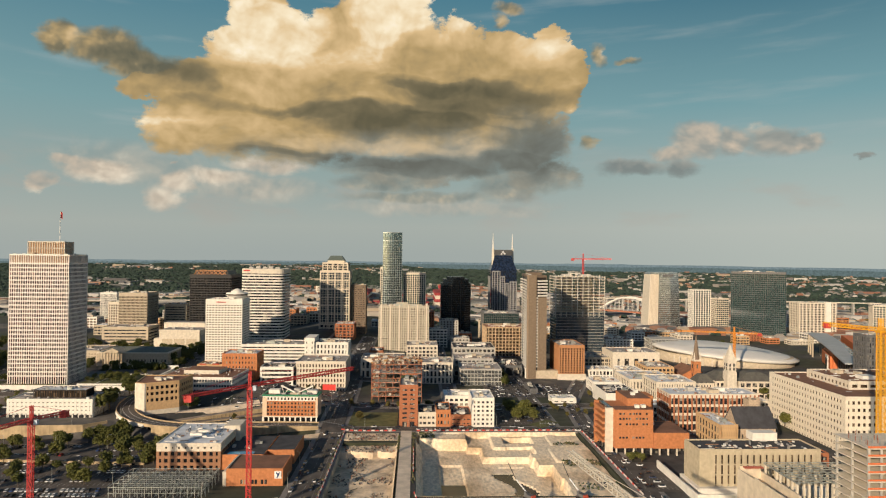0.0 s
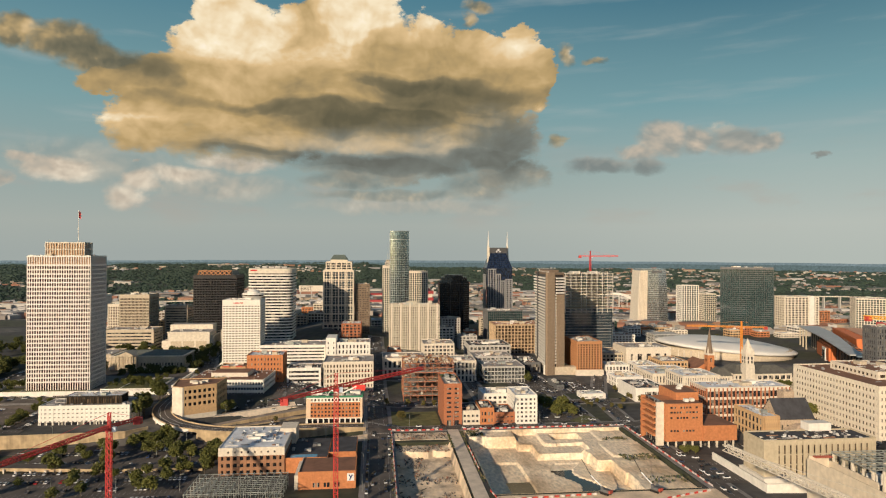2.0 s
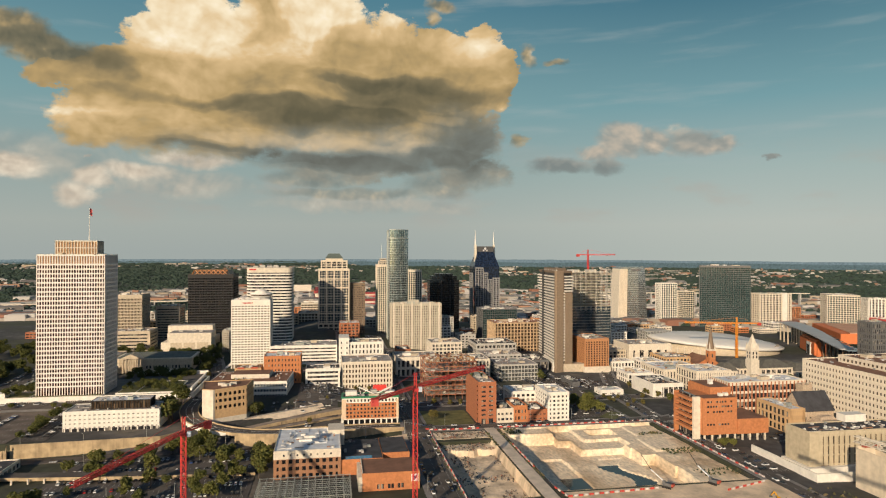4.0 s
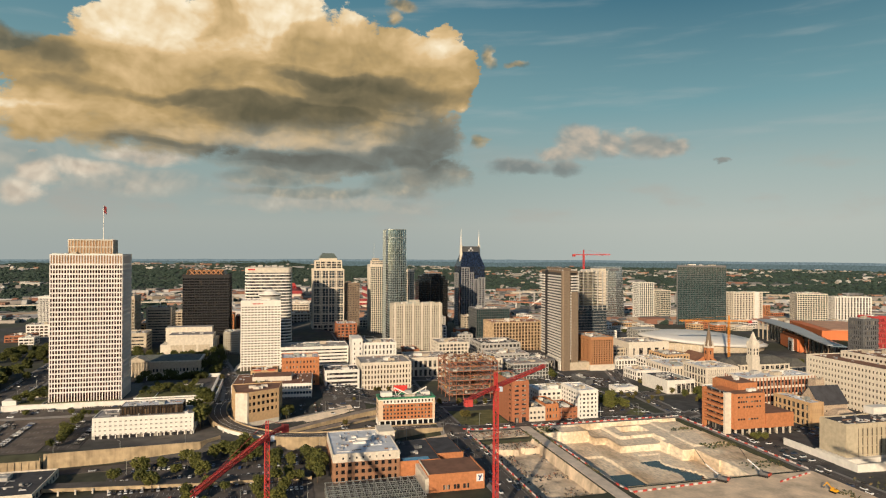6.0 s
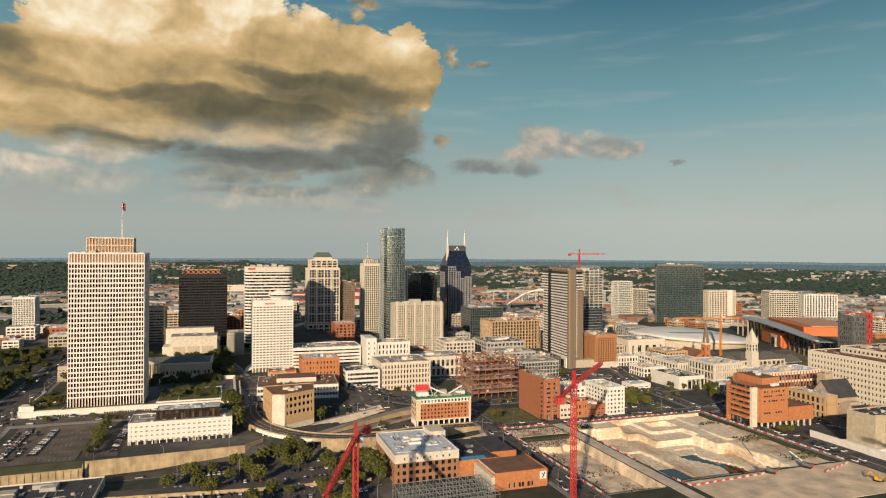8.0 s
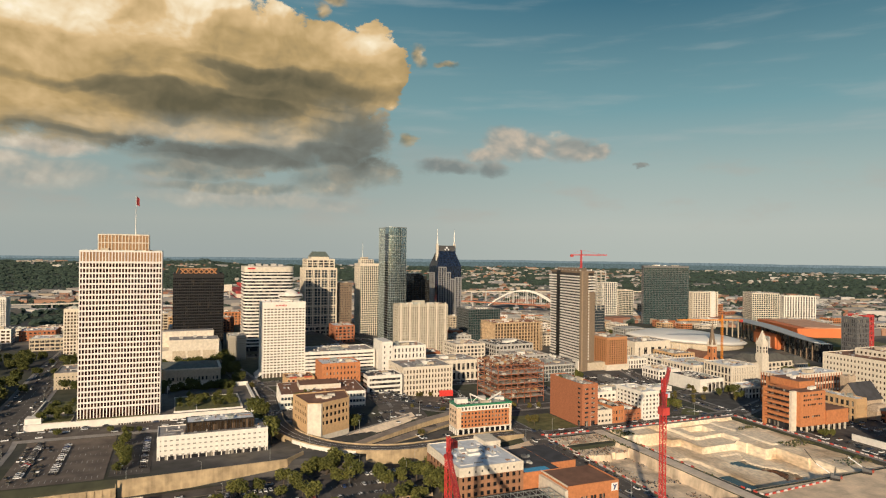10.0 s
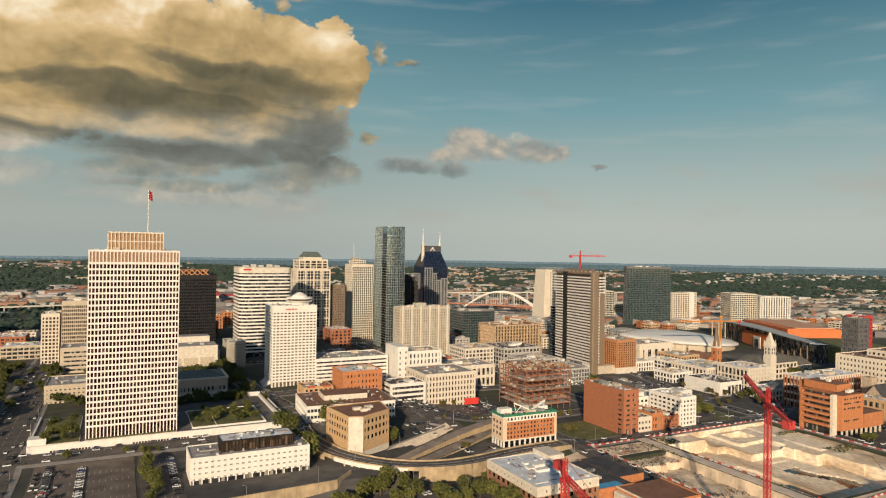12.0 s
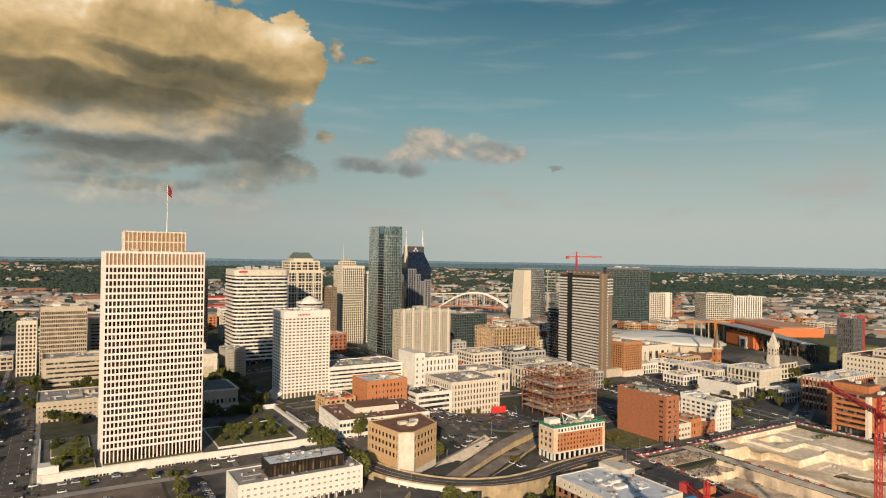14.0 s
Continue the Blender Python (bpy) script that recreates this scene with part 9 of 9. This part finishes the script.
TAKEN = []
for o in list(scene.objects):
    if o.parent is None and o.type == "EMPTY" and o.get("category", "") not in ("tree", "car", "street lamp"):
        parts = [c for c in o.children if c.name.split(".")[0] in ("glazing", "body", "bowl", "stand", "nave", "upper_hall")]
        if parts:
            for c in parts:
                TAKEN.append((o.location.x + c.location.x, o.location.y + c.location.y, max(abs(v.co.x) for v in c.data.vertices), max(abs(v.co.y) for v in c.data.vertices)))
filler()


# ---- the far city and woods ----
def far_fabric():
    rnd = np.random.RandomState(3)
    boxes_v, boxes_f = [], []
    k = 0
    while k < 6500:
        b, d = rnd.uniform(-52, 88), 1350 + 3200 * rnd.rand() ** 1.3
        x, y = -200 + d * math.sin(radians(b)), 100 + d * math.cos(radians(b))
        if y < 900 and abs(x) < 700:
            continue
        n = noise.noise((x * 0.0016, y * 0.0016, 4.0)) + 0.5 * noise.noise((x * 0.005, y * 0.005, 2.0))
        if n < -0.22 + (0.30 if d > 2600 else 0.0) - (0.22 if b > 20 else 0) + (0.25 if b < -8 else 0):
            continue
        big = rnd.rand() < (0.30 if d < 3000 else 0.12)
        w, l, h = (rnd.uniform(30, 95), rnd.uniform(20, 50), rnd.uniform(6, 15)) if big else (rnd.uniform(9, 22), rnd.uniform(9, 20), rnd.uniform(5, 10))
        g = rnd.choice((0.0, 0.0, 0.5, -0.5)) + rnd.uniform(-0.05, 0.05)
        z = ground(x, y) - 1
        c, s = math.cos(g), math.sin(g)
        base = len(boxes_v)
        for zz, t in ((z, 1), (z + h, 1)):
            for px, py in ((-w, -l), (w, -l), (w, l), (-w, l)):
                boxes_v.append((x + (px * c - py * s) / 2 * t, y + (px * s + py * c) / 2 * t, zz))
        if big:
            fs = ((4, 5, 6, 7), (0, 1, 5, 4), (1, 2, 6, 5), (2, 3, 7, 6), (3, 0, 4, 7))
        else:
            for px in (-w, w):
                boxes_v.append((x + px * c / 2, y + px * s / 2, z + h * 1.5))
            fs = ((4, 5, 9, 8), (6, 7, 8, 9), (0, 1, 5, 4), (1, 2, 6, 9, 5), (2, 3, 7, 6), (3, 0, 4, 8, 7))
        boxes_f += [tuple(base + i for i in f) for f in fs]
        k += 1
    me = bpy.data.meshes.new("far_houses")
    me.from_pydata(boxes_v, [], boxes_f)
    me.materials.append(island("far_house_paint", ((0.36, 0.32, 0.27), (0.24, 0.215, 0.19), (0.48, 0.45, 0.41), (0.27, 0.13, 0.085), (0.37, 0.30, 0.22), (0.17, 0.16, 0.155), (0.44, 0.41, 0.36), (0.32, 0.18, 0.115), (0.38, 0.36, 0.34), (0.12, 0.12, 0.115))))
    tagged(new("far_houses", me), "scattered low houses and sheds of the far suburbs", "houses", kind="stuff")
    tv, tf = [], []
    t = (1 + 5 ** 0.5) / 2
    k = 0
    while k < 30000:
        b, d = rnd.uniform(-56, 92), 1250 + 3500 * rnd.rand() ** 0.75
        x, y = -200 + d * math.sin(radians(b)), 100 + d * math.cos(radians(b))
        n = noise.noise((x * 0.0016, y * 0.0016, 4.0)) + 0.5 * noise.noise((x * 0.005, y * 0.005, 2.0))
        if n > 0.12 + (0.5 if d > 2800 else 0) and rnd.rand() < 0.8:
            continue
        if y < 1150 and -600 < x < 900:
            continue
        r = rnd.uniform(6, 11) * (1 + max(0, d - 2500) / 2000)
        z = ground(x, y)
        base = len(tv)
        ph = rnd.uniform(0, 6.28)
        hh = rnd.uniform(7, 11)
        for f, zz in ((1.0, 0.15), (0.85, 0.65)):
            for i in range(5):
                q = r * f * rnd.uniform(0.75, 1.2)
                tv.append((x + q * math.cos(ph + i * 1.257 + zz), y + q * math.sin(ph + i * 1.257 + zz), z + hh * zz * rnd.uniform(0.8, 1.15)))
        tv.append((x, y, z + hh * rnd.uniform(0.9, 1.1)))
        for i in range(5):
            j = (i + 1) % 5
            tf += [(base + i, base + j, base + 5 + j, base + 5 + i), (base + 5 + i, base + 5 + j, base + 10)]
        k += 1
    me = bpy.data.meshes.new("far_woods")
    me.from_pydata(tv, [], tf)
    # bluish distance haze is put into the leaf colour
    me.materials.append(leaf_material("far_leaves_haze_tint", (0.026, 0.042, 0.034), (0.055, 0.080, 0.056)))
    tagged(new("far_woods", me), "haze-tinted dark green woods of the far suburbs", "woods", kind="stuff")


far_fabric()
